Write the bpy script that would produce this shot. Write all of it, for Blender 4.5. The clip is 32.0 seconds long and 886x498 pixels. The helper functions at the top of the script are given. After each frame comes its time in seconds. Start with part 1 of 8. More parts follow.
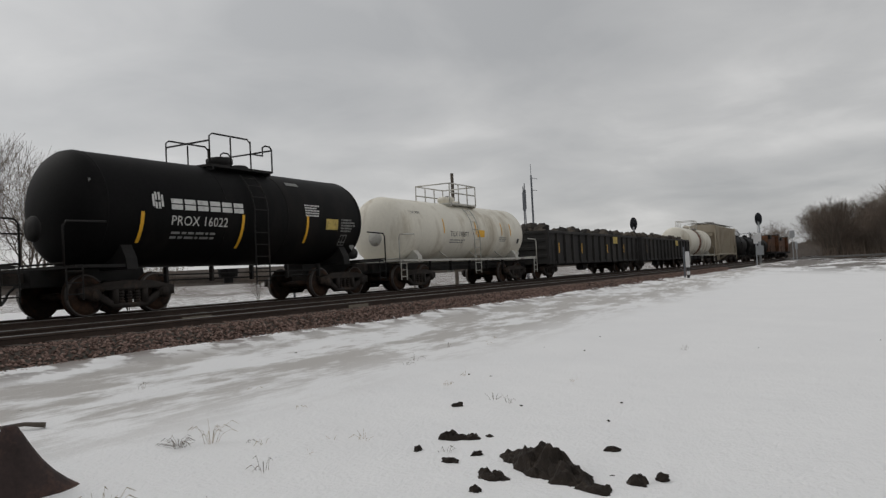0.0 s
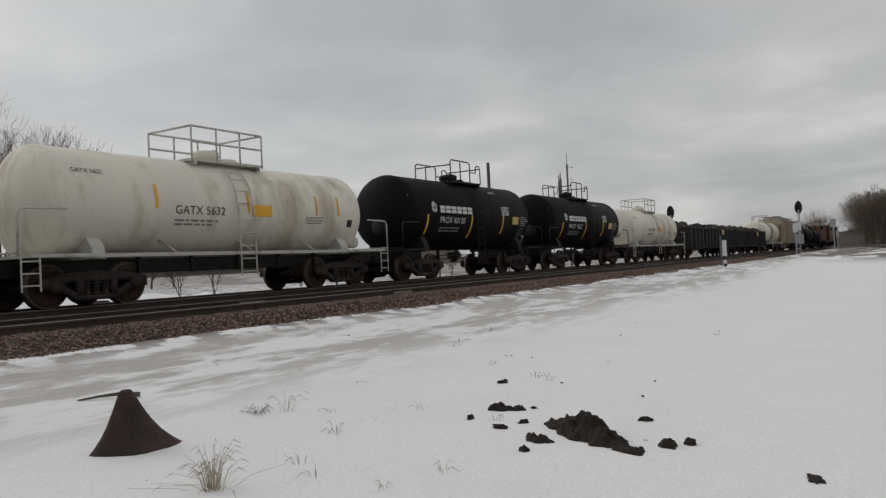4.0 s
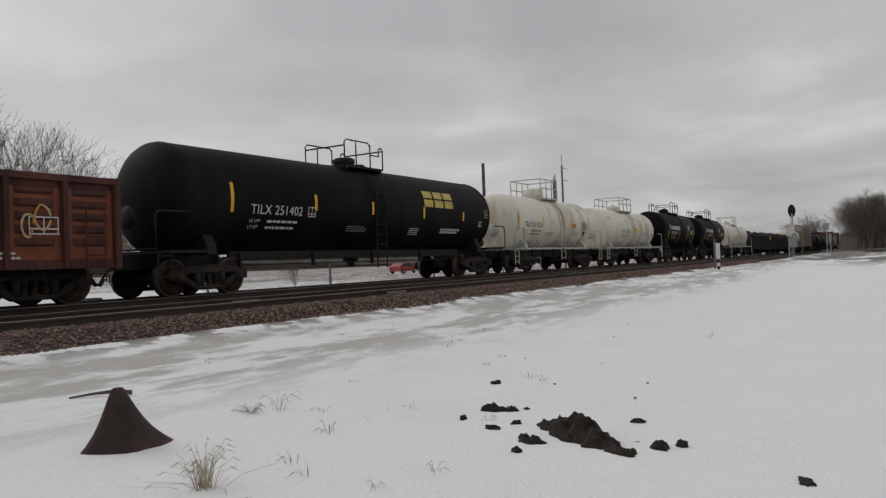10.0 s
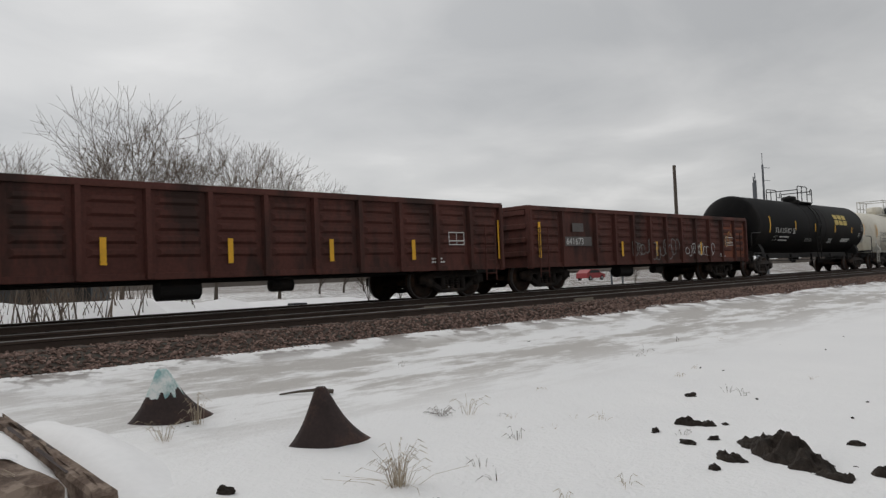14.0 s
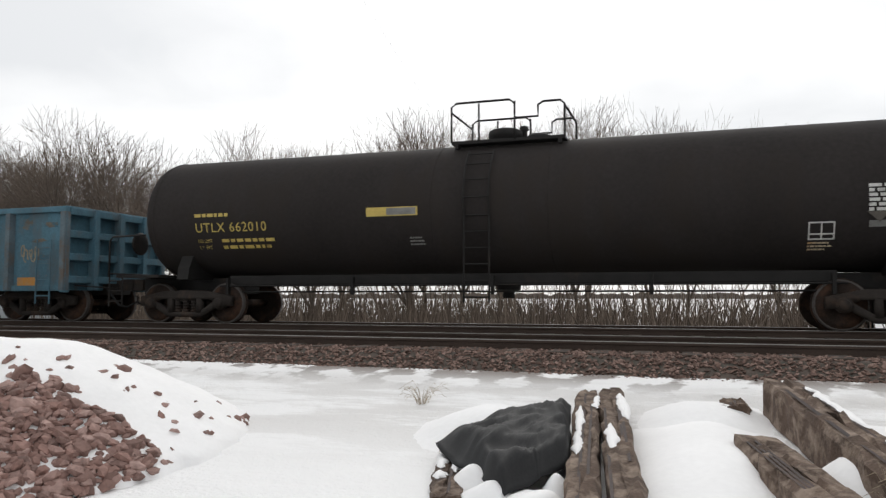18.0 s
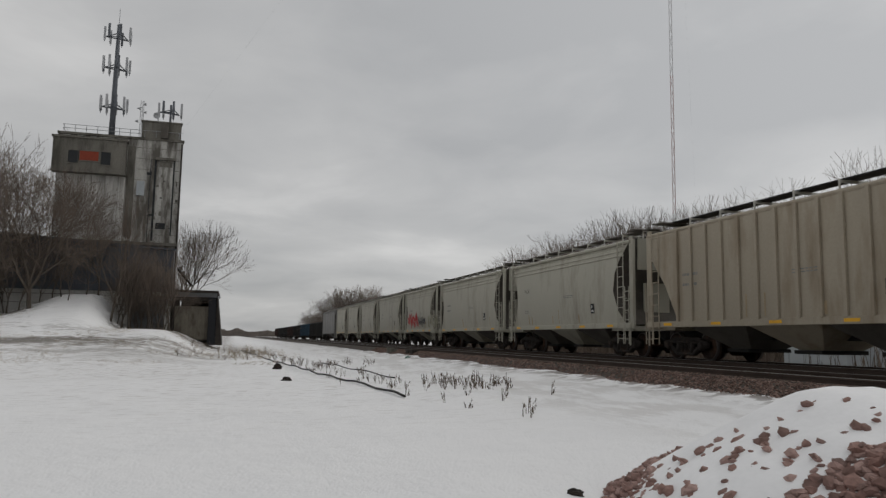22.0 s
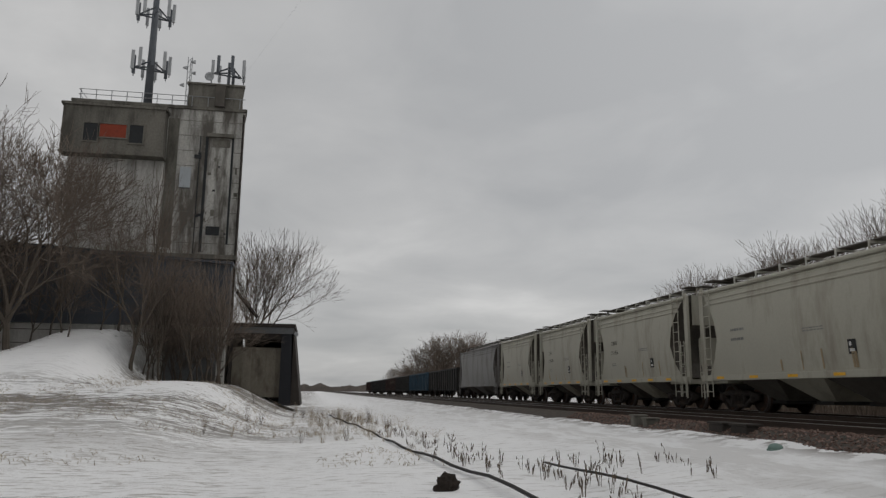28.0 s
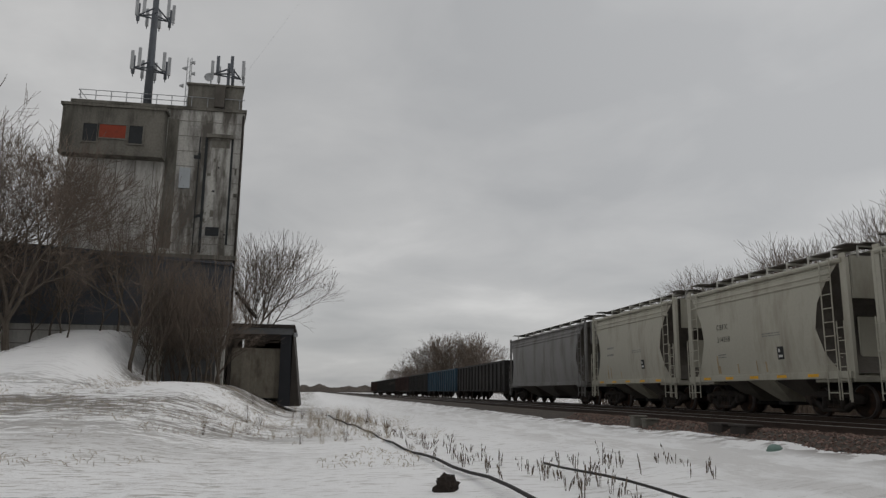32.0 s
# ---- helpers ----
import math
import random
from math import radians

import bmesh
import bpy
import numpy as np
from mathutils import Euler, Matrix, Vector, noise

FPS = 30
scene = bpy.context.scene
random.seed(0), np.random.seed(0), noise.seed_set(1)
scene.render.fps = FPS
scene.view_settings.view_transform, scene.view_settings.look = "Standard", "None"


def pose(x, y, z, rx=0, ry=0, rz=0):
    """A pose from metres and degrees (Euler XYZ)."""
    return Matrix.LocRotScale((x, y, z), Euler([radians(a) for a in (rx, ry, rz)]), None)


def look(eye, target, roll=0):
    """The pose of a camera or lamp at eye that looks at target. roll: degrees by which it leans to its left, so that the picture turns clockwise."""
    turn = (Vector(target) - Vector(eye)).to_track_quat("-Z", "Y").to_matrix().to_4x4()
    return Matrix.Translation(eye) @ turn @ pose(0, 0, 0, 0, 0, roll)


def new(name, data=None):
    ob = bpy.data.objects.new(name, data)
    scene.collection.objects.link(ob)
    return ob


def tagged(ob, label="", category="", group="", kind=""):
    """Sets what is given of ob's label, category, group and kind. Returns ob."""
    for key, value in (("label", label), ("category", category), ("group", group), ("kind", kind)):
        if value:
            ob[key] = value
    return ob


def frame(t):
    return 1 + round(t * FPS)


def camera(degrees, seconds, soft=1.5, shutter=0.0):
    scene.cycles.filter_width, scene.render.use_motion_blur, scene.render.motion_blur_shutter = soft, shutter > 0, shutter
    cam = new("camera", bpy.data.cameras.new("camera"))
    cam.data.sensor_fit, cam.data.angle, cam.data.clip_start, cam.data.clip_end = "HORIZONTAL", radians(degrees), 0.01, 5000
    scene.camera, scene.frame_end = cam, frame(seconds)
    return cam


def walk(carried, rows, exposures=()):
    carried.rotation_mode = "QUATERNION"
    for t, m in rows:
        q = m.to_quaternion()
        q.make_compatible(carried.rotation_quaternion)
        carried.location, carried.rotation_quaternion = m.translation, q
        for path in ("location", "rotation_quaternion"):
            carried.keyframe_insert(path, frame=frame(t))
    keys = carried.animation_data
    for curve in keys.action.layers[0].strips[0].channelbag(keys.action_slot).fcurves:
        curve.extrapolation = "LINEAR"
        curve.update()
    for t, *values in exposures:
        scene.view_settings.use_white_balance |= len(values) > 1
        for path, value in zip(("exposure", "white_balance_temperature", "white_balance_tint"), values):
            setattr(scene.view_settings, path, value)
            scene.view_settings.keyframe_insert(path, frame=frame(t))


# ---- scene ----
cam = camera(61.03, 32.0, soft=1.35, shutter=0.06)
PATH = [
    (0.0, 0.65, 0.21, 1.42, 91.81, 2.85, -61.05),
    (0.5, 0.45, 0.14, 1.42, 91.69, 2.87, -60.82),
    (1.0, 0.24, 0.08, 1.42, 91.48, 2.83, -60.62),
    (1.5, 0.02, 0.0, 1.42, 91.28, 2.74, -60.48),
    (2.0, 0.0, 0.0, 1.42, 91.29, 2.85, -59.79),
    (2.5, 0.0, 0.0, 1.42, 91.29, 2.86, -59.1),
    (3.0, 0.0, 0.0, 1.42, 91.14, 2.85, -58.82),
    (3.5, 0.0, 0.0, 1.42, 91.1, 2.9, -58.45),
    (5.5, 0.0, 0.0, 1.42, 91.0, 2.22, -58.8),
    (6.0, 0.0, 0.0, 1.42, 91.06, 2.23, -58.92),
    (12.5, 0.0, 0.0, 1.42, 91.08, 2.28, -58.7),
    (13.0, 0.0, 0.0, 1.42, 91.2, 2.29, -54.29),
    (13.5, 0.0, 0.0, 1.42, 91.79, 2.49, -49.73),
    (15.5, 0.0, 0.0, 1.42, 91.88, 1.03, -22.95),
    (16.0, 0.0, 0.0, 1.42, 92.25, 0.89, -14.14),
    (16.5, 0.0, 0.0, 1.42, 93.01, 0.63, -6.2),
    (17.0, 0.0, 0.0, 1.42, 93.04, 0.33, 2.32),
    (17.5, 0.0, 0.0, 1.42, 93.59, -0.19, 11.08),
    (18.0, 0.0, 0.0, 1.42, 93.78, -0.06, 18.22),
    (18.5, 0.0, 0.0, 1.42, 93.13, 0.36, 25.41),
    (19.0, 0.0, 0.0, 1.42, 92.66, -0.1, 33.77),
    (19.5, 0.0, 0.0, 1.42, 92.43, -0.19, 45.59),
    (20.0, 0.0, 0.0, 1.42, 93.16, -0.29, 54.16),
    (20.5, 0.0, 0.0, 1.42, 94.22, -0.55, 61.95),
    (21.0, 0.0, 0.0, 1.42, 95.96, -0.79, 67.31),
    (21.5, 0.0, 0.0, 1.42, 96.12, -0.96, 70.87),
    (22.0, -0.71, 0.0, 1.42, 96.81, -0.91, 74.40),
    (22.5, -3.65, 0.0, 1.42, 97.36, -0.85, 77.19),
    (23.0, -6.40, 0.0, 1.42, 97.94, -0.51, 79.08),
    (23.5, -9.13, 0.0, 1.42, 97.70, -0.56, 79.48),
    (24.0, -11.70, 0.0, 1.42, 98.19, -0.45, 79.29),
    (24.5, -14.37, 0.0, 1.42, 98.62, -0.39, 80.00),
    (25.0, -16.68, 0.0, 1.42, 98.91, -0.35, 79.77),
    (25.5, -19.38, 0.0, 1.42, 99.34, -0.18, 80.11),
    (26.0, -21.88, 0.0, 1.42, 99.75, -0.23, 79.68),
    (26.5, -22.66, 0.0, 1.42, 100.00, -0.37, 80.32),
    (28.5, -22.72, 0.0, 1.42, 100.83, -0.62, 80.45),
    (32.0, -22.72, 0.0, 1.42, 100.83, -0.62, 80.45),
]
walk(cam, [(t, pose(*p)) for t, *p in PATH],
     exposures=[(0.0, 0.05), (12.4, 0.04), (14.0, 0.2), (15.5, 0.42), (16.0, 0.54), (17.0, 0.77), (18.5, 0.80), (19.0, 0.64), (20.0, 0.31), (21.0, 0.1), (22.5, -0.05), (32.0, -0.06)])

# ---- world: overcast sky, the sun hidden behind the cloud over the far side of the line ----
SUN_AZ, SUN_EL = 12.0, 38.0      # degrees left of +y, degrees up
sun_dir = Vector((-math.sin(radians(SUN_AZ)) * math.cos(radians(SUN_EL)), math.cos(radians(SUN_AZ)) * math.cos(radians(SUN_EL)), math.sin(radians(SUN_EL))))
world = bpy.data.worlds.new("overcast")
scene.world = world
world.use_nodes = True
wt = world.node_tree
wt.nodes.clear()
w_out, w_bg = wt.nodes.new("ShaderNodeOutputWorld"), wt.nodes.new("ShaderNodeBackground")
w_sky = wt.nodes.new("ShaderNodeTexSky")
w_sky.sky_type, w_sky.sun_disc = "NISHITA", False
w_sky.sun_elevation, w_sky.sun_rotation = radians(SUN_EL), radians(-SUN_AZ)
wl = wt.links.new


def w_node(kind, op=None, **values):
    n = wt.nodes.new(kind)
    if op:
        n.operation = op
    for k, v in values.items():
        n.inputs[int(k[1:])].default_value = v
    return n


# the cloud deck: directions laid out on a flat layer overhead, so that it closes up towards the horizon
w_tc, w_sep = w_node("ShaderNodeTexCoord"), w_node("ShaderNodeSeparateXYZ")
wl(w_tc.outputs["Generated"], w_sep.inputs[0])
w_up = w_node("ShaderNodeMath", "MAXIMUM", i1=0.0)
wl(w_sep.outputs[2], w_up.inputs[0])
w_lift = w_node("ShaderNodeMath", "ADD", i1=0.16)
wl(w_up.outputs[0], w_lift.inputs[0])
w_x, w_y, w_deck = w_node("ShaderNodeMath", "DIVIDE"), w_node("ShaderNodeMath", "DIVIDE"), w_node("ShaderNodeCombineXYZ")
for n, k in ((w_x, 0), (w_y, 1)):
    wl(w_sep.outputs[k], n.inputs[0])
    wl(w_lift.outputs[0], n.inputs[1])
    wl(n.outputs[0], w_deck.inputs[k])
w_map = w_node("ShaderNodeMapping")
w_map.inputs["Scale"].default_value = (0.8, 0.8, 1.0)
w_map.inputs["Location"].default_value = (3.1, 1.7, 0.0)
wl(w_deck.outputs[0], w_map.inputs["Vector"])
w_n1, w_n2 = w_node("ShaderNodeTexNoise"), w_node("ShaderNodeTexNoise")
w_n1.inputs["Scale"].default_value, w_n1.inputs["Detail"].default_value, w_n1.inputs["Roughness"].default_value = 0.62, 3.0, 0.5
w_n2.inputs["Scale"].default_value, w_n2.inputs["Detail"].default_value, w_n2.inputs["Roughness"].default_value = 2.3, 6.0, 0.55
w_n2.inputs["Distortion"].default_value = 0.35
for n in (w_n1, w_n2):
    wl(w_map.outputs[0], n.inputs["Vector"])
w_mixn = w_node("ShaderNodeMath", "MULTIPLY_ADD", i1=0.34)
wl(w_n2.outputs[0], w_mixn.inputs[0])
wl(w_n1.outputs[0], w_mixn.inputs[2])
w_sub = w_node("ShaderNodeMath", "SUBTRACT", i1=0.17)
wl(w_mixn.outputs[0], w_sub.inputs[0])
w_ramp = wt.nodes.new("ShaderNodeValToRGB")
w_ramp.color_ramp.elements[0].position, w_ramp.color_ramp.elements[0].color = 0.36, (0.352, 0.357, 0.363, 1)
w_ramp.color_ramp.elements[1].position, w_ramp.color_ramp.elements[1].color = 0.68, (0.622, 0.617, 0.609, 1)
w_ramp.color_ramp.elements.new(0.54).color = (0.467, 0.467, 0.466, 1)
wl(w_sub.outputs[0], w_ramp.inputs[0])
# the deck is lit through towards the hidden sun
w_dot = w_node("ShaderNodeVectorMath", "DOT_PRODUCT")
w_dot.inputs[1].default_value = sun_dir
wl(w_tc.outputs["Generated"], w_dot.inputs[0])
w_glow = wt.nodes.new("ShaderNodeMapRange")
w_glow.interpolation_type = "SMOOTHSTEP"
for k, v in (("From Min", 0.15), ("From Max", 1.0), ("To Min", 0.0), ("To Max", 0.13)):
    w_glow.inputs[k].default_value = v
wl(w_dot.outputs["Value"], w_glow.inputs[0])
w_add = w_node("ShaderNodeMixRGB")
w_add.blend_type = "ADD"
w_add.inputs[0].default_value = 1.0
wl(w_ramp.outputs[0], w_add.inputs[1])
wl(w_glow.outputs[0], w_add.inputs[2])
w_veil = w_node("ShaderNodeMixRGB")
w_veil.inputs[0].default_value = 0.004
wl(w_add.outputs[0], w_veil.inputs[1])
wl(w_sky.outputs[0], w_veil.inputs[2])
wl(w_veil.outputs[0], w_bg.inputs[0])
w_bg.inputs[1].default_value = 1.0
wl(w_bg.outputs[0], w_out.inputs[0])
sun_data = bpy.data.lights.new("sun", "SUN")
sun_data.energy, sun_data.angle, sun_data.color = 0.6, radians(35), (1.0, 0.97, 0.93)
sun = new("sun", sun_data)
sun.matrix_world = look(sun_dir * 50, (0, 0, 0))


# ---- materials ----
def mat(name, col, rough=0.8, var=0.25, scale=2.0, fine=30.0, bump=0.2, metal=0.0, dirt=None, dirt_at=0.58, dirt_scale=1.2, streak=1.0, rand=0.0, spec=0.3):
    """A painted, rusty, earthen or wooden surface: base colour varied at two scales, dirt in patches, fine relief."""
    m = bpy.data.materials.new(name)
    m.use_nodes = True
    nt = m.node_tree
    b = nt.nodes["Principled BSDF"]
    N, link = nt.nodes.new, nt.links.new
    tc, mp = N("ShaderNodeTexCoord"), N("ShaderNodeMapping")
    mp.inputs["Scale"].default_value = (1, 1, 1 / streak)
    link(tc.outputs["Object"], mp.inputs[0])
    n1, n2 = N("ShaderNodeTexNoise"), N("ShaderNodeTexNoise")
    n1.inputs["Scale"].default_value, n1.inputs["Detail"].default_value = scale, 5
    n2.inputs["Scale"].default_value, n2.inputs["Detail"].default_value = fine, 4
    link(mp.outputs[0], n1.inputs[0])
    link(tc.outputs["Object"], n2.inputs[0])
    mixn = N("ShaderNodeMixRGB")
    mixn.inputs[0].default_value = 0.4
    link(n1.outputs[0], mixn.inputs[1])
    link(n2.outputs[0], mixn.inputs[2])
    rp = N("ShaderNodeValToRGB")
    rp.color_ramp.elements[0].position, rp.color_ramp.elements[1].position = 0.3, 0.7
    rp.color_ramp.elements[0].color = (*[c * (1 - var) for c in col], 1)
    rp.color_ramp.elements[1].color = (*[min(1, c * (1 + var)) for c in col], 1)
    link(mixn.outputs[0], rp.inputs[0])
    last = rp.outputs[0]
    if dirt:
        n3, r3, mx = N("ShaderNodeTexNoise"), N("ShaderNodeValToRGB"), N("ShaderNodeMixRGB")
        n3.inputs["Scale"].default_value, n3.inputs["Detail"].default_value, n3.inputs["Roughness"].default_value = dirt_scale, 8, 0.65
        link(mp.outputs[0], n3.inputs[0])
        r3.color_ramp.elements[0].position, r3.color_ramp.elements[1].position = dirt_at - 0.07, dirt_at + 0.09
        link(n3.outputs[0], r3.inputs[0])
        link(r3.outputs[0], mx.inputs[0])
        link(last, mx.inputs[1])
        mx.inputs[2].default_value = (*dirt, 1)
        last = mx.outputs[0]
    if rand:
        oi, mm, hs = N("ShaderNodeObjectInfo"), N("ShaderNodeMapRange"), N("ShaderNodeHueSaturation")
        mm.inputs["To Min"].default_value, mm.inputs["To Max"].default_value = 1 - rand, 1 + rand
        link(oi.outputs["Random"], mm.inputs[0])
        link(mm.outputs[0], hs.inputs["Value"])
        link(last, hs.inputs["Color"])
        last = hs.outputs[0]
    link(last, b.inputs["Base Color"])
    b.inputs["Roughness"].default_value, b.inputs["Metallic"].default_value = rough, metal
    b.inputs["Specular IOR Level"].default_value = spec
    if bump:
        bp = N("ShaderNodeBump")
        bp.inputs["Strength"].default_value, bp.inputs["Distance"].default_value = bump, 0.02
        link(mixn.outputs[0], bp.inputs["Height"])
        link(bp.outputs[0], b.inputs["Normal"])
    return m


def island_mat(name, a, b2, rough=0.9, third=None):
    """Loose pieces joined in one mesh, each with a tone of its own."""
    m = bpy.data.materials.new(name)
    m.use_nodes = True
    nt = m.node_tree
    b = nt.nodes["Principled BSDF"]
    g, rp, n, mx, tc = (nt.nodes.new(k) for k in ("ShaderNodeNewGeometry", "ShaderNodeValToRGB", "ShaderNodeTexNoise", "ShaderNodeMixRGB", "ShaderNodeTexCoord"))
    rp.color_ramp.elements[0].color, rp.color_ramp.elements[1].color = (*a, 1), (*b2, 1)
    if third:
        rp.color_ramp.elements.new(0.5).color = (*third, 1)
    nt.links.new(g.outputs["Random Per Island"], rp.inputs[0])
    n.inputs["Scale"].default_value = 25
    nt.links.new(tc.outputs["Object"], n.inputs[0])
    mx.blend_type = "OVERLAY"
    mx.inputs[0].default_value = 0.5
    nt.links.new(rp.outputs[0], mx.inputs[1])
    nt.links.new(n.outputs[0], mx.inputs[2])
    nt.links.new(mx.outputs[0], b.inputs["Base Color"])
    b.inputs["Roughness"].default_value = rough
    b.inputs["Specular IOR Level"].default_value = 0.2
    return m


BLACK_TANK = mat("black_tank_paint", (0.0065, 0.0063, 0.0065), 0.6, 0.35, 0.8, 14, 0.05, dirt=(0.015, 0.013, 0.012), dirt_at=0.6, dirt_scale=0.7, streak=3, spec=0.08)
# dusty black; the glare veiling this car is put into the lighter colour
DUSTY_HAZED_TANK = mat("dusty_hazed_black_tank_paint", (0.031, 0.0275, 0.0265), 0.75, 0.25, 0.8, 14, 0.05, dirt=(0.033, 0.028, 0.025), dirt_at=0.57, dirt_scale=0.9, streak=3, spec=0.08)
WHITE_TANK = mat("white_tank_paint", (0.71, 0.675, 0.585), 0.5, 0.08, 0.7, 10, 0.04, dirt=(0.44, 0.385, 0.29), dirt_at=0.59, dirt_scale=0.8, streak=4)
BLACK_STEEL = mat("black_underframe_steel", (0.014, 0.013, 0.0125), 0.7, 0.4, 3, 40, 0.15, dirt=(0.035, 0.026, 0.02), dirt_at=0.62)
WHITE_STEEL = mat("white_underframe_steel", (0.5, 0.49, 0.45), 0.6, 0.15, 2, 30, 0.1, dirt=(0.2, 0.15, 0.1), dirt_at=0.62, dirt_scale=2)
TRUCK_STEEL = mat("truck_cast_steel", (0.028, 0.023, 0.020), 0.85, 0.4, 4, 40, 0.2, dirt=(0.06, 0.04, 0.029), dirt_at=0.6, dirt_scale=3)
WHEEL_STEEL = mat("wheel_steel", (0.035, 0.026, 0.022), 0.9, 0.4, 5, 40, 0.1, spec=0.1, dirt=(0.08, 0.045, 0.03), dirt_at=0.56, dirt_scale=3)
TREAD_STEEL = mat("wheel_tread_steel", (0.09, 0.08, 0.075), 0.55, 0.2, 5, 40, 0.05, metal=0.3)
RED_GON = mat("faded_red_gondola_paint", (0.098, 0.035, 0.027), 0.75, 0.3, 1.2, 18, 0.12, dirt=(0.038, 0.02, 0.016), dirt_at=0.54, dirt_scale=1.1, streak=3)
BLACK_GON = mat("faded_black_gondola_paint", (0.027, 0.0255, 0.0245), 0.75, 0.3, 1.0, 18, 0.1, dirt=(0.045, 0.039, 0.034), dirt_at=0.6, dirt_scale=0.9, streak=3)
TAIL_BLUE = mat("dull_dark_blue_gondola_paint", (0.03, 0.062, 0.09), 0.75, 0.3, 1.2, 18, 0.1, dirt=(0.03, 0.035, 0.04), dirt_at=0.56, dirt_scale=1.4, streak=3)
TAIL_BROWN = mat("dull_brown_gondola_paint", (0.05, 0.028, 0.024), 0.75, 0.3, 1.2, 18, 0.1, dirt=(0.03, 0.022, 0.02), dirt_at=0.54, dirt_scale=1.1, streak=3)
BLUE_GON = mat("weathered_blue_gondola_paint", (0.066, 0.145, 0.19), 0.72, 0.35, 1.4, 24, 0.12, dirt=(0.085, 0.115, 0.13), dirt_at=0.56, dirt_scale=2.6, streak=2.2)
GREY_HOP = mat("pale_grey_hopper_paint", (0.41, 0.395, 0.33), 0.6, 0.08, 0.8, 14, 0.05, dirt=(0.28, 0.255, 0.205), dirt_at=0.6, dirt_scale=0.8, streak=4)
TAN_HOP = mat("tan_grey_hopper_paint", (0.36, 0.315, 0.245), 0.65, 0.12, 0.8, 14, 0.08, dirt=(0.25, 0.20, 0.14), dirt_at=0.6, dirt_scale=0.9, streak=4)
DARK_HOP = mat("dull_grey_hopper_paint", (0.20, 0.195, 0.19), 0.6, 0.15, 0.8, 14, 0.08, dirt=(0.13, 0.12, 0.11), dirt_at=0.55, streak=4)
# dark tone carries the shade of hopper ends and bays; also dark fittings
SHADOW_STEEL = mat("dark_shaded_steel", (0.10, 0.09, 0.078), 0.85, 0.3, 2, 20, 0.15)
YELLOW = mat("yellow_reflective_strip", (0.78, 0.42, 0.03), 0.5, 0.15, 3, 30, 0.02, dirt=(0.35, 0.18, 0.04), dirt_at=0.68, dirt_scale=4)
WHITE_MARK = mat("white_stencil_paint", (0.62, 0.62, 0.60), 0.7, 0.15, 6, 60, 0.0, dirt=(0.3, 0.29, 0.28), dirt_at=0.62, dirt_scale=7)
GREY_MARK = mat("worn_grey_stencil_paint", (0.22, 0.22, 0.21), 0.7, 0.3, 6, 60, 0.0)
BLACK_MARK = mat("black_stencil_paint", (0.03, 0.03, 0.03), 0.7, 0.3, 6, 60, 0.0)
GOLD_MARK = mat("gold_stencil_paint", (0.55, 0.42, 0.12), 0.6, 0.2, 6, 60, 0.0, dirt=(0.25, 0.18, 0.06), dirt_at=0.6, dirt_scale=5)
RUST_STAIN = mat("orange_rust_stain", (0.5, 0.25, 0.08), 0.8, 0.35, 3, 20, 0.05, dirt=(0.58, 0.48, 0.34), dirt_at=0.5, dirt_scale=2.5, streak=4)
RED_SPRAY = mat("faded_red_spray_paint", (0.45, 0.06, 0.06), 0.7, 0.3, 3, 20, 0.0, dirt=(0.38, 0.3, 0.27), dirt_at=0.62, dirt_scale=4)
ORANGE = mat("orange_paint", (0.10, 0.045, 0.02), 0.6, 0.3, 2, 20, 0.05, dirt=(0.2, 0.08, 0.04), dirt_at=0.55)
RAIL_STEEL = mat("rusty_rail_steel", (0.055, 0.038, 0.030), 0.75, 0.3, 2, 40, 0.15)
RAIL_HEAD = mat("worn_rail_head", (0.28, 0.27, 0.26), 0.35, 0.15, 2, 40, 0.05, metal=0.9)
TIE_WOOD = mat("creosoted_tie_wood", (0.055, 0.042, 0.034), 0.9, 0.4, 2.0, 35, 0.5, dirt=(0.11, 0.085, 0.065), dirt_at=0.58, dirt_scale=5, rand=0.25)
OLD_TIE = mat("weathered_old_tie_wood", (0.098, 0.068, 0.052), 0.95, 0.5, 4, 50, 0.8, dirt=(0.25, 0.195, 0.155), dirt_at=0.53, dirt_scale=6, rand=0.15)
STONE_PINK = mat("pink_quartzite", (0.27, 0.178, 0.155), 0.85, 0.3, 6, 50, 0.4, rand=0.32)
STONE_BITS = island_mat("pink_quartzite_bits", (0.18, 0.115, 0.10), (0.38, 0.265, 0.235), 0.9, (0.27, 0.165, 0.14))
BALLAST = island_mat("ballast_stone", (0.075, 0.052, 0.043), (0.28, 0.195, 0.165), 0.9, (0.16, 0.105, 0.086))
BALLAST_BED = mat("ballast_bed", (0.085, 0.067, 0.056), 0.95, 0.5, 9, 45, 1.0, dirt=(0.045, 0.05, 0.042), dirt_at=0.55, dirt_scale=14)
RUSTY_PLATE = mat("rusted_dark_plate", (0.035, 0.022, 0.020), 0.7, 0.4, 4, 40, 0.2, dirt=(0.075, 0.04, 0.03), dirt_at=0.6, dirt_scale=5)
TEAL_FLAKE = mat("flaking_teal_paint", (0.25, 0.42, 0.42), 0.75, 0.35, 5, 40, 0.1, dirt=(0.72, 0.74, 0.72), dirt_at=0.5, dirt_scale=6)
MUD = mat("frozen_mud", (0.024, 0.018, 0.014), 0.9, 0.5, 11, 70, 1.0, dirt=(0.06, 0.047, 0.037), dirt_at=0.62, dirt_scale=14)
TARP = mat("black_tarpaulin", (0.02, 0.0205, 0.0215), 0.72, 0.3, 3, 60, 0.15)
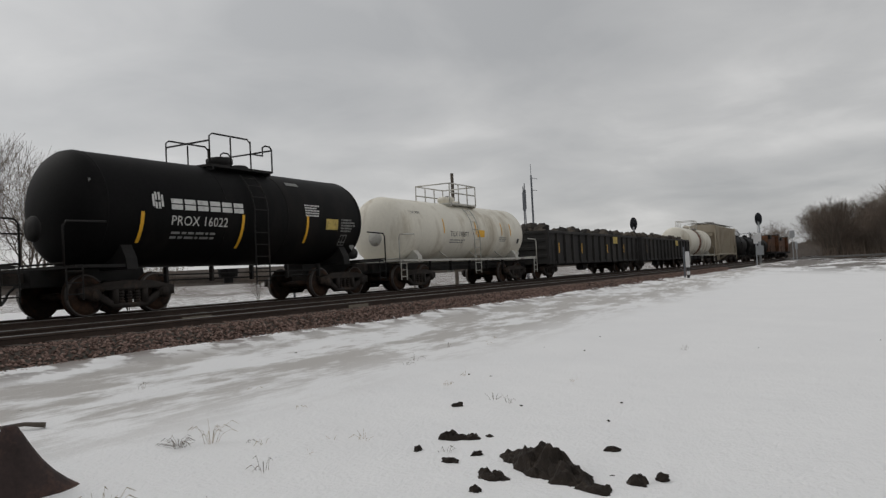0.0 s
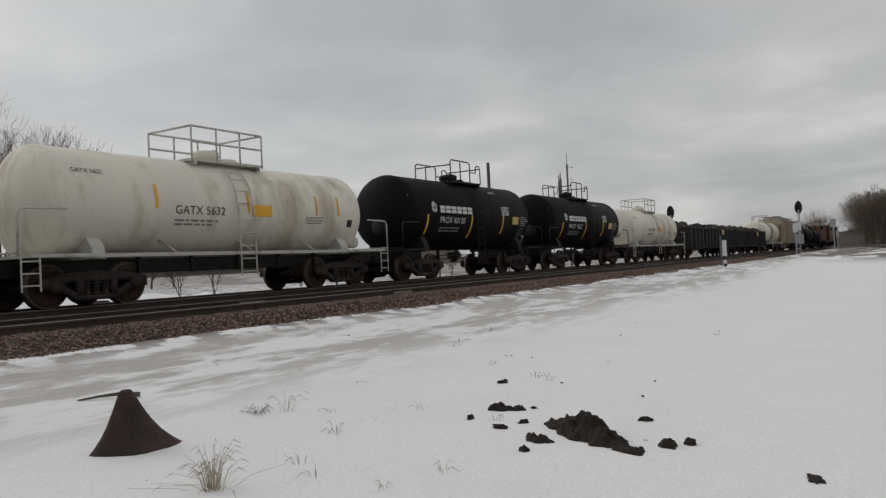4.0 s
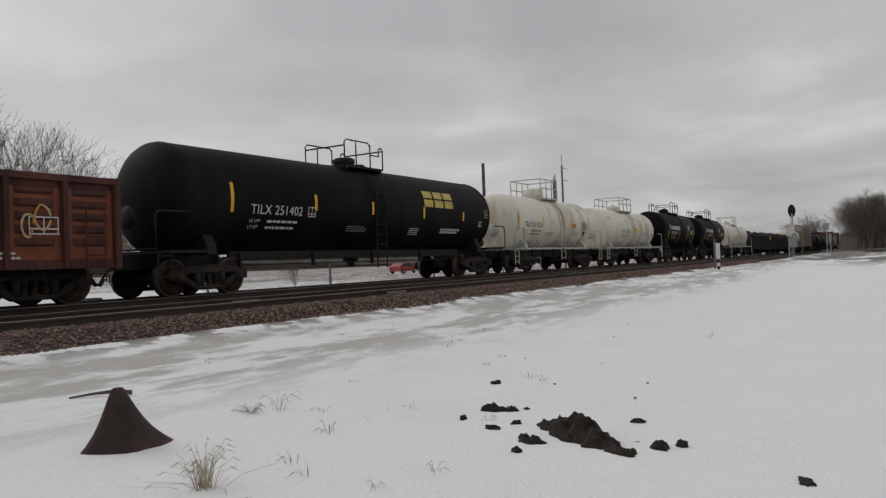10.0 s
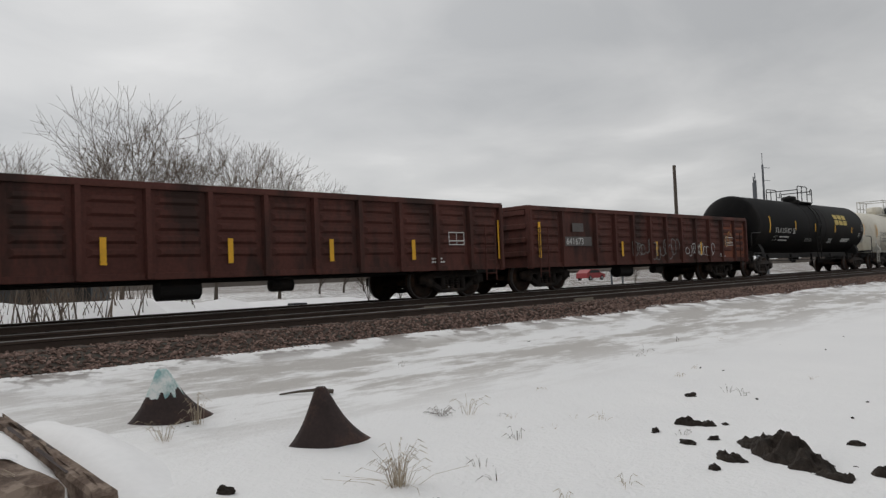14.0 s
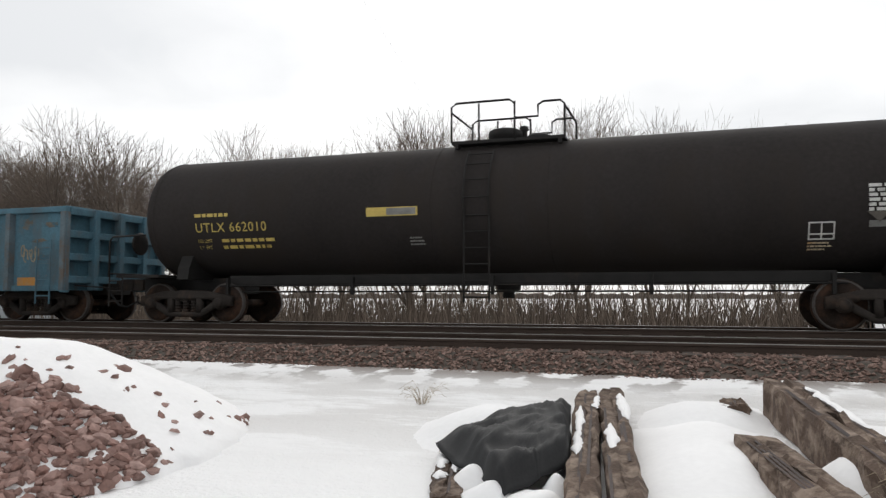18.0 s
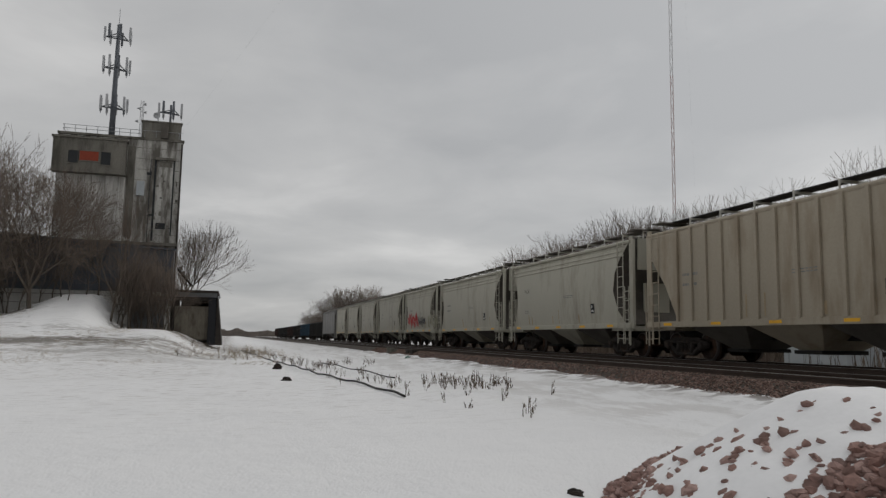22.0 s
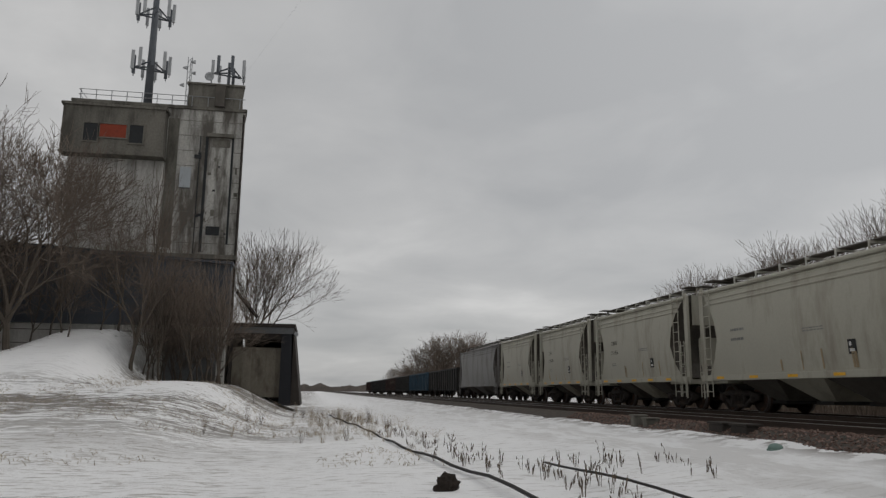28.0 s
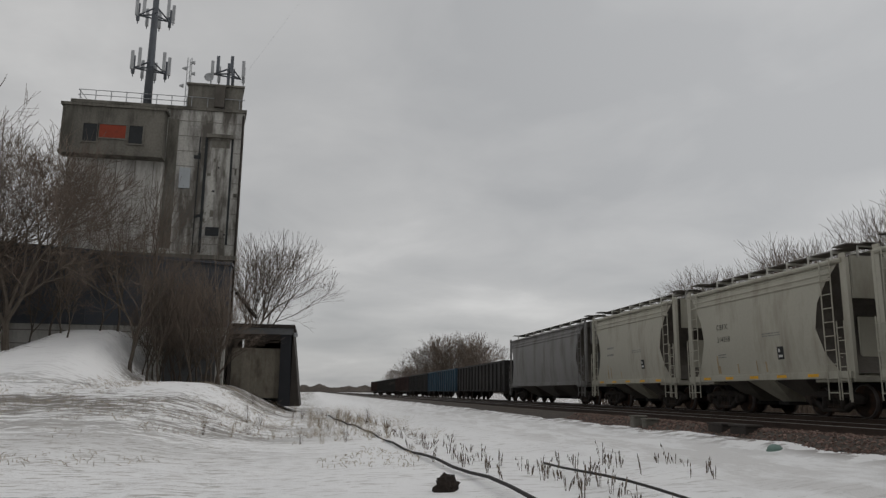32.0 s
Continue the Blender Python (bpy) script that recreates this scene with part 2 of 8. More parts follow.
BARK = mat("grey_brown_bark", (0.10, 0.083, 0.068), 0.95, 0.3, 4, 40, 0.5)
TWIG = mat("bare_twig", (0.15, 0.12, 0.098), 0.95, 0.3, 4, 20, 0.0, rand=0.2)
BRUSH = island_mat("dry_brush_stem", (0.075, 0.058, 0.046), (0.19, 0.15, 0.118))
STRAW = island_mat("dry_grass_straw", (0.26, 0.21, 0.15), (0.50, 0.43, 0.33), 0.9)
WEED = island_mat("dead_weed", (0.06, 0.047, 0.036), (0.17, 0.13, 0.095), 0.95)
CONCRETE = mat("stained_concrete", (0.43, 0.42, 0.39), 0.92, 0.4, 1.4, 10, 0.4, dirt=(0.12, 0.11, 0.096), dirt_at=0.5, dirt_scale=1.2, streak=5)
CONCRETE_PALE = mat("whitewashed_concrete", (0.56, 0.548, 0.52), 0.92, 0.25, 0.9, 9, 0.4, dirt=(0.24, 0.225, 0.195), dirt_at=0.57, dirt_scale=1.2, streak=7)
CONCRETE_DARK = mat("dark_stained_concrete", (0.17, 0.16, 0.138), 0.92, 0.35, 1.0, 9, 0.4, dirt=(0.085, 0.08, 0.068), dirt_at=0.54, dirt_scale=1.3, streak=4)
WINDOW_DARK = mat("dark_window_void", (0.02, 0.022, 0.024), 0.4, 0.3, 2, 10, 0.05)
RED_BOARD = mat("red_window_board", (0.27, 0.055, 0.03), 0.8, 0.2, 2, 15, 0.1, dirt=(0.18, 0.045, 0.03), dirt_at=0.6)
SHED_BLUE = mat("dark_blue_sheet_metal", (0.075, 0.083, 0.098), 0.6, 0.15, 0.6, 8, 0.05, dirt=(0.085, 0.082, 0.08), dirt_at=0.6)
SHED_GREY = mat("grey_sheet_metal", (0.12, 0.125, 0.13), 0.6, 0.2, 0.8, 8, 0.1, dirt=(0.075, 0.065, 0.055), dirt_at=0.58)
PALE_SHEET = mat("pale_sheet_metal", (0.42, 0.45, 0.47), 0.5, 0.1, 0.8, 8, 0.05)
DARK_TIMBER = mat("dark_weathered_timber", (0.04, 0.034, 0.03), 0.9, 0.3, 2, 20, 0.3)
GALV = mat("galvanised_steel", (0.32, 0.33, 0.34), 0.5, 0.15, 2, 20, 0.05, metal=0.5)
POLE_STEEL = mat("dark_pole_steel", (0.12, 0.13, 0.145), 0.6, 0.2, 2, 20, 0.05)
ANTENNA = mat("antenna_radome", (0.42, 0.43, 0.44), 0.6, 0.1, 2, 20, 0.0)
MAST_RED = mat("mast_red_paint", (0.48, 0.34, 0.32), 0.7, 0.1, 1, 5, 0.0)
MAST_WHITE = mat("mast_white_paint", (0.6, 0.6, 0.6), 0.7, 0.1, 1, 5, 0.0)
SIGNAL_BLACK = mat("signal_black", (0.015, 0.016, 0.02), 0.6, 0.2, 2, 20, 0.0)
SIGN_WHITE = mat("sign_white", (0.6, 0.6, 0.6), 0.6, 0.1, 2, 20, 0.0)
CAR_RED = mat("red_car_paint", (0.30, 0.03, 0.035), 0.3, 0.1, 2, 20, 0.0, spec=0.5)
RUBBER = mat("black_rubber", (0.02, 0.02, 0.02), 0.8, 0.2, 6, 40, 0.1)
ROAD = mat("salted_asphalt", (0.13, 0.125, 0.12), 0.9, 0.25, 1, 20, 0.2, dirt=(0.4, 0.39, 0.38), dirt_at=0.6, dirt_scale=0.6)
CABLE = mat("black_hose", (0.03, 0.028, 0.027), 0.7, 0.3, 4, 30, 0.1)
GREEN_BOX = mat("pale_green_fibreglass", (0.16, 0.24, 0.21), 0.6, 0.1, 3, 20, 0.05)
SCRAP = island_mat("scrap_load", (0.03, 0.028, 0.026), (0.09, 0.075, 0.06))
FAR_WOOD = mat("far_winter_wood", (0.15, 0.13, 0.115), 0.95, 0.35, 0.12, 1.0, 0.3)


def snow_material():
    """Snow with blown patches, wet grey ice beside the line and bare earth and grass where it is thin."""
    m = bpy.data.materials.new("snow")
    m.use_nodes = True
    nt = m.node_tree
    b = nt.nodes["Principled BSDF"]
    N, link = nt.nodes.new, nt.links.new
    tc, sep = N("ShaderNodeTexCoord"), N("ShaderNodeSeparateXYZ")
    link(tc.outputs["Object"], sep.inputs[0])

    def noise_node(scale, detail=6, stretch=(1, 1, 1), rough=0.55):
        mp, n = N("ShaderNodeMapping"), N("ShaderNodeTexNoise")
        mp.inputs["Scale"].default_value = stretch
        n.inputs["Scale"].default_value, n.inputs["Detail"].default_value, n.inputs["Roughness"].default_value = scale, detail, rough
        link(tc.outputs["Object"], mp.inputs[0])
        link(mp.outputs[0], n.inputs[0])
        return n.outputs[0]

    def maprange(v, a, c, lo=0.0, hi=1.0):
        n = N("ShaderNodeMapRange")
        n.interpolation_type = "SMOOTHSTEP"
        for k, val in zip(("From Min", "From Max", "To Min", "To Max"), (a, c, lo, hi)):
            n.inputs[k].default_value = val
        link(v, n.inputs[0])
        return n.outputs[0]

    def math_node(op, a, c):
        n = N("ShaderNodeMath")
        n.operation = op
        for k, v in enumerate((a, c)):
            if isinstance(v, (int, float)):
                n.inputs[k].default_value = v
            else:
                link(v, n.inputs[k])
        return n.outputs[0]

    def mix(f, a, c):
        n = N("ShaderNodeMixRGB")
        link(f, n.inputs[0])
        for k, v in ((1, a), (2, c)):
            if isinstance(v, tuple):
                n.inputs[k].default_value = (*v, 1)
            else:
                link(v, n.inputs[k])
        return n.outputs[0]

    x, y = sep.outputs[0], sep.outputs[1]
    tone = mix(noise_node(0.7), (0.80, 0.80, 0.805), (0.88, 0.878, 0.875))
    # trampled, icy strip beside the ballast
    strip = math_node("MULTIPLY", maprange(y, 4.7, 6.6), maprange(y, 8.3, 7.7))
    ice = math_node("MULTIPLY", math_node("MULTIPLY", strip, maprange(x, 0.5, 4.5, 0.42, 1.0)), maprange(noise_node(0.9, 9, (0.5, 1.8, 1), 0.7), 0.43, 0.56))
    col = mix(math_node("MULTIPLY", ice, 0.85), tone, (0.43, 0.405, 0.38))
    # thin snow with straw and earth on the mound by the elevator and by the road
    mound = math_node("MULTIPLY", maprange(x, -36, -47), maprange(y, 2.0, -2.5))
    ramp = math_node("MULTIPLY", math_node("MULTIPLY", maprange(y, -13.5, -11.5), maprange(y, -8.0, -9.2)), maprange(x, -49, -54))
    mound = math_node("MULTIPLY", mound, math_node("SUBTRACT", 1.0, math_node("MULTIPLY", ramp, 0.85)))
    patches = math_node("MULTIPLY", math_node("SUBTRACT", noise_node(0.3, 5, (1, 0.45, 1)), 0.5), 0.75)
    bare = math_node("MULTIPLY", mound, maprange(math_node("ADD", noise_node(3.6, 9, (1.7, 0.4, 1), 0.75), patches), 0.475, 0.52))
    col = mix(math_node("MULTIPLY", bare, 0.86), col, (0.105, 0.086, 0.064))
    lane = math_node("MULTIPLY", maprange(x, -8, -22), math_node("MULTIPLY", maprange(y, -9.0, -2.0), maprange(y, 7.9, 5.0)))
    lane_bare = math_node("MULTIPLY", lane, maprange(noise_node(4.5, 9, (1.6, 0.4, 1), 0.75), 0.545, 0.59))
    col = mix(math_node("MULTIPLY", lane_bare, 0.42), col, (0.27, 0.24, 0.205))
    # straw poking through the snow on the way up to the mound
    way = math_node("MULTIPLY", math_node("MULTIPLY", maprange(x, -24, -29), maprange(x, -47, -40)), maprange(y, 1.0, -2.0))
    straw = math_node("MULTIPLY", way, maprange(noise_node(4.2, 9, (1.9, 0.38, 1), 0.78), 0.535, 0.58))
    col = mix(math_node("MULTIPLY", straw, 0.6), col, (0.2, 0.165, 0.125))
    # leaf litter under the belt of trees
    wood = math_node("MULTIPLY", math_node("MULTIPLY", maprange(y, 24, 29), maprange(y, 52, 46)), math_node("MULTIPLY", maprange(x, 14, 6), maprange(x, -92, -86)))
    litter = math_node("MULTIPLY", wood, maprange(noise_node(0.55, 8, (1, 1, 1), 0.7), 0.42, 0.54))
    col = mix(math_node("MULTIPLY", litter, 0.8), col, (0.17, 0.135, 0.105))
    right = math_node("MULTIPLY", maprange(x, 44, 62), maprange(y, -9.0, -3.0))
    right_bare = math_node("MULTIPLY", right, maprange(noise_node(0.22, 9, (0.6, 1.6, 1), 0.7), 0.44, 0.52))
    col = mix(math_node("MULTIPLY", right_bare, 0.92), col, (0.13, 0.11, 0.095))
    edge = math_node("MULTIPLY", math_node("MULTIPLY", maprange(y, 7.5, 8.45), maprange(noise_node(2.2, 8), 0.47, 0.56)), 0.85)
    col = mix(edge, col, (0.13, 0.10, 0.082))
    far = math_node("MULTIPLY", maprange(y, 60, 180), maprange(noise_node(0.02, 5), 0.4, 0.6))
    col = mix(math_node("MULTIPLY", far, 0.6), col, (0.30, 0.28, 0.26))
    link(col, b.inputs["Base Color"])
    b.inputs["Roughness"].default_value = 0.75
    b.inputs["Specular IOR Level"].default_value = 0.25
    bp = N("ShaderNodeBump")
    bp.inputs["Strength"].default_value, bp.inputs["Distance"].default_value = 0.75, 0.05
    link(math_node("ADD", noise_node(3.0, 8), math_node("MULTIPLY", noise_node(28, 4), 0.4)), bp.inputs["Height"])
    link(bp.outputs[0], b.inputs["Normal"])
    return m


SNOW = snow_material()
SNOW_CAP = mat("snow_cap", (0.86, 0.858, 0.86), 0.75, 0.05, 1.5, 20, 0.25)


# ---- mesh helpers ----
class Shape:
    """Vertices and faces gathered for one mesh."""

    def __init__(self):
        self.v, self.f = [], []

    def add(self, verts, faces):
        n = len(self.v)
        self.v += [tuple(p) for p in verts]
        self.f += [tuple(i + n for i in f) for f in faces]
        return self

    def box(self, x0, x1, y0, y1, z0, z1, b=0.0):
        """A box, with its edges cut off by b."""
        if b <= 0:
            c = [(x, y, z) for x in (x0, x1) for y in (y0, y1) for z in (z0, z1)]
            return self.add(c, [(0, 1, 3, 2), (4, 6, 7, 5), (0, 4, 5, 1), (2, 3, 7, 6), (0, 2, 6, 4), (1, 5, 7, 3)])
        bm = bmesh.new()
        bmesh.ops.create_cube(bm, size=1)
        for v in bm.verts:
            v.co = Vector(((x0 + x1) / 2 + v.co.x * (x1 - x0), (y0 + y1) / 2 + v.co.y * (y1 - y0), (z0 + z1) / 2 + v.co.z * (z1 - z0)))
        bmesh.ops.bevel(bm, geom=bm.edges[:], offset=b, segments=2, affect="EDGES", profile=0.6)
        bm.verts.index_update()
        self.add([v.co for v in bm.verts], [[v.index for v in f.verts] for f in bm.faces])
        bm.free()
        return self

    def tube(self, pts, r, n=6, r2=None, cap=True):
        """A tube along points, tapered from r to r2."""
        pts = [Vector(p) for p in pts]
        rings, k = [], len(pts)
        for i, p in enumerate(pts):
            d = (pts[min(i + 1, k - 1)] - pts[max(i - 1, 0)]).normalized()
            a = d.orthogonal().normalized() if i == 0 else (a - d * a.dot(d)).normalized()
            c = d.cross(a)
            rr = r if r2 is None else r + (r2 - r) * i / (k - 1)
            rings.append([p + (a * math.cos(t) + c * math.sin(t)) * rr for t in (2 * math.pi * j / n for j in range(n))])
        faces = [(i * n + j, i * n + (j + 1) % n, (i + 1) * n + (j + 1) % n, (i + 1) * n + j) for i in range(k - 1) for j in range(n)]
        if cap:
            faces += [tuple(range(n))[::-1], tuple((k - 1) * n + j for j in range(n))]
        return self.add([p for ring in rings for p in ring], faces)

    def lathe(self, prof, axis="x", n=24, centre=(0, 0, 0), closed=True):
        """A round body from (along, radius) pairs."""
        cx, cy, cz = centre
        verts, m = [], len(prof)
        for a, r in prof:
            for j in range(n):
                c, s = math.cos(2 * math.pi * j / n) * r, math.sin(2 * math.pi * j / n) * r
                verts.append({"x": (cx + a, cy + c, cz + s), "y": (cx + s, cy + a, cz + c), "z": (cx + c, cy + s, cz + a)}[axis])
        faces = [(i * n + j, (i + 1) * n + j, (i + 1) * n + (j + 1) % n, i * n + (j + 1) % n) for i in range(m - 1) for j in range(n)]
        if closed:
            faces += [tuple(range(n)), tuple((m - 1) * n + j for j in range(n))[::-1]]
        return self.add(verts, faces)

    def prism(self, outline, axis, a, b):
        """An outline of (u, v) pushed from a to b along x, y or z."""
        n = len(outline)
        put = {"x": lambda u, v, w: (w, u, v), "y": lambda u, v, w: (u, w, v), "z": lambda u, v, w: (u, v, w)}[axis]
        verts = [put(u, v, w) for w in (a, b) for u, v in outline]
        return self.add(verts, [tuple(range(n))[::-1], tuple(range(n, 2 * n))] + [(i, (i + 1) % n, n + (i + 1) % n, n + i) for i in range(n)])

    def mesh(self, name, material, smooth=False, flip=True):
        me = bpy.data.meshes.new(name)
        me.from_pydata(self.v, [], self.f)
        if flip and len(self.v) < 40000:
            bm = bmesh.new()
            bm.from_mesh(me)
            bmesh.ops.recalc_face_normals(bm, faces=bm.faces[:])
            bm.to_mesh(me)
            bm.free()
        me.materials.append(material)
        if smooth:
            me.shade_auto_smooth(radians(smooth)) if hasattr(me, "shade_auto_smooth") else me.polygons.foreach_set("use_smooth", [True] * len(me.polygons))
        return me


def part(name, shape, material, parent=None, label="", smooth=False, at=None):
    """Links a shape, or a mesh that is ready, as one object under its thing."""
    me = shape.mesh(name, material, smooth) if isinstance(shape, Shape) else shape
    ob = new(name, me)
    if parent:
        ob.parent = parent
    if at is not None:
        ob.matrix_basis = at
    if label:
        ob["label"] = label
    return ob


def thing(name, label, category, group="", kind="", at=None):
    ob = tagged(new(name), label, category, group, kind)
    ob.empty_display_size = 0.2
    if at is not None:
        ob.matrix_basis = at
    return ob


def smooth_all(me, on=True):
    me.polygons.foreach_set("use_smooth", [on] * len(me.polygons))
    return me


def step(a, b, x):
    t = np.clip((np.asarray(x, float) - a) / (b - a), 0, 1)
    return t * t * (3 - 2 * t)


# ---- ground ----
RAIL_Z = 0.90
NEAR_TRACK, TRAIN_TRACK = 10.22, 14.50


def ground_height(x, y):
    """The lie of the land: it rises to the line, to a mound by the elevator and to the road."""
    z = np.interp(y, [-60, -8, 0, 4, 6, 7.3, 8.25, 8.8, 17.2, 19.5, 30, 45, 90, 400], [-0.2, -0.05, 0, 0.12, 0.27, 0.40, 0.585, 0.6, 0.6, 0.25, 0.1, 0.2, 0.3, 1.5])
    z = z + 0.55 * step(25, 75, x) * step(8.6, 6.5, y) * step(-60, 0, y)
    z = z + 1.55 * step(-33, -56, x) * step(-0.8, -5.0, y) * step(-60, -30, y) * step(-120, -85, x)
    z = z + 2.75 * np.clip((-50.5 - np.asarray(x, float)) / 13.0, 0, 1) * step(-7.6, -10.2, y) * np.clip((np.asarray(y, float) + 19.5) / 7.0, 0, 1) * step(-120, -85, x)
    z = z + 0.25 * step(-30, -60, x) * step(4, 0, y) * step(-20, -3, y)
    return z


def build_ground():
    xs = np.concatenate([[-2500, -1200, -600, -350, -220, -150, -115], np.arange(-95, 110.1, 0.45), [125, 150, 200, 300, 450, 800, 1500, 2500]])
    ys = np.concatenate([[-2500, -1000, -400, -150, -80, -55], np.arange(-40, 8.7, 0.4), np.arange(9, 20, 1.0), np.arange(21, 60, 3), [70, 90, 130, 200, 320, 500, 900, 1600, 2500]])
    X, Y = np.meshgrid(xs, ys, indexing="ij")
    Z = ground_height(X, Y)
    near = (np.abs(X) < 112) & (Y > -42) & (Y < 8.8)
    for i, j in zip(*np.nonzero(near)):
        p = Vector((X[i, j], Y[i, j], 0))
        near_by = 1 - 0.75 * float(step(16, 9, abs(X[i, j])) * step(-6, -2, Y[i, j]))
        Z[i, j] += near_by * (0.05 * noise.fractal(p * 0.55, 1.0, 2.1, 4) + 0.10 * noise.noise(p * 0.13) * (1 if Y[i, j] < 6 else 0.4))
        if X[i, j] < -30 and Y[i, j] < -1:
            Z[i, j] += 0.035 * noise.fractal(p * 1.3, 1.0, 2.0, 3)
    nx, ny = X.shape
    me = bpy.data.meshes.new("ground")
    idx = np.arange(nx * ny).reshape(nx, ny)
    quads = np.stack([idx[:-1, :-1], idx[1:, :-1], idx[1:, 1:], idx[:-1, 1:]], -1).reshape(-1, 4)
    me.from_pydata(np.stack([X, Y, Z], -1).reshape(-1, 3).tolist(), [], quads.tolist())
    me.materials.append(SNOW)
    smooth_all(me)
    return tagged(new("ground", me), "open ground under patchy wind-blown snow", "ground", kind="structure")


build_ground()


def gz(x, y):
    return float(ground_height(x, y))


# ---- the two tracks ----
def build_track_bed():
    prof = [(8.2, 0.48), (8.5, 0.61), (8.85, 0.765), (9.2, 0.775), (11.3, 0.775), (12.3, 0.70), (13.4, 0.775), (15.6, 0.775), (16.2, 0.74), (17.2, 0.35)]
    xs = np.concatenate([[-2400, -900, -400, -200], np.arange(-110, 130, 1.0), [160, 220, 400, 900, 2400]])
    verts, faces = [], []
    for i, x in enumerate(xs):
        for y, z in prof:
            wob = 0.06 * noise.noise(Vector((x * 0.5, y, 3))) if y < 8.5 else 0.0
            verts.append((x, y + wob * 2 + (0.38 * float(step(4, 26, x)) if y < 8.7 else 0.0), z + wob * 0.3))
    n = len(prof)
    for i in range(len(xs) - 1):
        for j in range(n - 1):
            faces.append((i * n + j, (i + 1) * n + j, (i + 1) * n + j + 1, i * n + j + 1))
    bed = tagged(new("ballast_bed", Shape().add(verts, faces).mesh("ballast_bed", BALLAST_BED)), "brown crushed-stone ballast bed of a double track", "ballast", kind="structure")
    return bed


track_bed = build_track_bed()


def build_rails():
    # foot, web and head of a flat-bottomed rail, the head's top at RAIL_Z
    h = RAIL_Z
    low = [(-0.07, h - 0.17), (0.07, h - 0.17), (0.07, h - 0.155), (0.012, h - 0.13), (0.012, h - 0.045), (0.034, h - 0.036), (0.034, h - 0.008), (-0.034, h - 0.008), (-0.034, h - 0.036), (-0.012, h - 0.045), (-0.012, h - 0.13), (-0.07, h - 0.155)]
    for track, label in ((NEAR_TRACK, "steel rail of the empty nearer track"), (TRAIN_TRACK, "steel rail of the track under the train")):
        for side in (-0.7525, 0.7525):
            y = track + side
            rail = tagged(new("rail", Shape().prism([(u + y, v) for u, v in low], "x", -2000, 2000).mesh("rail", RAIL_STEEL)), label, "rail", "rails of the line", "structure")
            part("rail_head", Shape().box(-2000, 2000, y - 0.03, y + 0.03, h - 0.0078, h), RAIL_HEAD, rail, "worn bright running surface")
    # pale insulated joint bars
    for x, y in ((13.6, NEAR_TRACK - 0.7525), (10.6, NEAR_TRACK + 0.7525)):
        part("joint_bar", Shape().box(x - 0.35, x + 0.35, y - 0.045, y - 0.014, h - 0.135, h - 0.05, 0.006), mat("pale_joint_bar", (0.22, 0.19, 0.15), 0.8), track_bed, "pale rusty joint bar")


build_rails()


# ---- lettering ----
def letters(text, size, space=1.0):
    """Flat outlines of words: vertices (u, v) with u along, v up, and faces."""
    cu = bpy.data.curves.new("lettering", "FONT")
    cu.body, cu.size, cu.space_character, cu.resolution_u = text, size, space, 3
    ob = bpy.data.objects.new("lettering", cu)
    scene.collection.objects.link(ob)
    me = bpy.data.meshes.new_from_object(ob.evaluated_get(bpy.context.evaluated_depsgraph_get()))
    out = [(v.co.x, v.co.y) for v in me.vertices], [tuple(p.vertices) for p in me.polygons]
    bpy.data.objects.remove(ob)
    bpy.data.meshes.remove(me)
    bpy.data.curves.remove(cu)
    return out


def on_side(pts, x, z, surf):
    """Lays flat (u, v) points on a car's side: surf(z) is the side's y at height z."""
    return [(x + u, surf(z + v), z + v) for u, v in pts]


def write(car, text, x, z, size, surf, material, name="lettering", space=1.05, label=""):
    pts, faces = letters(text, size, space)
    return part(name, Shape().add(on_side(pts, x, z, surf), faces), material, car, label)


def patch(car, name, x0, x1, z0, z1, surf, material, label="", steps=5):
    """A painted mark that follows the car's side."""
    zs = [z0 + (z1 - z0) * i / steps for i in range(steps + 1)]
    v = [(x, surf(z), z) for z in zs for x in (x0, x1)]
    return part(name, Shape().add(v, [(2 * i, 2 * i + 1, 2 * i + 3, 2 * i + 2) for i in range(steps)]), material, car, label)


def bars(car, x, z, w, rows, surf, material, h=0.045, gap=0.085, seed=0, name="stencil"):
    """Small print that cannot be read, as broken bars."""
    rnd, s = random.Random(seed), Shape()
    for i in range(rows):
        u = 0.0
        while u < w * rnd.uniform(0.75, 1.0):
            d = rnd.uniform(0.06, 0.2) * w
            zz = z - i * gap
            s.add([(x + u, surf(zz), zz), (x + u + d, surf(zz), zz), (x + u + d, surf(zz + h), zz + h), (x + u, surf(zz + h), zz + h)], [(0, 1, 2, 3)])
            u += d + 0.035 * w
    return tagged(part(name, s, material, car), kind="stuff")


def outline_box(car, x0, x1, z0, z1, surf, material, name="consolidated_stencil"):
    """A framed stencil with a divider."""
    s, t = Shape(), 0.022
    for a, b, c, d in ((x0, x1, z0, z0 + t), (x0, x1, z1 - t, z1), (x0, x0 + t, z0, z1), (x1 - t, x1, z0, z1), ((x0 + x1) / 2 - t / 2, (x0 + x1) / 2 + t / 2, z0, z1), (x0, x1, z0 + (z1 - z0) * .28, z0 + (z1 - z0) * .36)):
        s.add([(a, surf(c), c), (b, surf(c), c), (b, surf(d), d), (a, surf(d), d)], [(0, 1, 2, 3)])
    return part(name, s, material, car)


# ---- trucks, wheels and couplers, shared by all cars ----
WHEEL_R, WHEEL_BASE = 0.42, 1.70


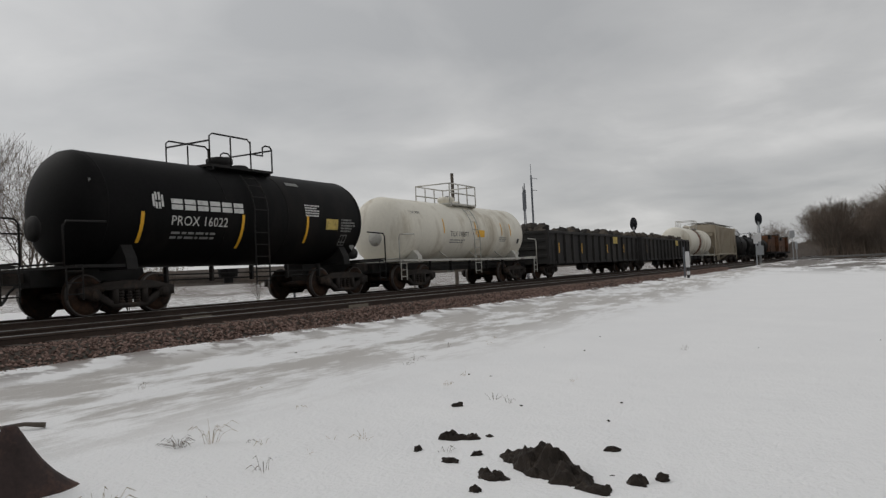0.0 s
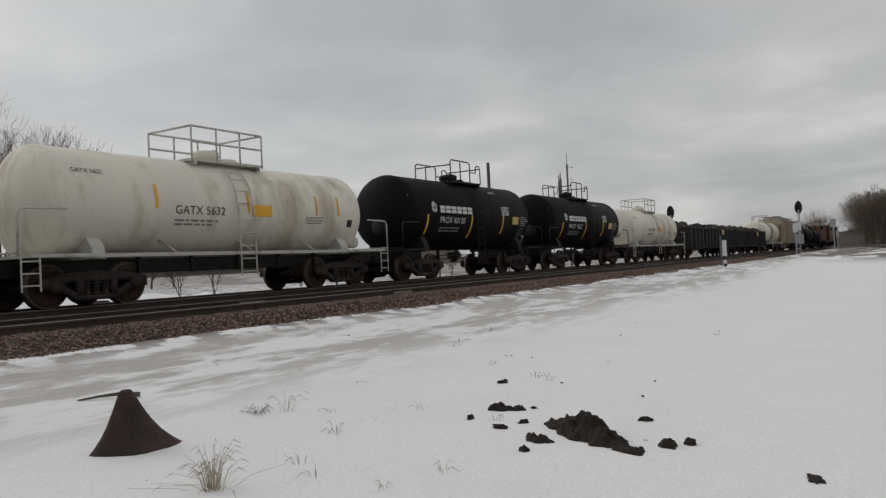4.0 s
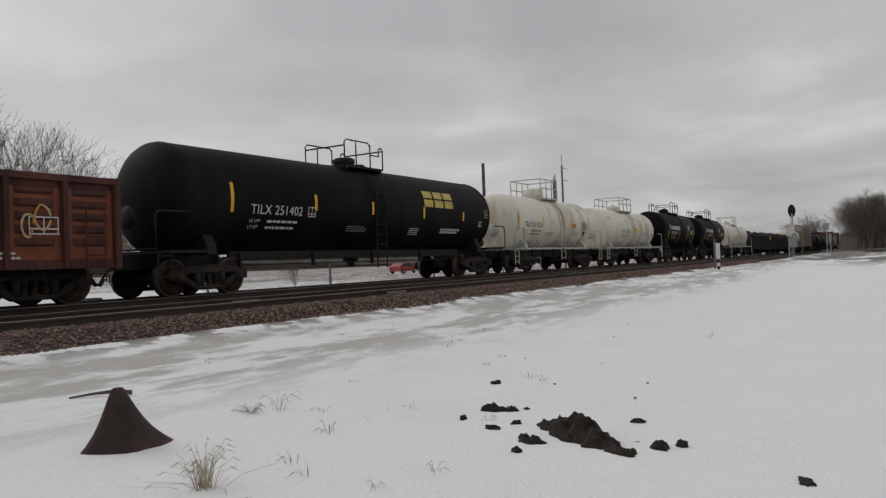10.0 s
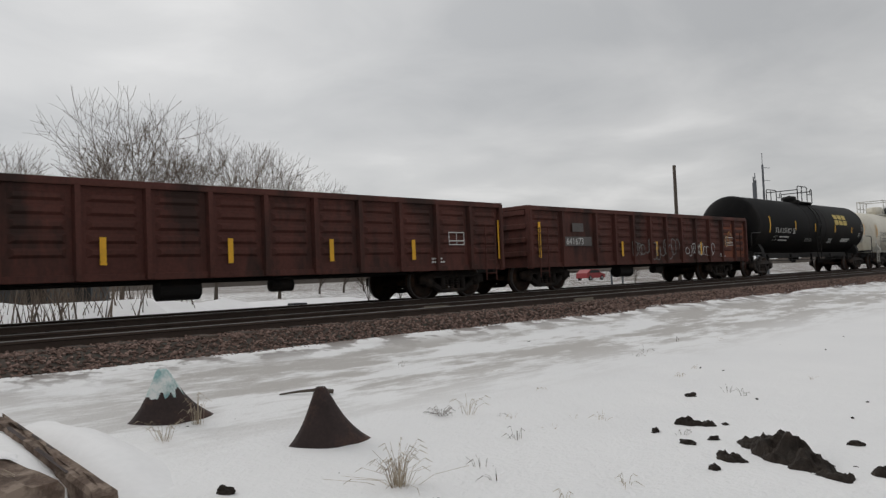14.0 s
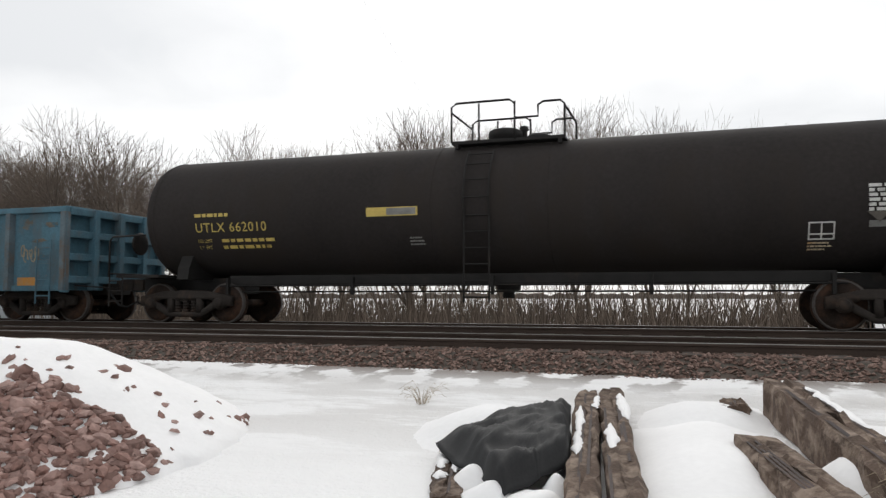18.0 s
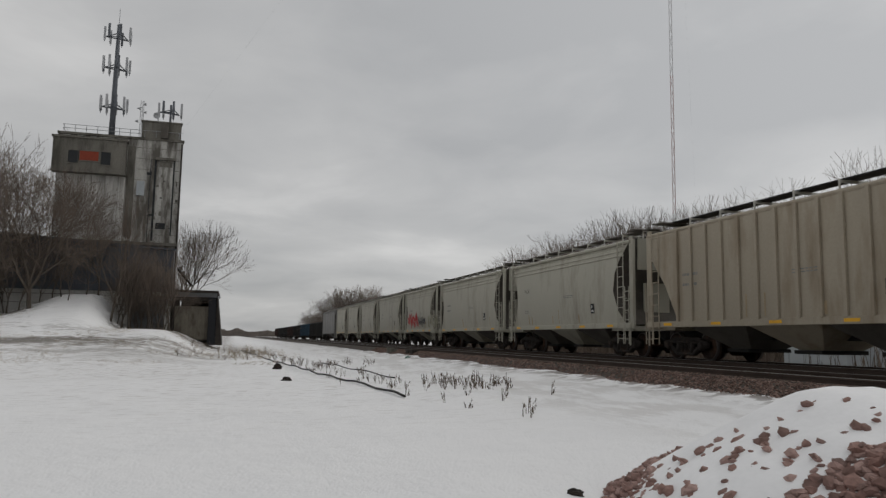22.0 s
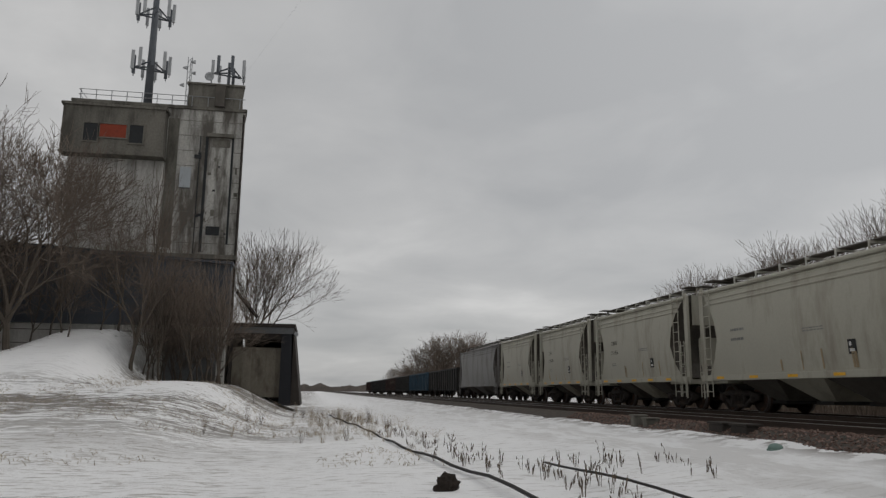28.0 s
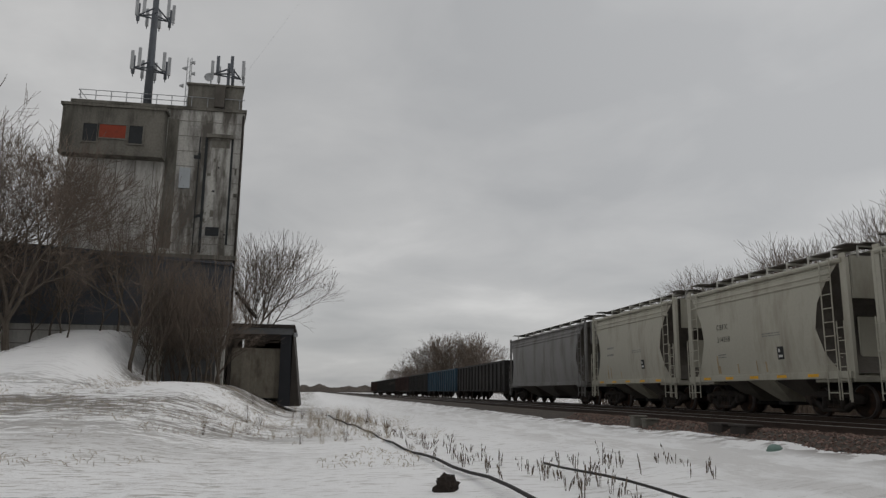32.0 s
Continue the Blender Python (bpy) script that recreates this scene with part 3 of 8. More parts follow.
def truck_meshes():
    wheels = Shape()
    for s in (-1, 1):
        prof = [(0, 0.10), (0.03, 0.13), (0.045, 0.30), (0.03, WHEEL_R - 0.06), (0.0, WHEEL_R - 0.05), (0.0, WHEEL_R), (-0.10, WHEEL_R + 0.004), (-0.115, WHEEL_R + 0.03), (-0.14, WHEEL_R + 0.03), (-0.14, WHEEL_R - 0.07), (-0.09, 0.28), (-0.10, 0.1)]
        wheels.lathe([(s * (0.80 + a), r) for a, r in prof], "y", 28)
        wheels.lathe([(s * 0.80, 0.10), (s * 1.06, 0.09)], "y", 12)
        for k in range(3):
            a = k * 2.1
            wheels.lathe([(s * 1.06, 0.025), (s * 1.085, 0.02)], "y", 6, (math.cos(a) * 0.05, 0, math.sin(a) * 0.05))
    wheels.lathe([(-0.8, 0.08), (0.8, 0.08)], "y", 10)
    plain = len(wheels.f)
    for s in (-1, 1):
        wheels.lathe([(s * 0.803, WHEEL_R - 0.03), (s * 0.806, WHEEL_R - 0.012), (s * 0.800, WHEEL_R + 0.002), (s * 0.72, WHEEL_R + 0.006)], "y", 28, closed=False)
    up = [(-1.12, .56), (-1.12, .36), (-.86, .36), (-.62, .50), (-.28, .50), (.28, .50), (.62, .50), (.86, .36), (1.12, .36), (1.12, .56), (.5, .68), (-.5, .68)]
    low = [(-.90, .42), (-.42, .13), (.42, .13), (.90, .42), (.74, .47), (.36, .235), (-.36, .235), (-.74, .47)]
    frame_s = Shape()
    frame_s.prism(up, "y", -1.07, -0.93).prism(low, "y", -1.07, -0.93)
    for x in (-0.36, 0.36):
        frame_s.box(x - 0.06, x + 0.06, -1.08, -0.92, 0.22, 0.52)
    for x in (-WHEEL_BASE / 2, WHEEL_BASE / 2):
        frame_s.lathe([(-1.10, 0.13), (-0.92, 0.13)], "y", 14, (x, 0, WHEEL_R))
        frame_s.lathe([(-1.125, 0.085), (-1.10, 0.10)], "y", 12, (x, 0, WHEEL_R))
    springs = Shape()
    springs.lathe([(0.23 + k * 0.03, 0.078 if k % 2 else 0.055) for k in range(10)], "z", 10, (0, -1.0, 0))
    bolster = Shape().box(-0.2, 0.2, -1.02, 1.02, 0.46, 0.70, 0.03).box(-0.6, 0.6, -0.25, 0.25, 0.40, 0.5)
    for x in (-0.4, 0.4):
        bolster.box(x - 0.03, x + 0.03, -0.85, 0.85, 0.28, 0.36)
        for y in (-0.75, 0.75):
            bolster.box(x - 0.04, x + 0.06, y - 0.06, y + 0.06, 0.22, 0.62)
    wheel_mesh = wheels.mesh("wheelset", WHEEL_STEEL, 35)
    wheel_mesh.materials.append(TREAD_STEEL)
    wheel_mesh.polygons.foreach_set("material_index", [0 if i < plain else 1 for i in range(len(wheel_mesh.polygons))])
    return {"wheelset": wheel_mesh, "side_frame": frame_s.mesh("side_frame", TRUCK_STEEL, 30),
            "spring": springs.mesh("spring", TRUCK_STEEL), "bolster": bolster.mesh("truck", TRUCK_STEEL)}


TRUCK = truck_meshes()
WHEELSETS = []


def add_truck(car, x):
    tr = part("truck", TRUCK["bolster"], None, car, "rusty dark cast-steel truck", at=pose(x, 0, 0))
    for flip in (0, 180):
        sf = part("side_frame", TRUCK["side_frame"], None, tr, at=pose(0, 0, 0, 0, 0, flip))
        for dx in (-0.2, 0.0, 0.2):
            part("spring", TRUCK["spring"], None, tr, at=pose(dx, 0, 0, 0, 0, flip))
    for dx in (-WHEEL_BASE / 2, WHEEL_BASE / 2):
        ws = part("wheelset", TRUCK["wheelset"], None, tr, at=pose(dx, 0, WHEEL_R))
        WHEELSETS.append(ws)
    return tr


def coupler_mesh():
    s = Shape().box(-0.45, 0.22, -0.09, 0.09, 0.72, 0.92, 0.02)
    s.prism([(0.18, -0.17), (0.42, -0.19), (0.52, -0.08), (0.40, 0.02), (0.50, 0.12), (0.36, 0.19), (0.18, 0.15)], "z", 0.70, 0.96)
    return s.mesh("coupler", TRUCK_STEEL)


def hose_mesh():
    return Shape().tube([(-0.1, -0.32, 0.72), (0.1, -0.33, 0.55), (0.25, -0.3, 0.36), (0.42, -0.22, 0.32), (0.6, -0.1, 0.45)], 0.025, 6).mesh("air_hose", RUBBER, 40)


COUPLER, HOSE = coupler_mesh(), hose_mesh()
CARS = []          # (car, offset of its middle behind the reference joint)


def start_car(name, label, category, length, offset, truck_in=1.9):
    """The empty that carries a car; offset is its rear joint's distance behind the reference."""
    car = thing(name, label, category, "cars of the freight train")
    CARS.append((car, offset - length / 2))
    a = length / 2
    for s, rz in ((1, 0), (-1, 180)):
        part("coupler", COUPLER, None, car, at=pose(s * (a - 0.46), 0, 0, 0, 0, rz))
        part("air_hose", HOSE, None, car, at=pose(s * (a - 0.5), 0, 0, 0, 0, rz))
        add_truck(car, s * (a - truck_in))
    return car


def railing(car, name, pts, r, material, label=""):
    return part(name, Shape().tube(pts, r, 6), material, car, label, smooth=40)


def ladder(car, name, x0, x1, y, z0, z1, material, rungs=6, y_top=None, r=0.018):
    yt = y if y_top is None else y_top
    s = Shape()
    for x in (x0, x1):
        s.tube([(x, y, z0), (x, yt, z1)], r, 5)
    for i in range(rungs):
        k = (i + 0.5) / rungs
        s.tube([(x0, y + (yt - y) * k, z0 + (z1 - z0) * k), (x1, y + (yt - y) * k, z0 + (z1 - z0) * k)], r * 0.8, 5)
    return part(name, s, material, car)


def tank_car(label, length, r, cz, offset, shell, steel, style, marks, ends=0.98, mid=0.0):
    """A tank car: shell on a stub frame, top platform, ladders, end rails, trucks."""
    car = start_car("tank_car", label, "tank car", length, offset, 2.12)
    a = length / 2 - ends
    head = 0.42 * r
    prof = [(-a + head - head * math.cos(k * math.pi / 16), r * math.sin(k * math.pi / 16) + (0.02 if k == 0 else 0)) for k in range(9)]
    prof += [(a - head + head * math.sin(k * math.pi / 16), r * math.cos(k * math.pi / 16) + (0.02 if k == 8 else 0)) for k in range(9)]
    part("tank", Shape().lathe(prof, "x", 56, (0, 0, cz)), shell, car, smooth=30)
    surf = lambda z: -math.sqrt(max(0.05, r * r - (z - cz) ** 2)) - 0.012
    # seams
    for x in (-a + head + 0.02, a - head - 0.02, -1.1, 1.1):
        part("weld_seam", Shape().lathe([(x - 0.02, r + 0.001), (x - 0.01, r + 0.008), (x + 0.01, r + 0.008), (x + 0.02, r + 0.001)], "x", 56, (0, 0, cz), closed=False), shell, car)
    zb = cz - r
    if style == "black_long":
        part("train_pipe", Shape().box(-length / 2 + 3.0, length / 2 - 3.0, -0.75, -0.63, 0.80, 1.0, 0.02), steel, car)
    if "black" not in style:
        part("centre_sill", Shape().box(-length / 2 + 0.45, length / 2 - 0.45, -0.28, 0.28, 0.62, 0.95, 0.015), BLACK_STEEL, car)
    for s in (-1, 1):
        if "black" in style:
            part("stub_sill", Shape().box(min(s * (length / 2 - 0.45), s * (length / 2 - 3.1)), max(s * (length / 2 - 0.45), s * (length / 2 - 3.1)), -0.28, 0.28, 0.62, 0.97, 0.015), steel, car)
        x = s * (length / 2 - 2.12)
        part("saddle", Shape().prism([(-1.15, 0.92), (1.15, 0.92), (1.12, 1.15), (0.95, cz - r * 0.62), (-0.95, cz - r * 0.62), (-1.12, 1.15)], "x", x - 0.14, x + 0.14), steel, car)
        part("end_platform", Shape().box(s * (a - 0.25) - 0.55, s * (a - 0.25) + 0.75 if s > 0 else s * (a - 0.25) + 0.55, -1.35, 1.35, 0.96, 1.02), steel, car)
        xe = s * (length / 2 - 0.42)
        xi = s * (length / 2 - 1.35)
        railing(car, "end_handrail", [(xe, -1.38, 0.98), (xe, -1.38, 1.75), (xe - s * 0.08, -1.38, 1.84), (xi, -1.38, 1.86)] if style != "white_long" else [(xe, -1.38, 0.98), (xe, -1.38, 1.85), (xi, -1.38, 1.85), (xi, -1.38, 1.0)], 0.022, steel)
        railing(car, "end_handrail", [(xe, -1.38, 1.05), (xe, 1.38, 1.05)], 0.02, steel)
        railing(car, "end_handrail", [(xe, 1.38, 0.98), (xe, 1.38, 1.8), (xi, 1.38, 1.8)], 0.022, steel)
        ladder(car, "corner_step", xe - 0.2 * s - 0.17, xe - 0.2 * s + 0.17, -1.4, 0.35, 1.0, steel, 3)
        part("brake_gear" if s < 0 else "end_box", Shape().lathe([(0, 0.17), (0.55, 0.17)], "x", 16, (s * (length / 2 - 1.3) - 0.28, -0.6, 1.25)) if s > 0 else Shape().lathe([(-0.02, 0.05), (-0.02, 0.24), (0.02, 0.26), (0.03, 0.22), (0.03, 0.05)], "x", 18, (xe, -0.45, 1.75)), steel, car, smooth=40)
    # side sill and under-tank piping
    zs = 1.0 if style in ("white", "white_long") else 0.95
    for y in (-1.16, 1.16):
        if "black" not in style:
            part("side_sill", Shape().box(-length / 2 + 1.2, length / 2 - 1.2, y - 0.04, y + 0.04, zs - 0.05, zs + 0.03), steel, car)
    rod = Shape()
    for z, y in ((0.78, -0.9), (0.66, -0.75)):
        rod.tube([(-a + 2.0, y, z), (a - 2.0, y, z)], 0.018, 5)
    for i in range(5):
        x = -a + 2.2 + i * (2 * a - 4.4) / 4
        rod.box(x - 0.03, x + 0.03, -0.95, -0.85, 0.6, zs)
    part("brake_rod", rod, BLACK_STEEL, car)
    part("bottom_outlet", Shape().lathe([(-0.25, 0.12), (-0.12, 0.12), (-0.08, 0.24), (0.12, 0.26)], "z", 16, (0.1, 0, 0.78)), steel, car)
    if style in ("white", "white_long"):
        for x in (-a * 0.45, 0.0, a * 0.45):
            railing(car, "sill_brace", [(x + 0.3, -1.16, zs), (x, surf(cz - 0.75), cz - 0.75)], 0.022, steel)
    # top platform, valve housing and railing
    zt = cz + r
    px0, px1 = {"black_long": (-0.95, 0.95), "white_long": (-0.9, 1.0)}.get(style, (-1.1, 1.1))
    px0, px1 = px0 + mid, px1 + mid * 4
    lx = 0.2 if style == "white_long" else mid * -2
    py = 0.75
    deck = Shape().box(px0, px1, -py, -0.28, zt - 0.08, zt - 0.02).box(px0, px1, 0.28, py, zt - 0.08, zt - 0.02)
    for x in (px0 + 0.1, px1 - 0.1):
        deck.box(x - 0.03, x + 0.03, -py, py, zt - 0.16, zt - 0.08)
    part("top_platform", deck, steel if style != "black_long" else BLACK_STEEL, car)
    hr = 0.022 if "black" in style else 0.025
    rh = 0.72 if style != "white_long" else 0.82
    for side in (-1, 1):
        y = side * py
        if "black" in style:
            railing(car, "platform_rail", [(px0, y, zt - 0.05), (px0, y, zt + rh * 0.9), (px0 + 0.1, y, zt + rh), (mid + 0.2, y, zt + rh), (mid + 0.3, y, zt + rh * 0.88), (mid + 0.3, y, zt + rh * 0.5), (mid + 0.75, y, zt + rh * 0.5), (mid + 0.75, y, zt + rh * 0.8), (mid + 0.85, y, zt + rh * 0.88), (px1 - 0.08, y, zt + rh * 0.88), (px1, y, zt + rh * 0.78), (px1, y, zt - 0.05)], hr, steel)
            for x in (mid - 0.4, mid + 0.3):
                railing(car, "rail_post", [(x, y, zt - 0.05), (x, y, zt + rh * 0.95)], hr, steel)
        else:
            for k in range(4):
                x = px0 + (px1 - px0) * k / 3
                railing(car, "rail_post", [(x, y, zt - 0.1), (x, y, zt + rh)], hr, steel)
            railing(car, "platform_rail", [(px0, y, zt + rh), (px1, y, zt + rh)], hr, steel)
            railing(car, "platform_rail", [(px0, y, zt + rh * 0.5), (px1, y, zt + rh * 0.5)], hr, steel)
    for x in (px0, px1):
        railing(car, "platform_rail", [(x, -py, zt + rh * (0.75 if "black" in style else 1)), (x, py, zt + rh * (0.75 if "black" in style else 1))], hr, steel)
    hk = 0.34 if style != "white_long" else 0.46
    part("valve_housing", Shape().lathe([(-0.1, hk * 0.75), (0.08, hk * 0.8), (0.14, hk), (0.42 if style == "white_long" else 0.26, hk), (0.46 if style == "white_long" else 0.3, hk * 0.8), (0.5 if style == "white_long" else 0.32, 0.05)], "z", 20, (mid - 0.05, 0, zt)), steel if "black" in style else shell, car, smooth=40)
    part("manway_cover", Shape().lathe([(-0.05, 0.26), (0.12, 0.26), (0.16, 0.2), (0.18, 0.05)], "z", 18, (mid + 0.62, 0, zt)), steel if "black" in style else shell, car, smooth=40)
    part("valve", Shape().lathe([(0, 0.06), (0.3, 0.06), (0.3, 0.1), (0.38, 0.08)], "z", 10, (mid + 0.3, 0.12, zt)), BLACK_STEEL, car)
    # side ladder bowed over the shell
    s = Shape()
    for x in (-0.24, 0.24):
        x += lx
        pts = [(x, -1.3, 0.45), (x, -1.3, cz - 0.25)] + [(x, -math.sin(t) * (r + 0.08), cz + math.cos(t) * (r + 0.08)) for t in (1.5, 1.2, 0.95, 0.72)]
        s.tube(pts, 0.02, 5)
    for z in np.arange(0.55, cz - 0.2, 0.3):
        s.tube([(lx - 0.24, -1.3, z), (lx + 0.24, -1.3, z)], 0.015, 5)
    for t in (1.5, 1.25, 1.0, 0.8):
        s.tube([(lx - 0.24, -math.sin(t) * (r + 0.08), cz + math.cos(t) * (r + 0.08)), (lx + 0.24, -math.sin(t) * (r + 0.08), cz + math.cos(t) * (r + 0.08))], 0.015, 5)
    part("ladder", s, steel, car)
    marks(car, a, surf, cz, r)
    return car


def gondola(label, length, top, offset, paint, style, marks, ribs=12, bottom=0.70, first=()):
    """An open-top gondola: ribbed steel sides, top chord, ends, floor, trucks."""
    car = start_car("gondola_car", label, "gondola car", length, offset, 1.95)
    a, w = length / 2 - 0.62, 1.52
    part("floor", Shape().box(-a, a, -w + 0.06, w - 0.06, bottom + 0.16, bottom + 0.24), paint, car)
    part("centre_sill", Shape().box(-length / 2 + 0.45, length / 2 - 0.45, -0.3, 0.3, bottom - 0.1, bottom + 0.16, 0.01), BLACK_STEEL, car)
    xs = [-a + 2 * a * i / ribs for i in range(ribs + 1)]
    if first:
        xs = [-a, -a + first[0]] + [-a + sum(first) + (2 * a - sum(first)) * i / (ribs - 1) for i in range(ribs)]
    if style == "slatted":
        xs = [-a, -a + 1.42] + [-a + 3.04 + (2 * a - 6.14) * i / 14 for i in range(15)] + [a - 1.55, a]
    for sd in (-1, 1):
        y = sd * w
        sheet = Shape().box(-a, a, min(y, y - sd * 0.03), max(y, y - sd * 0.03), bottom, top)
        if style == "corrugated":
            for i in range(len(xs) - 1):
                if sd < 0 and i in (1,):
                    continue
                for k in range(5):
                    z = bottom + 0.38 + k * (top - bottom - 0.6) / 4.6
                    x0, x1 = xs[i] + 0.16, xs[i + 1] - 0.16
                    bulge = Shape().add([(x0, y, z), (x1, y, z), (x1, y, z + 0.17), (x0, y, z + 0.17), (x0 + 0.08, y + sd * 0.045, z + 0.05), (x1 - 0.08, y + sd * 0.045, z + 0.05), (x1 - 0.08, y + sd * 0.045, z + 0.12), (x0 + 0.08, y + sd * 0.045, z + 0.12)], [(0, 1, 5, 4), (1, 2, 6, 5), (2, 3, 7, 6), (3, 0, 4, 7), (4, 5, 6, 7)])
                    part("side_corrugation", bulge, paint, car)
        part("side_sheet", sheet, paint, car)
        part("top_chord", Shape().box(-a - 0.02, a + 0.02, min(y - sd * 0.05, y + sd * 0.10), max(y - sd * 0.05, y + sd * 0.10), top - 0.10, top + 0.03, 0.02), paint, car)
        part("side_sill", Shape().box(-a, a, min(y - sd * 0.05, y + sd * 0.05), max(y - sd * 0.05, y + sd * 0.05), bottom - 0.02, bottom + 0.10, 0.01), paint, car)
        for i, x in enumerate(xs):
            h = 0.065 if style != "slatted" else 0.085
            part("side_rib", Shape().prism([(x - h, y + sd * 0.0), (x + h, y + sd * 0.0), (x + h * 0.7, y + sd * (0.095 + h - 0.065) * 1.2), (x - h * 0.7, y + sd * (0.095 + h - 0.065) * 1.2)], "z", bottom, top - 0.09), paint if style != "slatted" else WORN_RIB, car)
    for s in (-1, 1):
        x = s * a
        if style == "slatted":
            for k in range(4):
                z = bottom + 0.15 + k * (top - bottom - 0.2) / 3.2
                part("end_bar", Shape().box(x - 0.1, x + 0.1, -w, w, z, z + 0.16, 0.02), paint, car)
            part("end_sheet", Shape().box(x - s * 0.12 - 0.02, x - s * 0.12 + 0.02, -w, w, bottom, top), paint, car)
            for y in (-0.8, 0.0, 0.8):
                part("end_post", Shape().box(x - 0.02, x + s * 0.16 if s > 0 else x + 0.02, y - 0.07, y + 0.07, bottom, top) if s > 0 else Shape().box(x - 0.16, x + 0.02, y - 0.07, y + 0.07, bottom, top), paint, car)
        else:
            part("end_sheet", Shape().box(x - 0.03, x + 0.03, -w, w, bottom, top), paint, car)
            for k in range(4):
                z = bottom + 0.3 + k * 0.38
                part("end_corrugation", Shape().box(min(x, x + s * 0.09), max(x, x + s * 0.09), -w + 0.05, w - 0.05, z, z + 0.14, 0.02), paint, car)
        part("end_chord", Shape().box(x - 0.07, x + 0.07, -w - 0.08, w + 0.08, top - 0.08, top + 0.04, 0.02), paint, car)
        for y in (-w - 0.03, w + 0.03):
            part("corner_post", Shape().box(x - 0.07, x + 0.07, y - 0.07, y + 0.07, bottom - 0.05, top, 0.015), paint, car)
        ladder(car, "corner_ladder", x - s * 0.5 - 0.19, x - s * 0.5 + 0.19, -w - 0.13, bottom - 0.3, bottom + 1.1, paint if style != "slatted" else BLUE_GON, 4)
        part("handbrake" if s < 0 else "uncoupling_lever", Shape().lathe([(-0.02, 0.05), (-0.02, 0.26), (0.02, 0.28), (0.03, 0.05)], "x", 16, (x + s * 0.2, 0.5, top - 0.6)) if s < 0 else Shape().tube([(x + 0.15, -1.4, bottom + 0.1), (x + 0.3, -0.3, bottom + 0.05), (x + 0.45, 0, bottom + 0.1)], 0.015, 5), BLACK_STEEL, car)
    under = Shape()
    for y in (-0.95,):
        under.tube([(-a + 2.6, y, bottom - 0.06), (a - 2.6, y, bottom - 0.06)], 0.02, 5)
    part("brake_rod", under, BLACK_STEEL, car)
    part("brake_cylinder", Shape().lathe([(-0.4, 0.2), (0.4, 0.2)], "x", 14, (-1.2, -0.85, bottom - 0.22)), BLACK_STEEL, car)
    part("air_reservoir", Shape().lathe([(-0.28, 0.05), (-0.25, 0.14), (0.25, 0.14), (0.28, 0.05)], "x", 12, (1.1, -0.8, bottom - 0.2)), BLACK_STEEL, car)
    surf = lambda z: -w - 0.008
    marks(car, a, surf, xs, w)
    return car


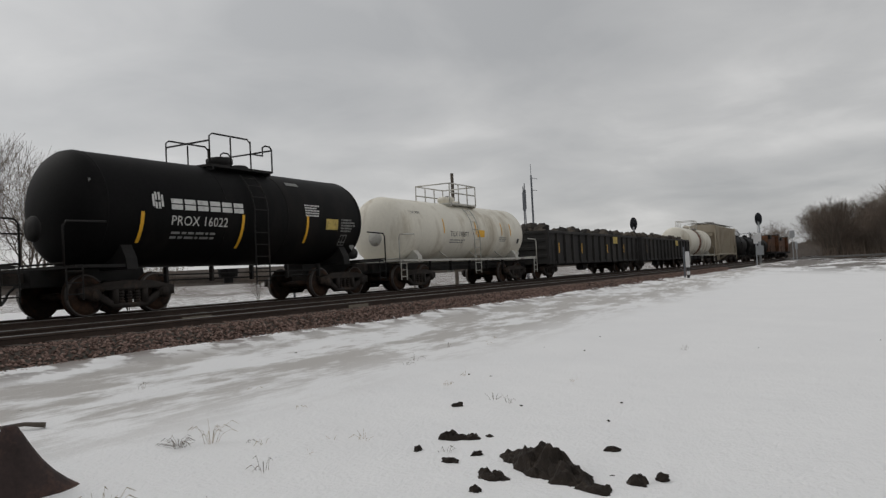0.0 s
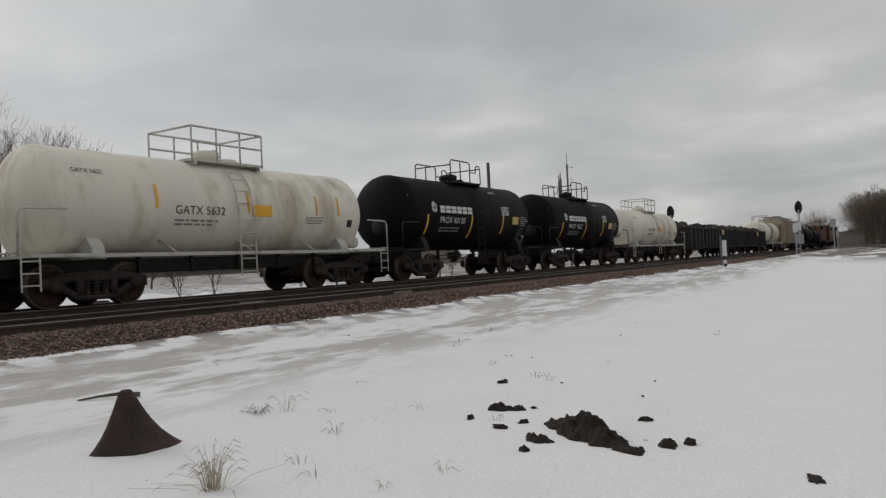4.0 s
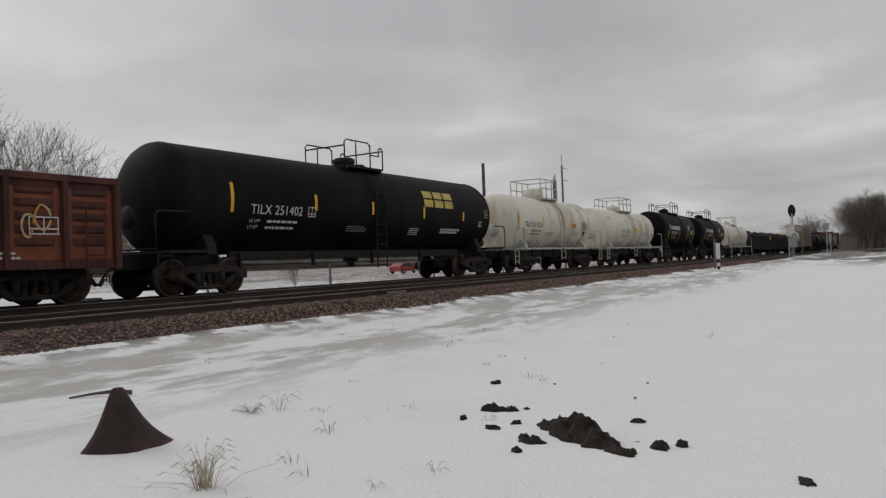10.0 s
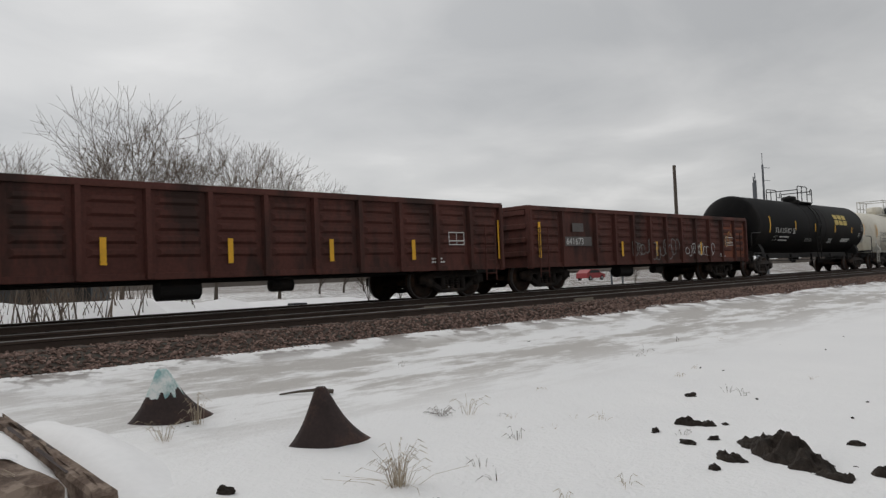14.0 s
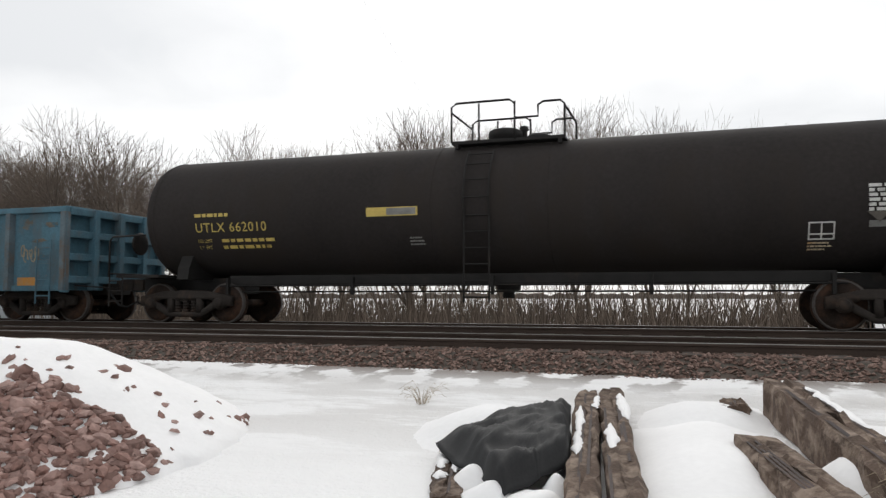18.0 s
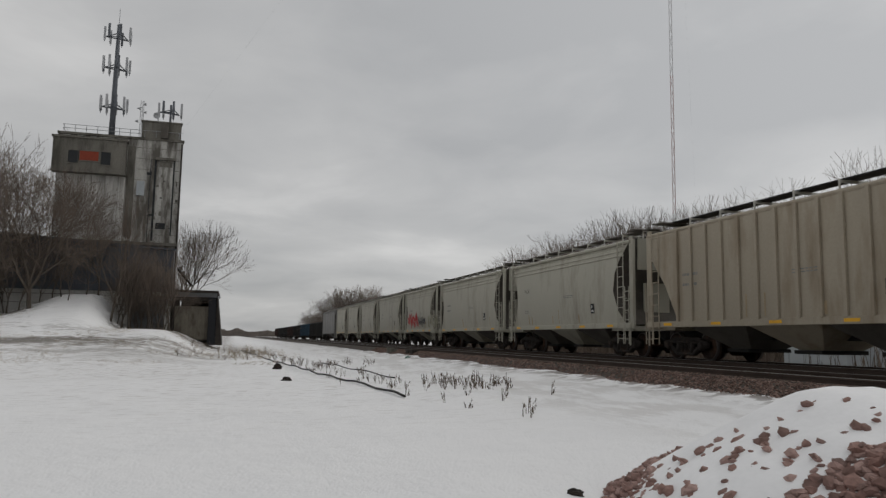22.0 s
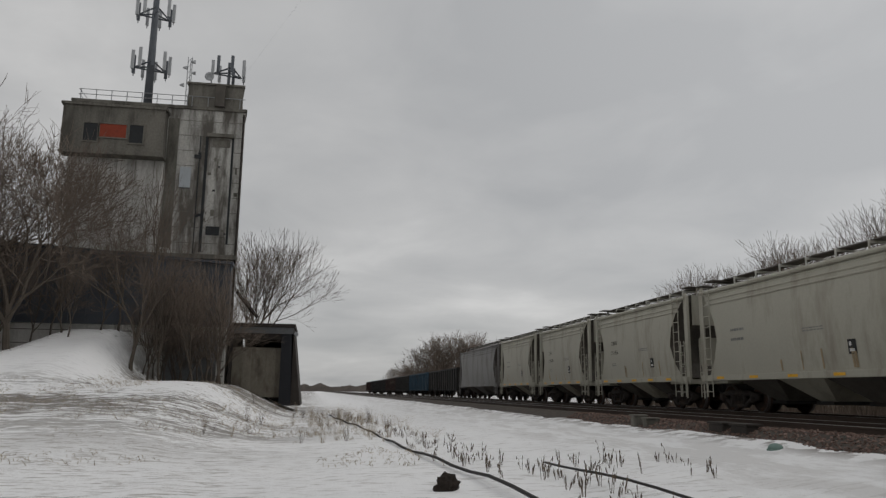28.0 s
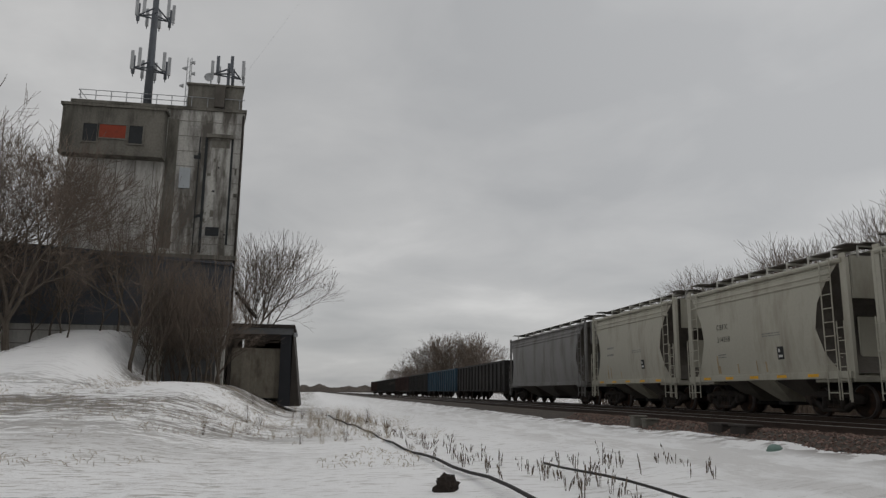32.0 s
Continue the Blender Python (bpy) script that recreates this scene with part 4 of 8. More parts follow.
def hopper(label, length, offset, paint, style, marks, top=4.02):
    """A covered hopper: bulging or ribbed sides, sloped ends, roof walk, bays, trucks."""
    car = start_car("covered_hopper", label, "covered hopper", length, offset, 1.9)
    a = length / 2 - 0.55
    low = 1.12
    # section from the near sill over the roof to the far sill
    if style == "curved":
        half = [(1.47, low), (1.53, 1.6), (1.56, 2.2), (1.56, 2.8), (1.53, 3.25), (1.47, 3.6), (1.36, 3.76), (1.15, 3.86), (0.75, 3.95), (0.42, 3.98)]
    else:
        half = [(1.5, low), (1.5, 2.2), (1.5, 3.2), (1.5, 3.72), (1.42, 3.80), (1.1, 3.88), (0.75, 3.95), (0.42, 3.98)]
    half = [(y, low + (z - low) * 1.085) for y, z in half]
    sec = [(-y, z) for y, z in half] + [(y, z) for y, z in reversed(half)]
    end_x = lambda z: a - 0.02 - (1.7 * float(step(3.6, 1.25, z)) if style != "curved" else 0.26 + 0.86 * max(0.0, math.sin(math.pi * min(1.0, (z - low + 0.1) / 2.75))) ** 0.9)
    nu, n = 16, len(sec)
    verts, faces = [], []
    for i in range(nu + 1):
        u = -1 + 2 * i / nu
        for y, z in sec:
            verts.append((u * end_x(z), y, z))
    for i in range(nu):
        for j in range(n - 1):
            faces.append((i * n + j, (i + 1) * n + j, (i + 1) * n + j + 1, i * n + j + 1))
    part("hopper_body", Shape().add(verts, faces), paint, car, smooth=25)
    for s in (-1, 1):
        i = 0 if s < 0 else nu
        end = [verts[i * n + j] for j in range(n)]
        m = n // 2
        sl = Shape()
        for j in range(m - 1):
            sl.add([(end[j][0] - s * 0.02, end[j][1] * 0.99, end[j][2]), (end[j + 1][0] - s * 0.02, end[j + 1][1] * 0.99, end[j + 1][2]), (end[n - 2 - j][0] - s * 0.02, end[n - 2 - j][1] * 0.99, end[n - 2 - j][2]), (end[n - 1 - j][0] - s * 0.02, end[n - 1 - j][1] * 0.99, end[n - 1 - j][2])], [(0, 1, 2, 3)])
        # round-sided cars: shade of the end cutout is put into the sheet's colour
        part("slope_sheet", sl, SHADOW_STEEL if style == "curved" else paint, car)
        # end frame: posts, cross pieces and ladders
        xe = s * (a + 0.05)
        for y in (-1.42, 1.42):
            part("corner_post", Shape().box(xe - 0.05, xe + 0.05, y - 0.05, y + 0.05, 0.95, 4.0, 0.01), paint, car)
        part("end_panel", Shape().box(min(xe, xe - s * 0.2), max(xe, xe - s * 0.2), -1.46, -1.41, 1.0, 4.12), paint, car)
        part("end_panel", Shape().box(min(xe, xe - s * 0.2), max(xe, xe - s * 0.2), 1.41, 1.46, 1.0, 4.12), paint, car)
        part("end_sheet", Shape().box(xe - 0.03 - s * 0.25, xe + 0.03 - s * 0.25, -1.1, 1.1, 3.0, 4.1), paint, car)
        part("end_sill", Shape().box(min(xe, xe - s * 1.5), max(xe, xe - s * 1.5), -1.44, 1.44, 0.90, 1.06), paint, car)
        part("end_wall", Shape().box(xe - s * 0.9 - 0.03, xe - s * 0.9 + 0.03, -0.5, 0.5, 1.0, 2.6), paint, car)
        ladder(car, "end_ladder", xe - s * 0.1 - 0.02, xe - s * 0.1 + 0.02, -1.5, 0.4, 1.1, paint, 2)
        ladder(car, "side_ladder", xe - s * 0.62 - 0.2, xe - s * 0.62 + 0.2, -1.58, 0.45, 4.0, paint, 10)
        ladder(car, "corner_ladder", xe - s * 0.05 - 0.03, xe - s * 0.05 + 0.4 if s < 0 else xe - 0.35, -1.56, 0.45, 2.4, paint, 6)
        part("grab_iron", Shape().tube([(xe - s * 0.3, -1.5, 1.5), (xe - s * 0.3, -1.6, 1.52), (xe - s * 0.3, -1.6, 1.98), (xe - s * 0.3, -1.5, 2.0)], 0.015, 5), paint, car)
    for sd in (-1, 1):
        y = sd * 1.5
        part("side_sill", Shape().box(-a - 0.05, a + 0.05, min(y - sd * 0.1, y + sd * 0.05), max(y - sd * 0.1, y + sd * 0.05), 0.98, 1.16, 0.01), paint, car)
        if style == "curved":
            for z, y1 in ((3.50, 1.545), (3.66, 1.515), (3.82, 1.475)):
                part("side_bead", Shape().tube([(-a + 0.45, sd * (y1 - 0.02), z), (a - 0.45, sd * (y1 - 0.02), z)], 0.035, 6), paint, car)
        else:
            k = 13
            for i in range(k):
                x = (-1 + 2 * i / (k - 1)) * (a - 1.75)
                part("side_post", Shape().box(x - 0.05, x + 0.05, min(y, y + sd * 0.075), max(y, y + sd * 0.075), 1.14, 3.92, 0.012), paint, car)
            for s in (-1, 1):
                part("end_gusset", Shape().prism([(s * (a - 1.75), 1.15), (s * (a - 1.72), 3.85), (s * (a - 0.1), 3.85)], "y", min(y, y + sd * 0.02), max(y, y + sd * 0.02)), paint, car)
    for k in (-1, 0, 1):
        x = k * (a - 1.75) * 0.62
        w = (a - 1.75) * 0.30
        bay = Shape()
        top4 = [(x - w, -1.42, 1.0), (x + w, -1.42, 1.0), (x + w, 1.42, 1.0), (x - w, 1.42, 1.0)]
        bot4 = [(x - w * 0.3, -0.55, 0.36), (x + w * 0.3, -0.55, 0.36), (x + w * 0.3, 0.55, 0.36), (x - w * 0.3, 0.55, 0.36)]
        bay.add(top4 + bot4, [(0, 1, 5, 4), (1, 2, 6, 5), (2, 3, 7, 6), (3, 0, 4, 7), (4, 5, 6, 7)])
        # outer bays get the dark tone that stands for shade under the car
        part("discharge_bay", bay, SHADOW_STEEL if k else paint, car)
        part("outlet_gate", Shape().box(x - w * 0.36, x + w * 0.36, -0.7, 0.7, 0.28, 0.38, 0.01), BLACK_STEEL, car)
    part("centre_sill", Shape().box(-length / 2 + 0.45, length / 2 - 0.45, -0.25, 0.25, 0.62, 0.92), BLACK_STEEL, car)
    # roof: hatch trough and running boards on brackets
    part("hatch_trough", Shape().box(-a + 0.4, a - 0.4, -0.3, 0.3, 4.20, 4.31, 0.02), paint, car)
    for y in (-0.62, 0.62):
        part("running_board", Shape().box(-a - 0.1, a + 0.1, y - 0.24, y + 0.24, 4.38, 4.41), BLACK_STEEL if style != "curved" else SHADOW_STEEL, car, "grated roof walk")
    for i in range(9):
        x = (-1 + 2 * i / 8) * (a - 0.1)
        part("walk_bracket", Shape().box(x - 0.018, x + 0.018, -0.95, 0.95, 4.31, 4.38).box(x - 0.02, x + 0.02, -0.95, -0.91, 4.05, 4.40).box(x - 0.02, x + 0.02, 0.91, 0.95, 4.05, 4.40), WHITE_STEEL, car)
    for s in (-1, 1):
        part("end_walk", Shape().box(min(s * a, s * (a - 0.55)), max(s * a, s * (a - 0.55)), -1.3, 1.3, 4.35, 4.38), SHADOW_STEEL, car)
    for sd in (-1, 1):
        part("roof_eave", Shape().tube([(-a + 0.05, sd * 1.46, 3.95), (a - 0.05, sd * 1.46, 3.95)], 0.07, 8), paint, car)
    surf = lambda z: float(np.interp(z, [p[1] for p in half], [-p[0] for p in half])) - 0.012
    marks(car, a, surf)
    return car


def locomotive(length, offset):
    car = start_car("diesel_locomotive", "dark and orange diesel locomotive far ahead on the train", "locomotive", length, offset, 3.0)
    a = length / 2 - 0.6
    part("underframe", Shape().box(-a, a, -1.5, 1.5, 1.05, 1.35, 0.03), BLACK_STEEL, car)
    part("long_hood", Shape().box(-a + 1.2, a - 5.4, -0.95, 0.95, 1.35, 4.1, 0.08), ORANGE, car)
    part("cab", Shape().box(a - 5.4, a - 3.0, -1.5, 1.5, 1.35, 4.35, 0.1), ORANGE, car)
    part("short_hood", Shape().box(a - 3.0, a - 0.7, -0.9, 0.9, 1.35, 3.0, 0.1), ORANGE, car)
    part("cab_roof", Shape().box(a - 5.5, a - 2.9, -1.52, 1.52, 4.35, 4.45, 0.03), BLACK_STEEL, car)
    part("side_window", Shape().box(a - 5.0, a - 3.5, -1.53, -1.5, 3.2, 3.9), WINDOW_DARK, car)
    part("radiator", Shape().box(-a + 1.4, -a + 4.4, -1.3, 1.3, 3.5, 4.2, 0.05), BLACK_STEEL, car)
    part("fuel_tank", Shape().box(-2.2, 2.2, -1.3, 1.3, 0.35, 1.05, 0.1), BLACK_STEEL, car)
    for s in (-1, 1):
        for y in (-1.4, 1.4):
            part("handrail", Shape().tube([(s * a, y, 1.35), (s * a, y, 2.3), (s * (a - 2.2), y, 2.3)], 0.025, 5), BLACK_STEEL, car)
    return car


# ---- the train, from its head to its tail; lengths over couplers ----
def strips(car, xs, surf, z0, z1, w=0.1):
    for x in xs:
        patch(car, "reflective_strip", x, x + w, z0, z1, surf, YELLOW, "yellow reflective strip")


def fist_badge(car, x, z, surf, material, k=1.0):
    """A plain upright oval badge beside the bars of a company name."""
    s = Shape()
    for u, h0, h1 in ((-0.14, 0.05, 0.36), (-0.05, 0.0, 0.42), (0.05, 0.0, 0.42), (0.14, 0.05, 0.36)):
        s.add([(x + (u - 0.033) * k, surf(z + h0 * k), z + h0 * k), (x + (u + 0.033) * k, surf(z + h0 * k), z + h0 * k), (x + (u + 0.033) * k, surf(z + h1 * k), z + h1 * k), (x + (u - 0.033) * k, surf(z + h1 * k), z + h1 * k)], [(0, 1, 2, 3)])
    part("badge", s, material, car)


def name_bars(car, x, z, w, h, surf, material, count=6, lean=0.0):
    """A company name as heavy plain blocks of its size and colour."""
    s, d = Shape(), w / count

    def quad(c0, c1, e0, e1):
        k = 3
        for i in range(k):
            a0, a1 = e0 + (e1 - e0) * i / k, e0 + (e1 - e0) * (i + 1) / k
            s.add([(c + lean * (e - z), surf(e), e) for c, e in ((c0, a0), (c1, a0), (c1, a1), (c0, a1))], [(0, 1, 2, 3)])

    for i in range(count):
        x0, x1 = x + i * d, x + i * d + d * 0.84
        quad(x0, x1, z, z + h * 0.46)
        quad(x0, x1, z + h * 0.56, z + h)
    part("company_name", s, material, car)


def marks_black_small(number):
    def marks(car, a, surf, cz, r):
        fist_badge(car, -3.1, cz - 0.02, surf, WHITE_MARK, 0.85)
        name_bars(car, -2.75, cz - 0.02, 2.25, 0.24, surf, WHITE_MARK)
        write(car, number, -2.75, cz - 0.36, 0.30, surf, WHITE_MARK, label="stencilled car number")
        bars(car, -2.7, cz - 0.55, 1.4, 2, surf, GREY_MARK, 0.05, 0.1, seed=1)
        for x, z0, z1 in ((-3.55, -0.75, -0.1), (-0.6, -0.85, -0.05), (1.85, -0.7, 0.02)):
            patch(car, "reflective_strip", x, x + 0.09, cz + z0, cz + z1, surf, YELLOW, "curved yellow reflective strip")
        patch(car, "placard", 2.7, 3.25, cz - 0.32, cz - 0.02, surf, GOLD_MARK, "yellowed warning placard")
        bars(car, 1.8, cz + 0.30, 0.6, 5, surf, WHITE_MARK, 0.04, 0.07, 3)
        bars(car, 3.4, cz - 0.05, 0.6, 5, surf, GREY_MARK, 0.05, 0.08, 4)
        outline_box(car, 3.45, 3.75, cz - 0.75, cz - 0.45, surf, GREY_MARK)
        write(car, number, -a + 0.25, cz + 0.45, 0.13, lambda z: surf(z) * 0.9, GREY_MARK)
        patch(car, "white_label", a * 0.30, a * 0.30 + 0.5, cz + 0.86, cz + 0.95, surf, GREY_MARK)
        s = Shape().add([(a * 0.86, surf(cz - 0.75), cz - 0.9), (a * 0.86 + 0.13, surf(cz - 0.75), cz - 0.77), (a * 0.86, surf(cz - 0.75), cz - 0.64), (a * 0.86 - 0.13, surf(cz - 0.75), cz - 0.77)], [(0, 1, 2, 3)])
        part("diamond_placard", s, GREY_MARK, car)
    return marks


def marks_white_small(number, brownish=False):
    def marks(car, a, surf, cz, r):
        write(car, number, -1.95, cz - 0.2, 0.27, surf, BLACK_MARK, label="stencilled car number")
        bars(car, -1.95, cz - 0.36, 1.3, 2, surf, GREY_MARK, seed=2)
        for x in (-2.45, 0.15, 2.6, 3.5):
            patch(car, "reflective_strip", x, x + 0.07, cz - 0.1, cz + 0.42, surf, YELLOW, "yellow reflective strip")
        patch(car, "placard", 0.3, 0.95, cz - 0.2, cz + 0.08, surf, YELLOW)
        patch(car, "white_label", a * 0.8, a * 0.8 + 0.2, cz - 0.4, cz - 0.2, surf, BLACK_MARK)
        bars(car, a * 0.45, cz - 0.2, 0.7, 3, surf, GREY_MARK, 0.035, 0.07, 5)
        write(car, number, -a * 0.86, cz + 0.55, 0.13, surf, BLACK_MARK)
    return marks


def marks_101216(car, a, surf, cz, r):
    write(car, "TILX 101216", -3.72, cz - 0.22, 0.32, surf, BLACK_MARK, label="black stencilled car number")
    write(car, "LD LMT", -3.74, cz - 0.42, 0.11, surf, GREY_MARK)
    write(car, "LT WT", -3.74, cz - 0.56, 0.11, surf, GREY_MARK)
    bars(car, -3.1, cz - 0.42, 1.1, 2, surf, GREY_MARK, 0.07, 0.14, 7)
    for x, z0, z1 in ((-4.3, -0.35, 0.42), (-1.86, -0.15, 0.25), (-0.75, -0.15, 0.22), (1.4, -0.15, 0.22), (3.85, -0.35, 0.3)):
        patch(car, "reflective_strip", x, x + 0.09, cz + z0, cz + z1, surf, YELLOW, "yellow reflective strip")
    patch(car, "placard", 1.58, 2.15, cz - 0.18, cz + 0.02, surf, YELLOW)
    bars(car, 1.62, cz - 0.06, 0.48, 2, lambda z: surf(z) - 0.003, BLACK_MARK, 0.045, 0.075, 8)
    bars(car, 2.95, cz + 0.06, 0.7, 5, surf, GREY_MARK, 0.055, 0.075, 9)
    bars(car, -1.5, cz - 0.45, 0.9, 3, surf, GREY_MARK, 0.025, 0.06, 10)
    bars(car, 1.9, cz - 0.4, 0.6, 3, surf, GREY_MARK, 0.025, 0.06, 11)
    patch(car, "hazard_label", 3.1, 3.38, cz - 0.52, cz - 0.32, surf, BLACK_MARK)
    # rust run below the platform
    patch(car, "rust_stain", 0.42, 0.62, cz - 0.1, cz + r * 0.93, surf, RUST_STAIN, "orange rust run", 10)
    patch(car, "rust_stain", 0.72, 0.79, cz - 0.5, cz + r * 0.93, surf, RUST_STAIN, "orange rust run", 10)


def marks_agp(car, a, surf, cz, r):
    write(car, "TILX 251402", -5.3, cz - 0.36, 0.33, surf, WHITE_MARK, label="white stencilled car number")
    write(car, "LD LMT", -5.3, cz - 0.56, 0.11, surf, WHITE_MARK)
    write(car, "LT WT", -5.3, cz - 0.71, 0.11, surf, WHITE_MARK)
    bars(car, -4.7, cz - 0.56, 1.1, 2, surf, WHITE_MARK, 0.06, 0.15, 12)
    outline_box(car, -3.25, -2.95, cz - 0.38, cz - 0.12, surf, WHITE_MARK)
    name_bars(car, 2.45, cz + 0.14, 1.95, 0.54, surf, GOLD_MARK, 3, 0.15)
    for x, z0, z1 in ((-5.95, -0.35, 0.35), (-3.0, -0.2, 0.22), (-0.45, -0.22, 0.15), (2.35, -0.25, 0.12), (4.95, -0.25, 0.05), (7.1, -0.3, 0.3)):
        patch(car, "reflective_strip", x, x + 0.1, cz + z0, cz + z1, surf, YELLOW, "yellow reflective strip")
    bars(car, -1.5, cz - 0.6, 0.9, 3, surf, GREY_MARK, 0.03, 0.06, 13)
    bars(car, 1.7, cz - 0.6, 0.6, 4, surf, WHITE_MARK, 0.03, 0.06, 14)
    bars(car, 3.6, cz - 0.62, 1.3, 2, surf, WHITE_MARK, 0.07, 0.09, 15)
    outline_box(car, a * 0.82, a * 0.82 + 0.22, cz - 0.45, cz - 0.25, surf, WHITE_MARK)
    bars(car, a * 0.87, cz + 0.15, 0.35, 4, surf, GREY_MARK, 0.05, 0.09, 16)


def marks_utlx(car, a, surf, cz, r):
    bars(car, -6.30, cz - 0.08, 0.9, 1, surf, GOLD_MARK, 0.07, 0.1, 17)
    write(car, "UTLX", -6.30, cz - 0.39, 0.27, surf, GOLD_MARK, space=1.1, label="gold stencilled owner's mark")
    write(car, "662010", -5.48, cz - 0.39, 0.27, surf, GOLD_MARK, space=1.1, label="gold stencilled car number")
    write(car, "LD LMT", -6.28, cz - 0.60, 0.1, surf, GOLD_MARK)
    write(car, "LT WT", -6.28, cz - 0.73, 0.1, surf, GOLD_MARK)
    bars(car, -5.70, cz - 0.60, 1.15, 2, surf, GOLD_MARK, 0.065, 0.13, 18)
    patch(car, "name_plate", -2.40, -1.35, cz - 0.19, cz - 0.02, surf, GOLD_MARK)
    patch(car, "name_plate", -1.98, -1.39, cz - 0.17, cz - 0.04, lambda z: surf(z) - 0.004, GREY_MARK)
    bars(car, 6.19, cz + 0.0, 1.05, 6, surf, WHITE_MARK, 0.05, 0.075, 19)
    outline_box(car, 5.33, 5.72, cz - 0.8, cz - 0.52, surf, WHITE_MARK)
    bars(car, 5.33, cz - 0.86, 0.35, 3, surf, RUST_STAIN, 0.025, 0.05, 20)
    patch(car, "white_label", 6.20, 6.48, cz - 0.62, cz - 0.52, surf, GREY_MARK)
    bars(car, -1.55, cz - 0.62, 0.3, 3, surf, GREY_MARK, 0.03, 0.06, 21)
    s = Shape().add([(a * 0.80, surf(cz - 0.5) - 0.03, cz - 0.55), (a * 0.80 + 0.2, surf(cz - 0.5) - 0.03, cz - 0.35), (a * 0.80, surf(cz - 0.5) - 0.03, cz - 0.15), (a * 0.80 - 0.2, surf(cz - 0.5) - 0.03, cz - 0.35)], [(0, 1, 2, 3)])
    part("diamond_placard_holder", s, SHADOW_STEEL, car)
    part("air_tank", Shape().lathe([(-0.6, 0.05), (-0.55, 0.22), (0.55, 0.22), (0.6, 0.05)], "x", 18, (a * 0.93, -1.0, cz - r + 0.18)), BLACK_STEEL, car, smooth=40)


def scribble(car, x, z, w, h, surf, material, seed, strokes=5, r=0.018, name="graffiti"):
    """Sprayed outlines: crooked closed shapes, drawn over one another."""
    rnd, s = random.Random(seed), Shape()
    for k in range(strokes * 2):
        cx, pts = x + w * (k + 0.5) / (strokes * 2) + rnd.uniform(-0.1, 0.1) * w / strokes, []
        wide, tall, n, ph = w / strokes * rnd.uniform(0.3, 0.62), h * rnd.uniform(0.3, 0.55), rnd.randint(5, 9), rnd.uniform(0, 6.3)
        cz = z + h / 2 + rnd.uniform(-0.15, 0.15) * h
        ring = [(cx + math.cos(ph + 2 * math.pi * i / n) * wide * rnd.uniform(0.45, 1.1), cz + math.sin(ph + 2 * math.pi * i / n) * tall * rnd.uniform(0.6, 1.1)) for i in range(n)]
        turns = n if rnd.random() < 0.6 else n - 2
        for i in range(turns):
            (x0, z0), (x1, z1), (x2, z2) = ring[i - 1], ring[i % n], ring[(i + 1) % n]
            for f in (0.0, 0.34, 0.67):
                u, v = (1 - f) * (x0 + x1) / 2 + f * (x1 + x2) / 2, (1 - f) * (z0 + z1) / 2 + f * (z1 + z2) / 2
                pull = 2 * f * (1 - f)
                pts.append((u * (1 - pull) + x1 * pull, v * (1 - pull) + z1 * pull))
        for p, q in zip(pts, pts[1:]):
            d = Vector((q[0] - p[0], q[1] - p[1]))
            if d.length < 1e-4:
                continue
            o = Vector((-d.y, d.x)).normalized() * r
            quad = [(p[0] - o.x, p[1] - o.y), (q[0] - o.x, q[1] - o.y), (q[0] + o.x, q[1] + o.y), (p[0] + o.x, p[1] + o.y)]
            s.add([(u, surf(v) - 0.004, v) for u, v in quad], [(0, 1, 2, 3)])
    return tagged(part(name, s, material, car, "sprayed graffiti"), kind="stuff")


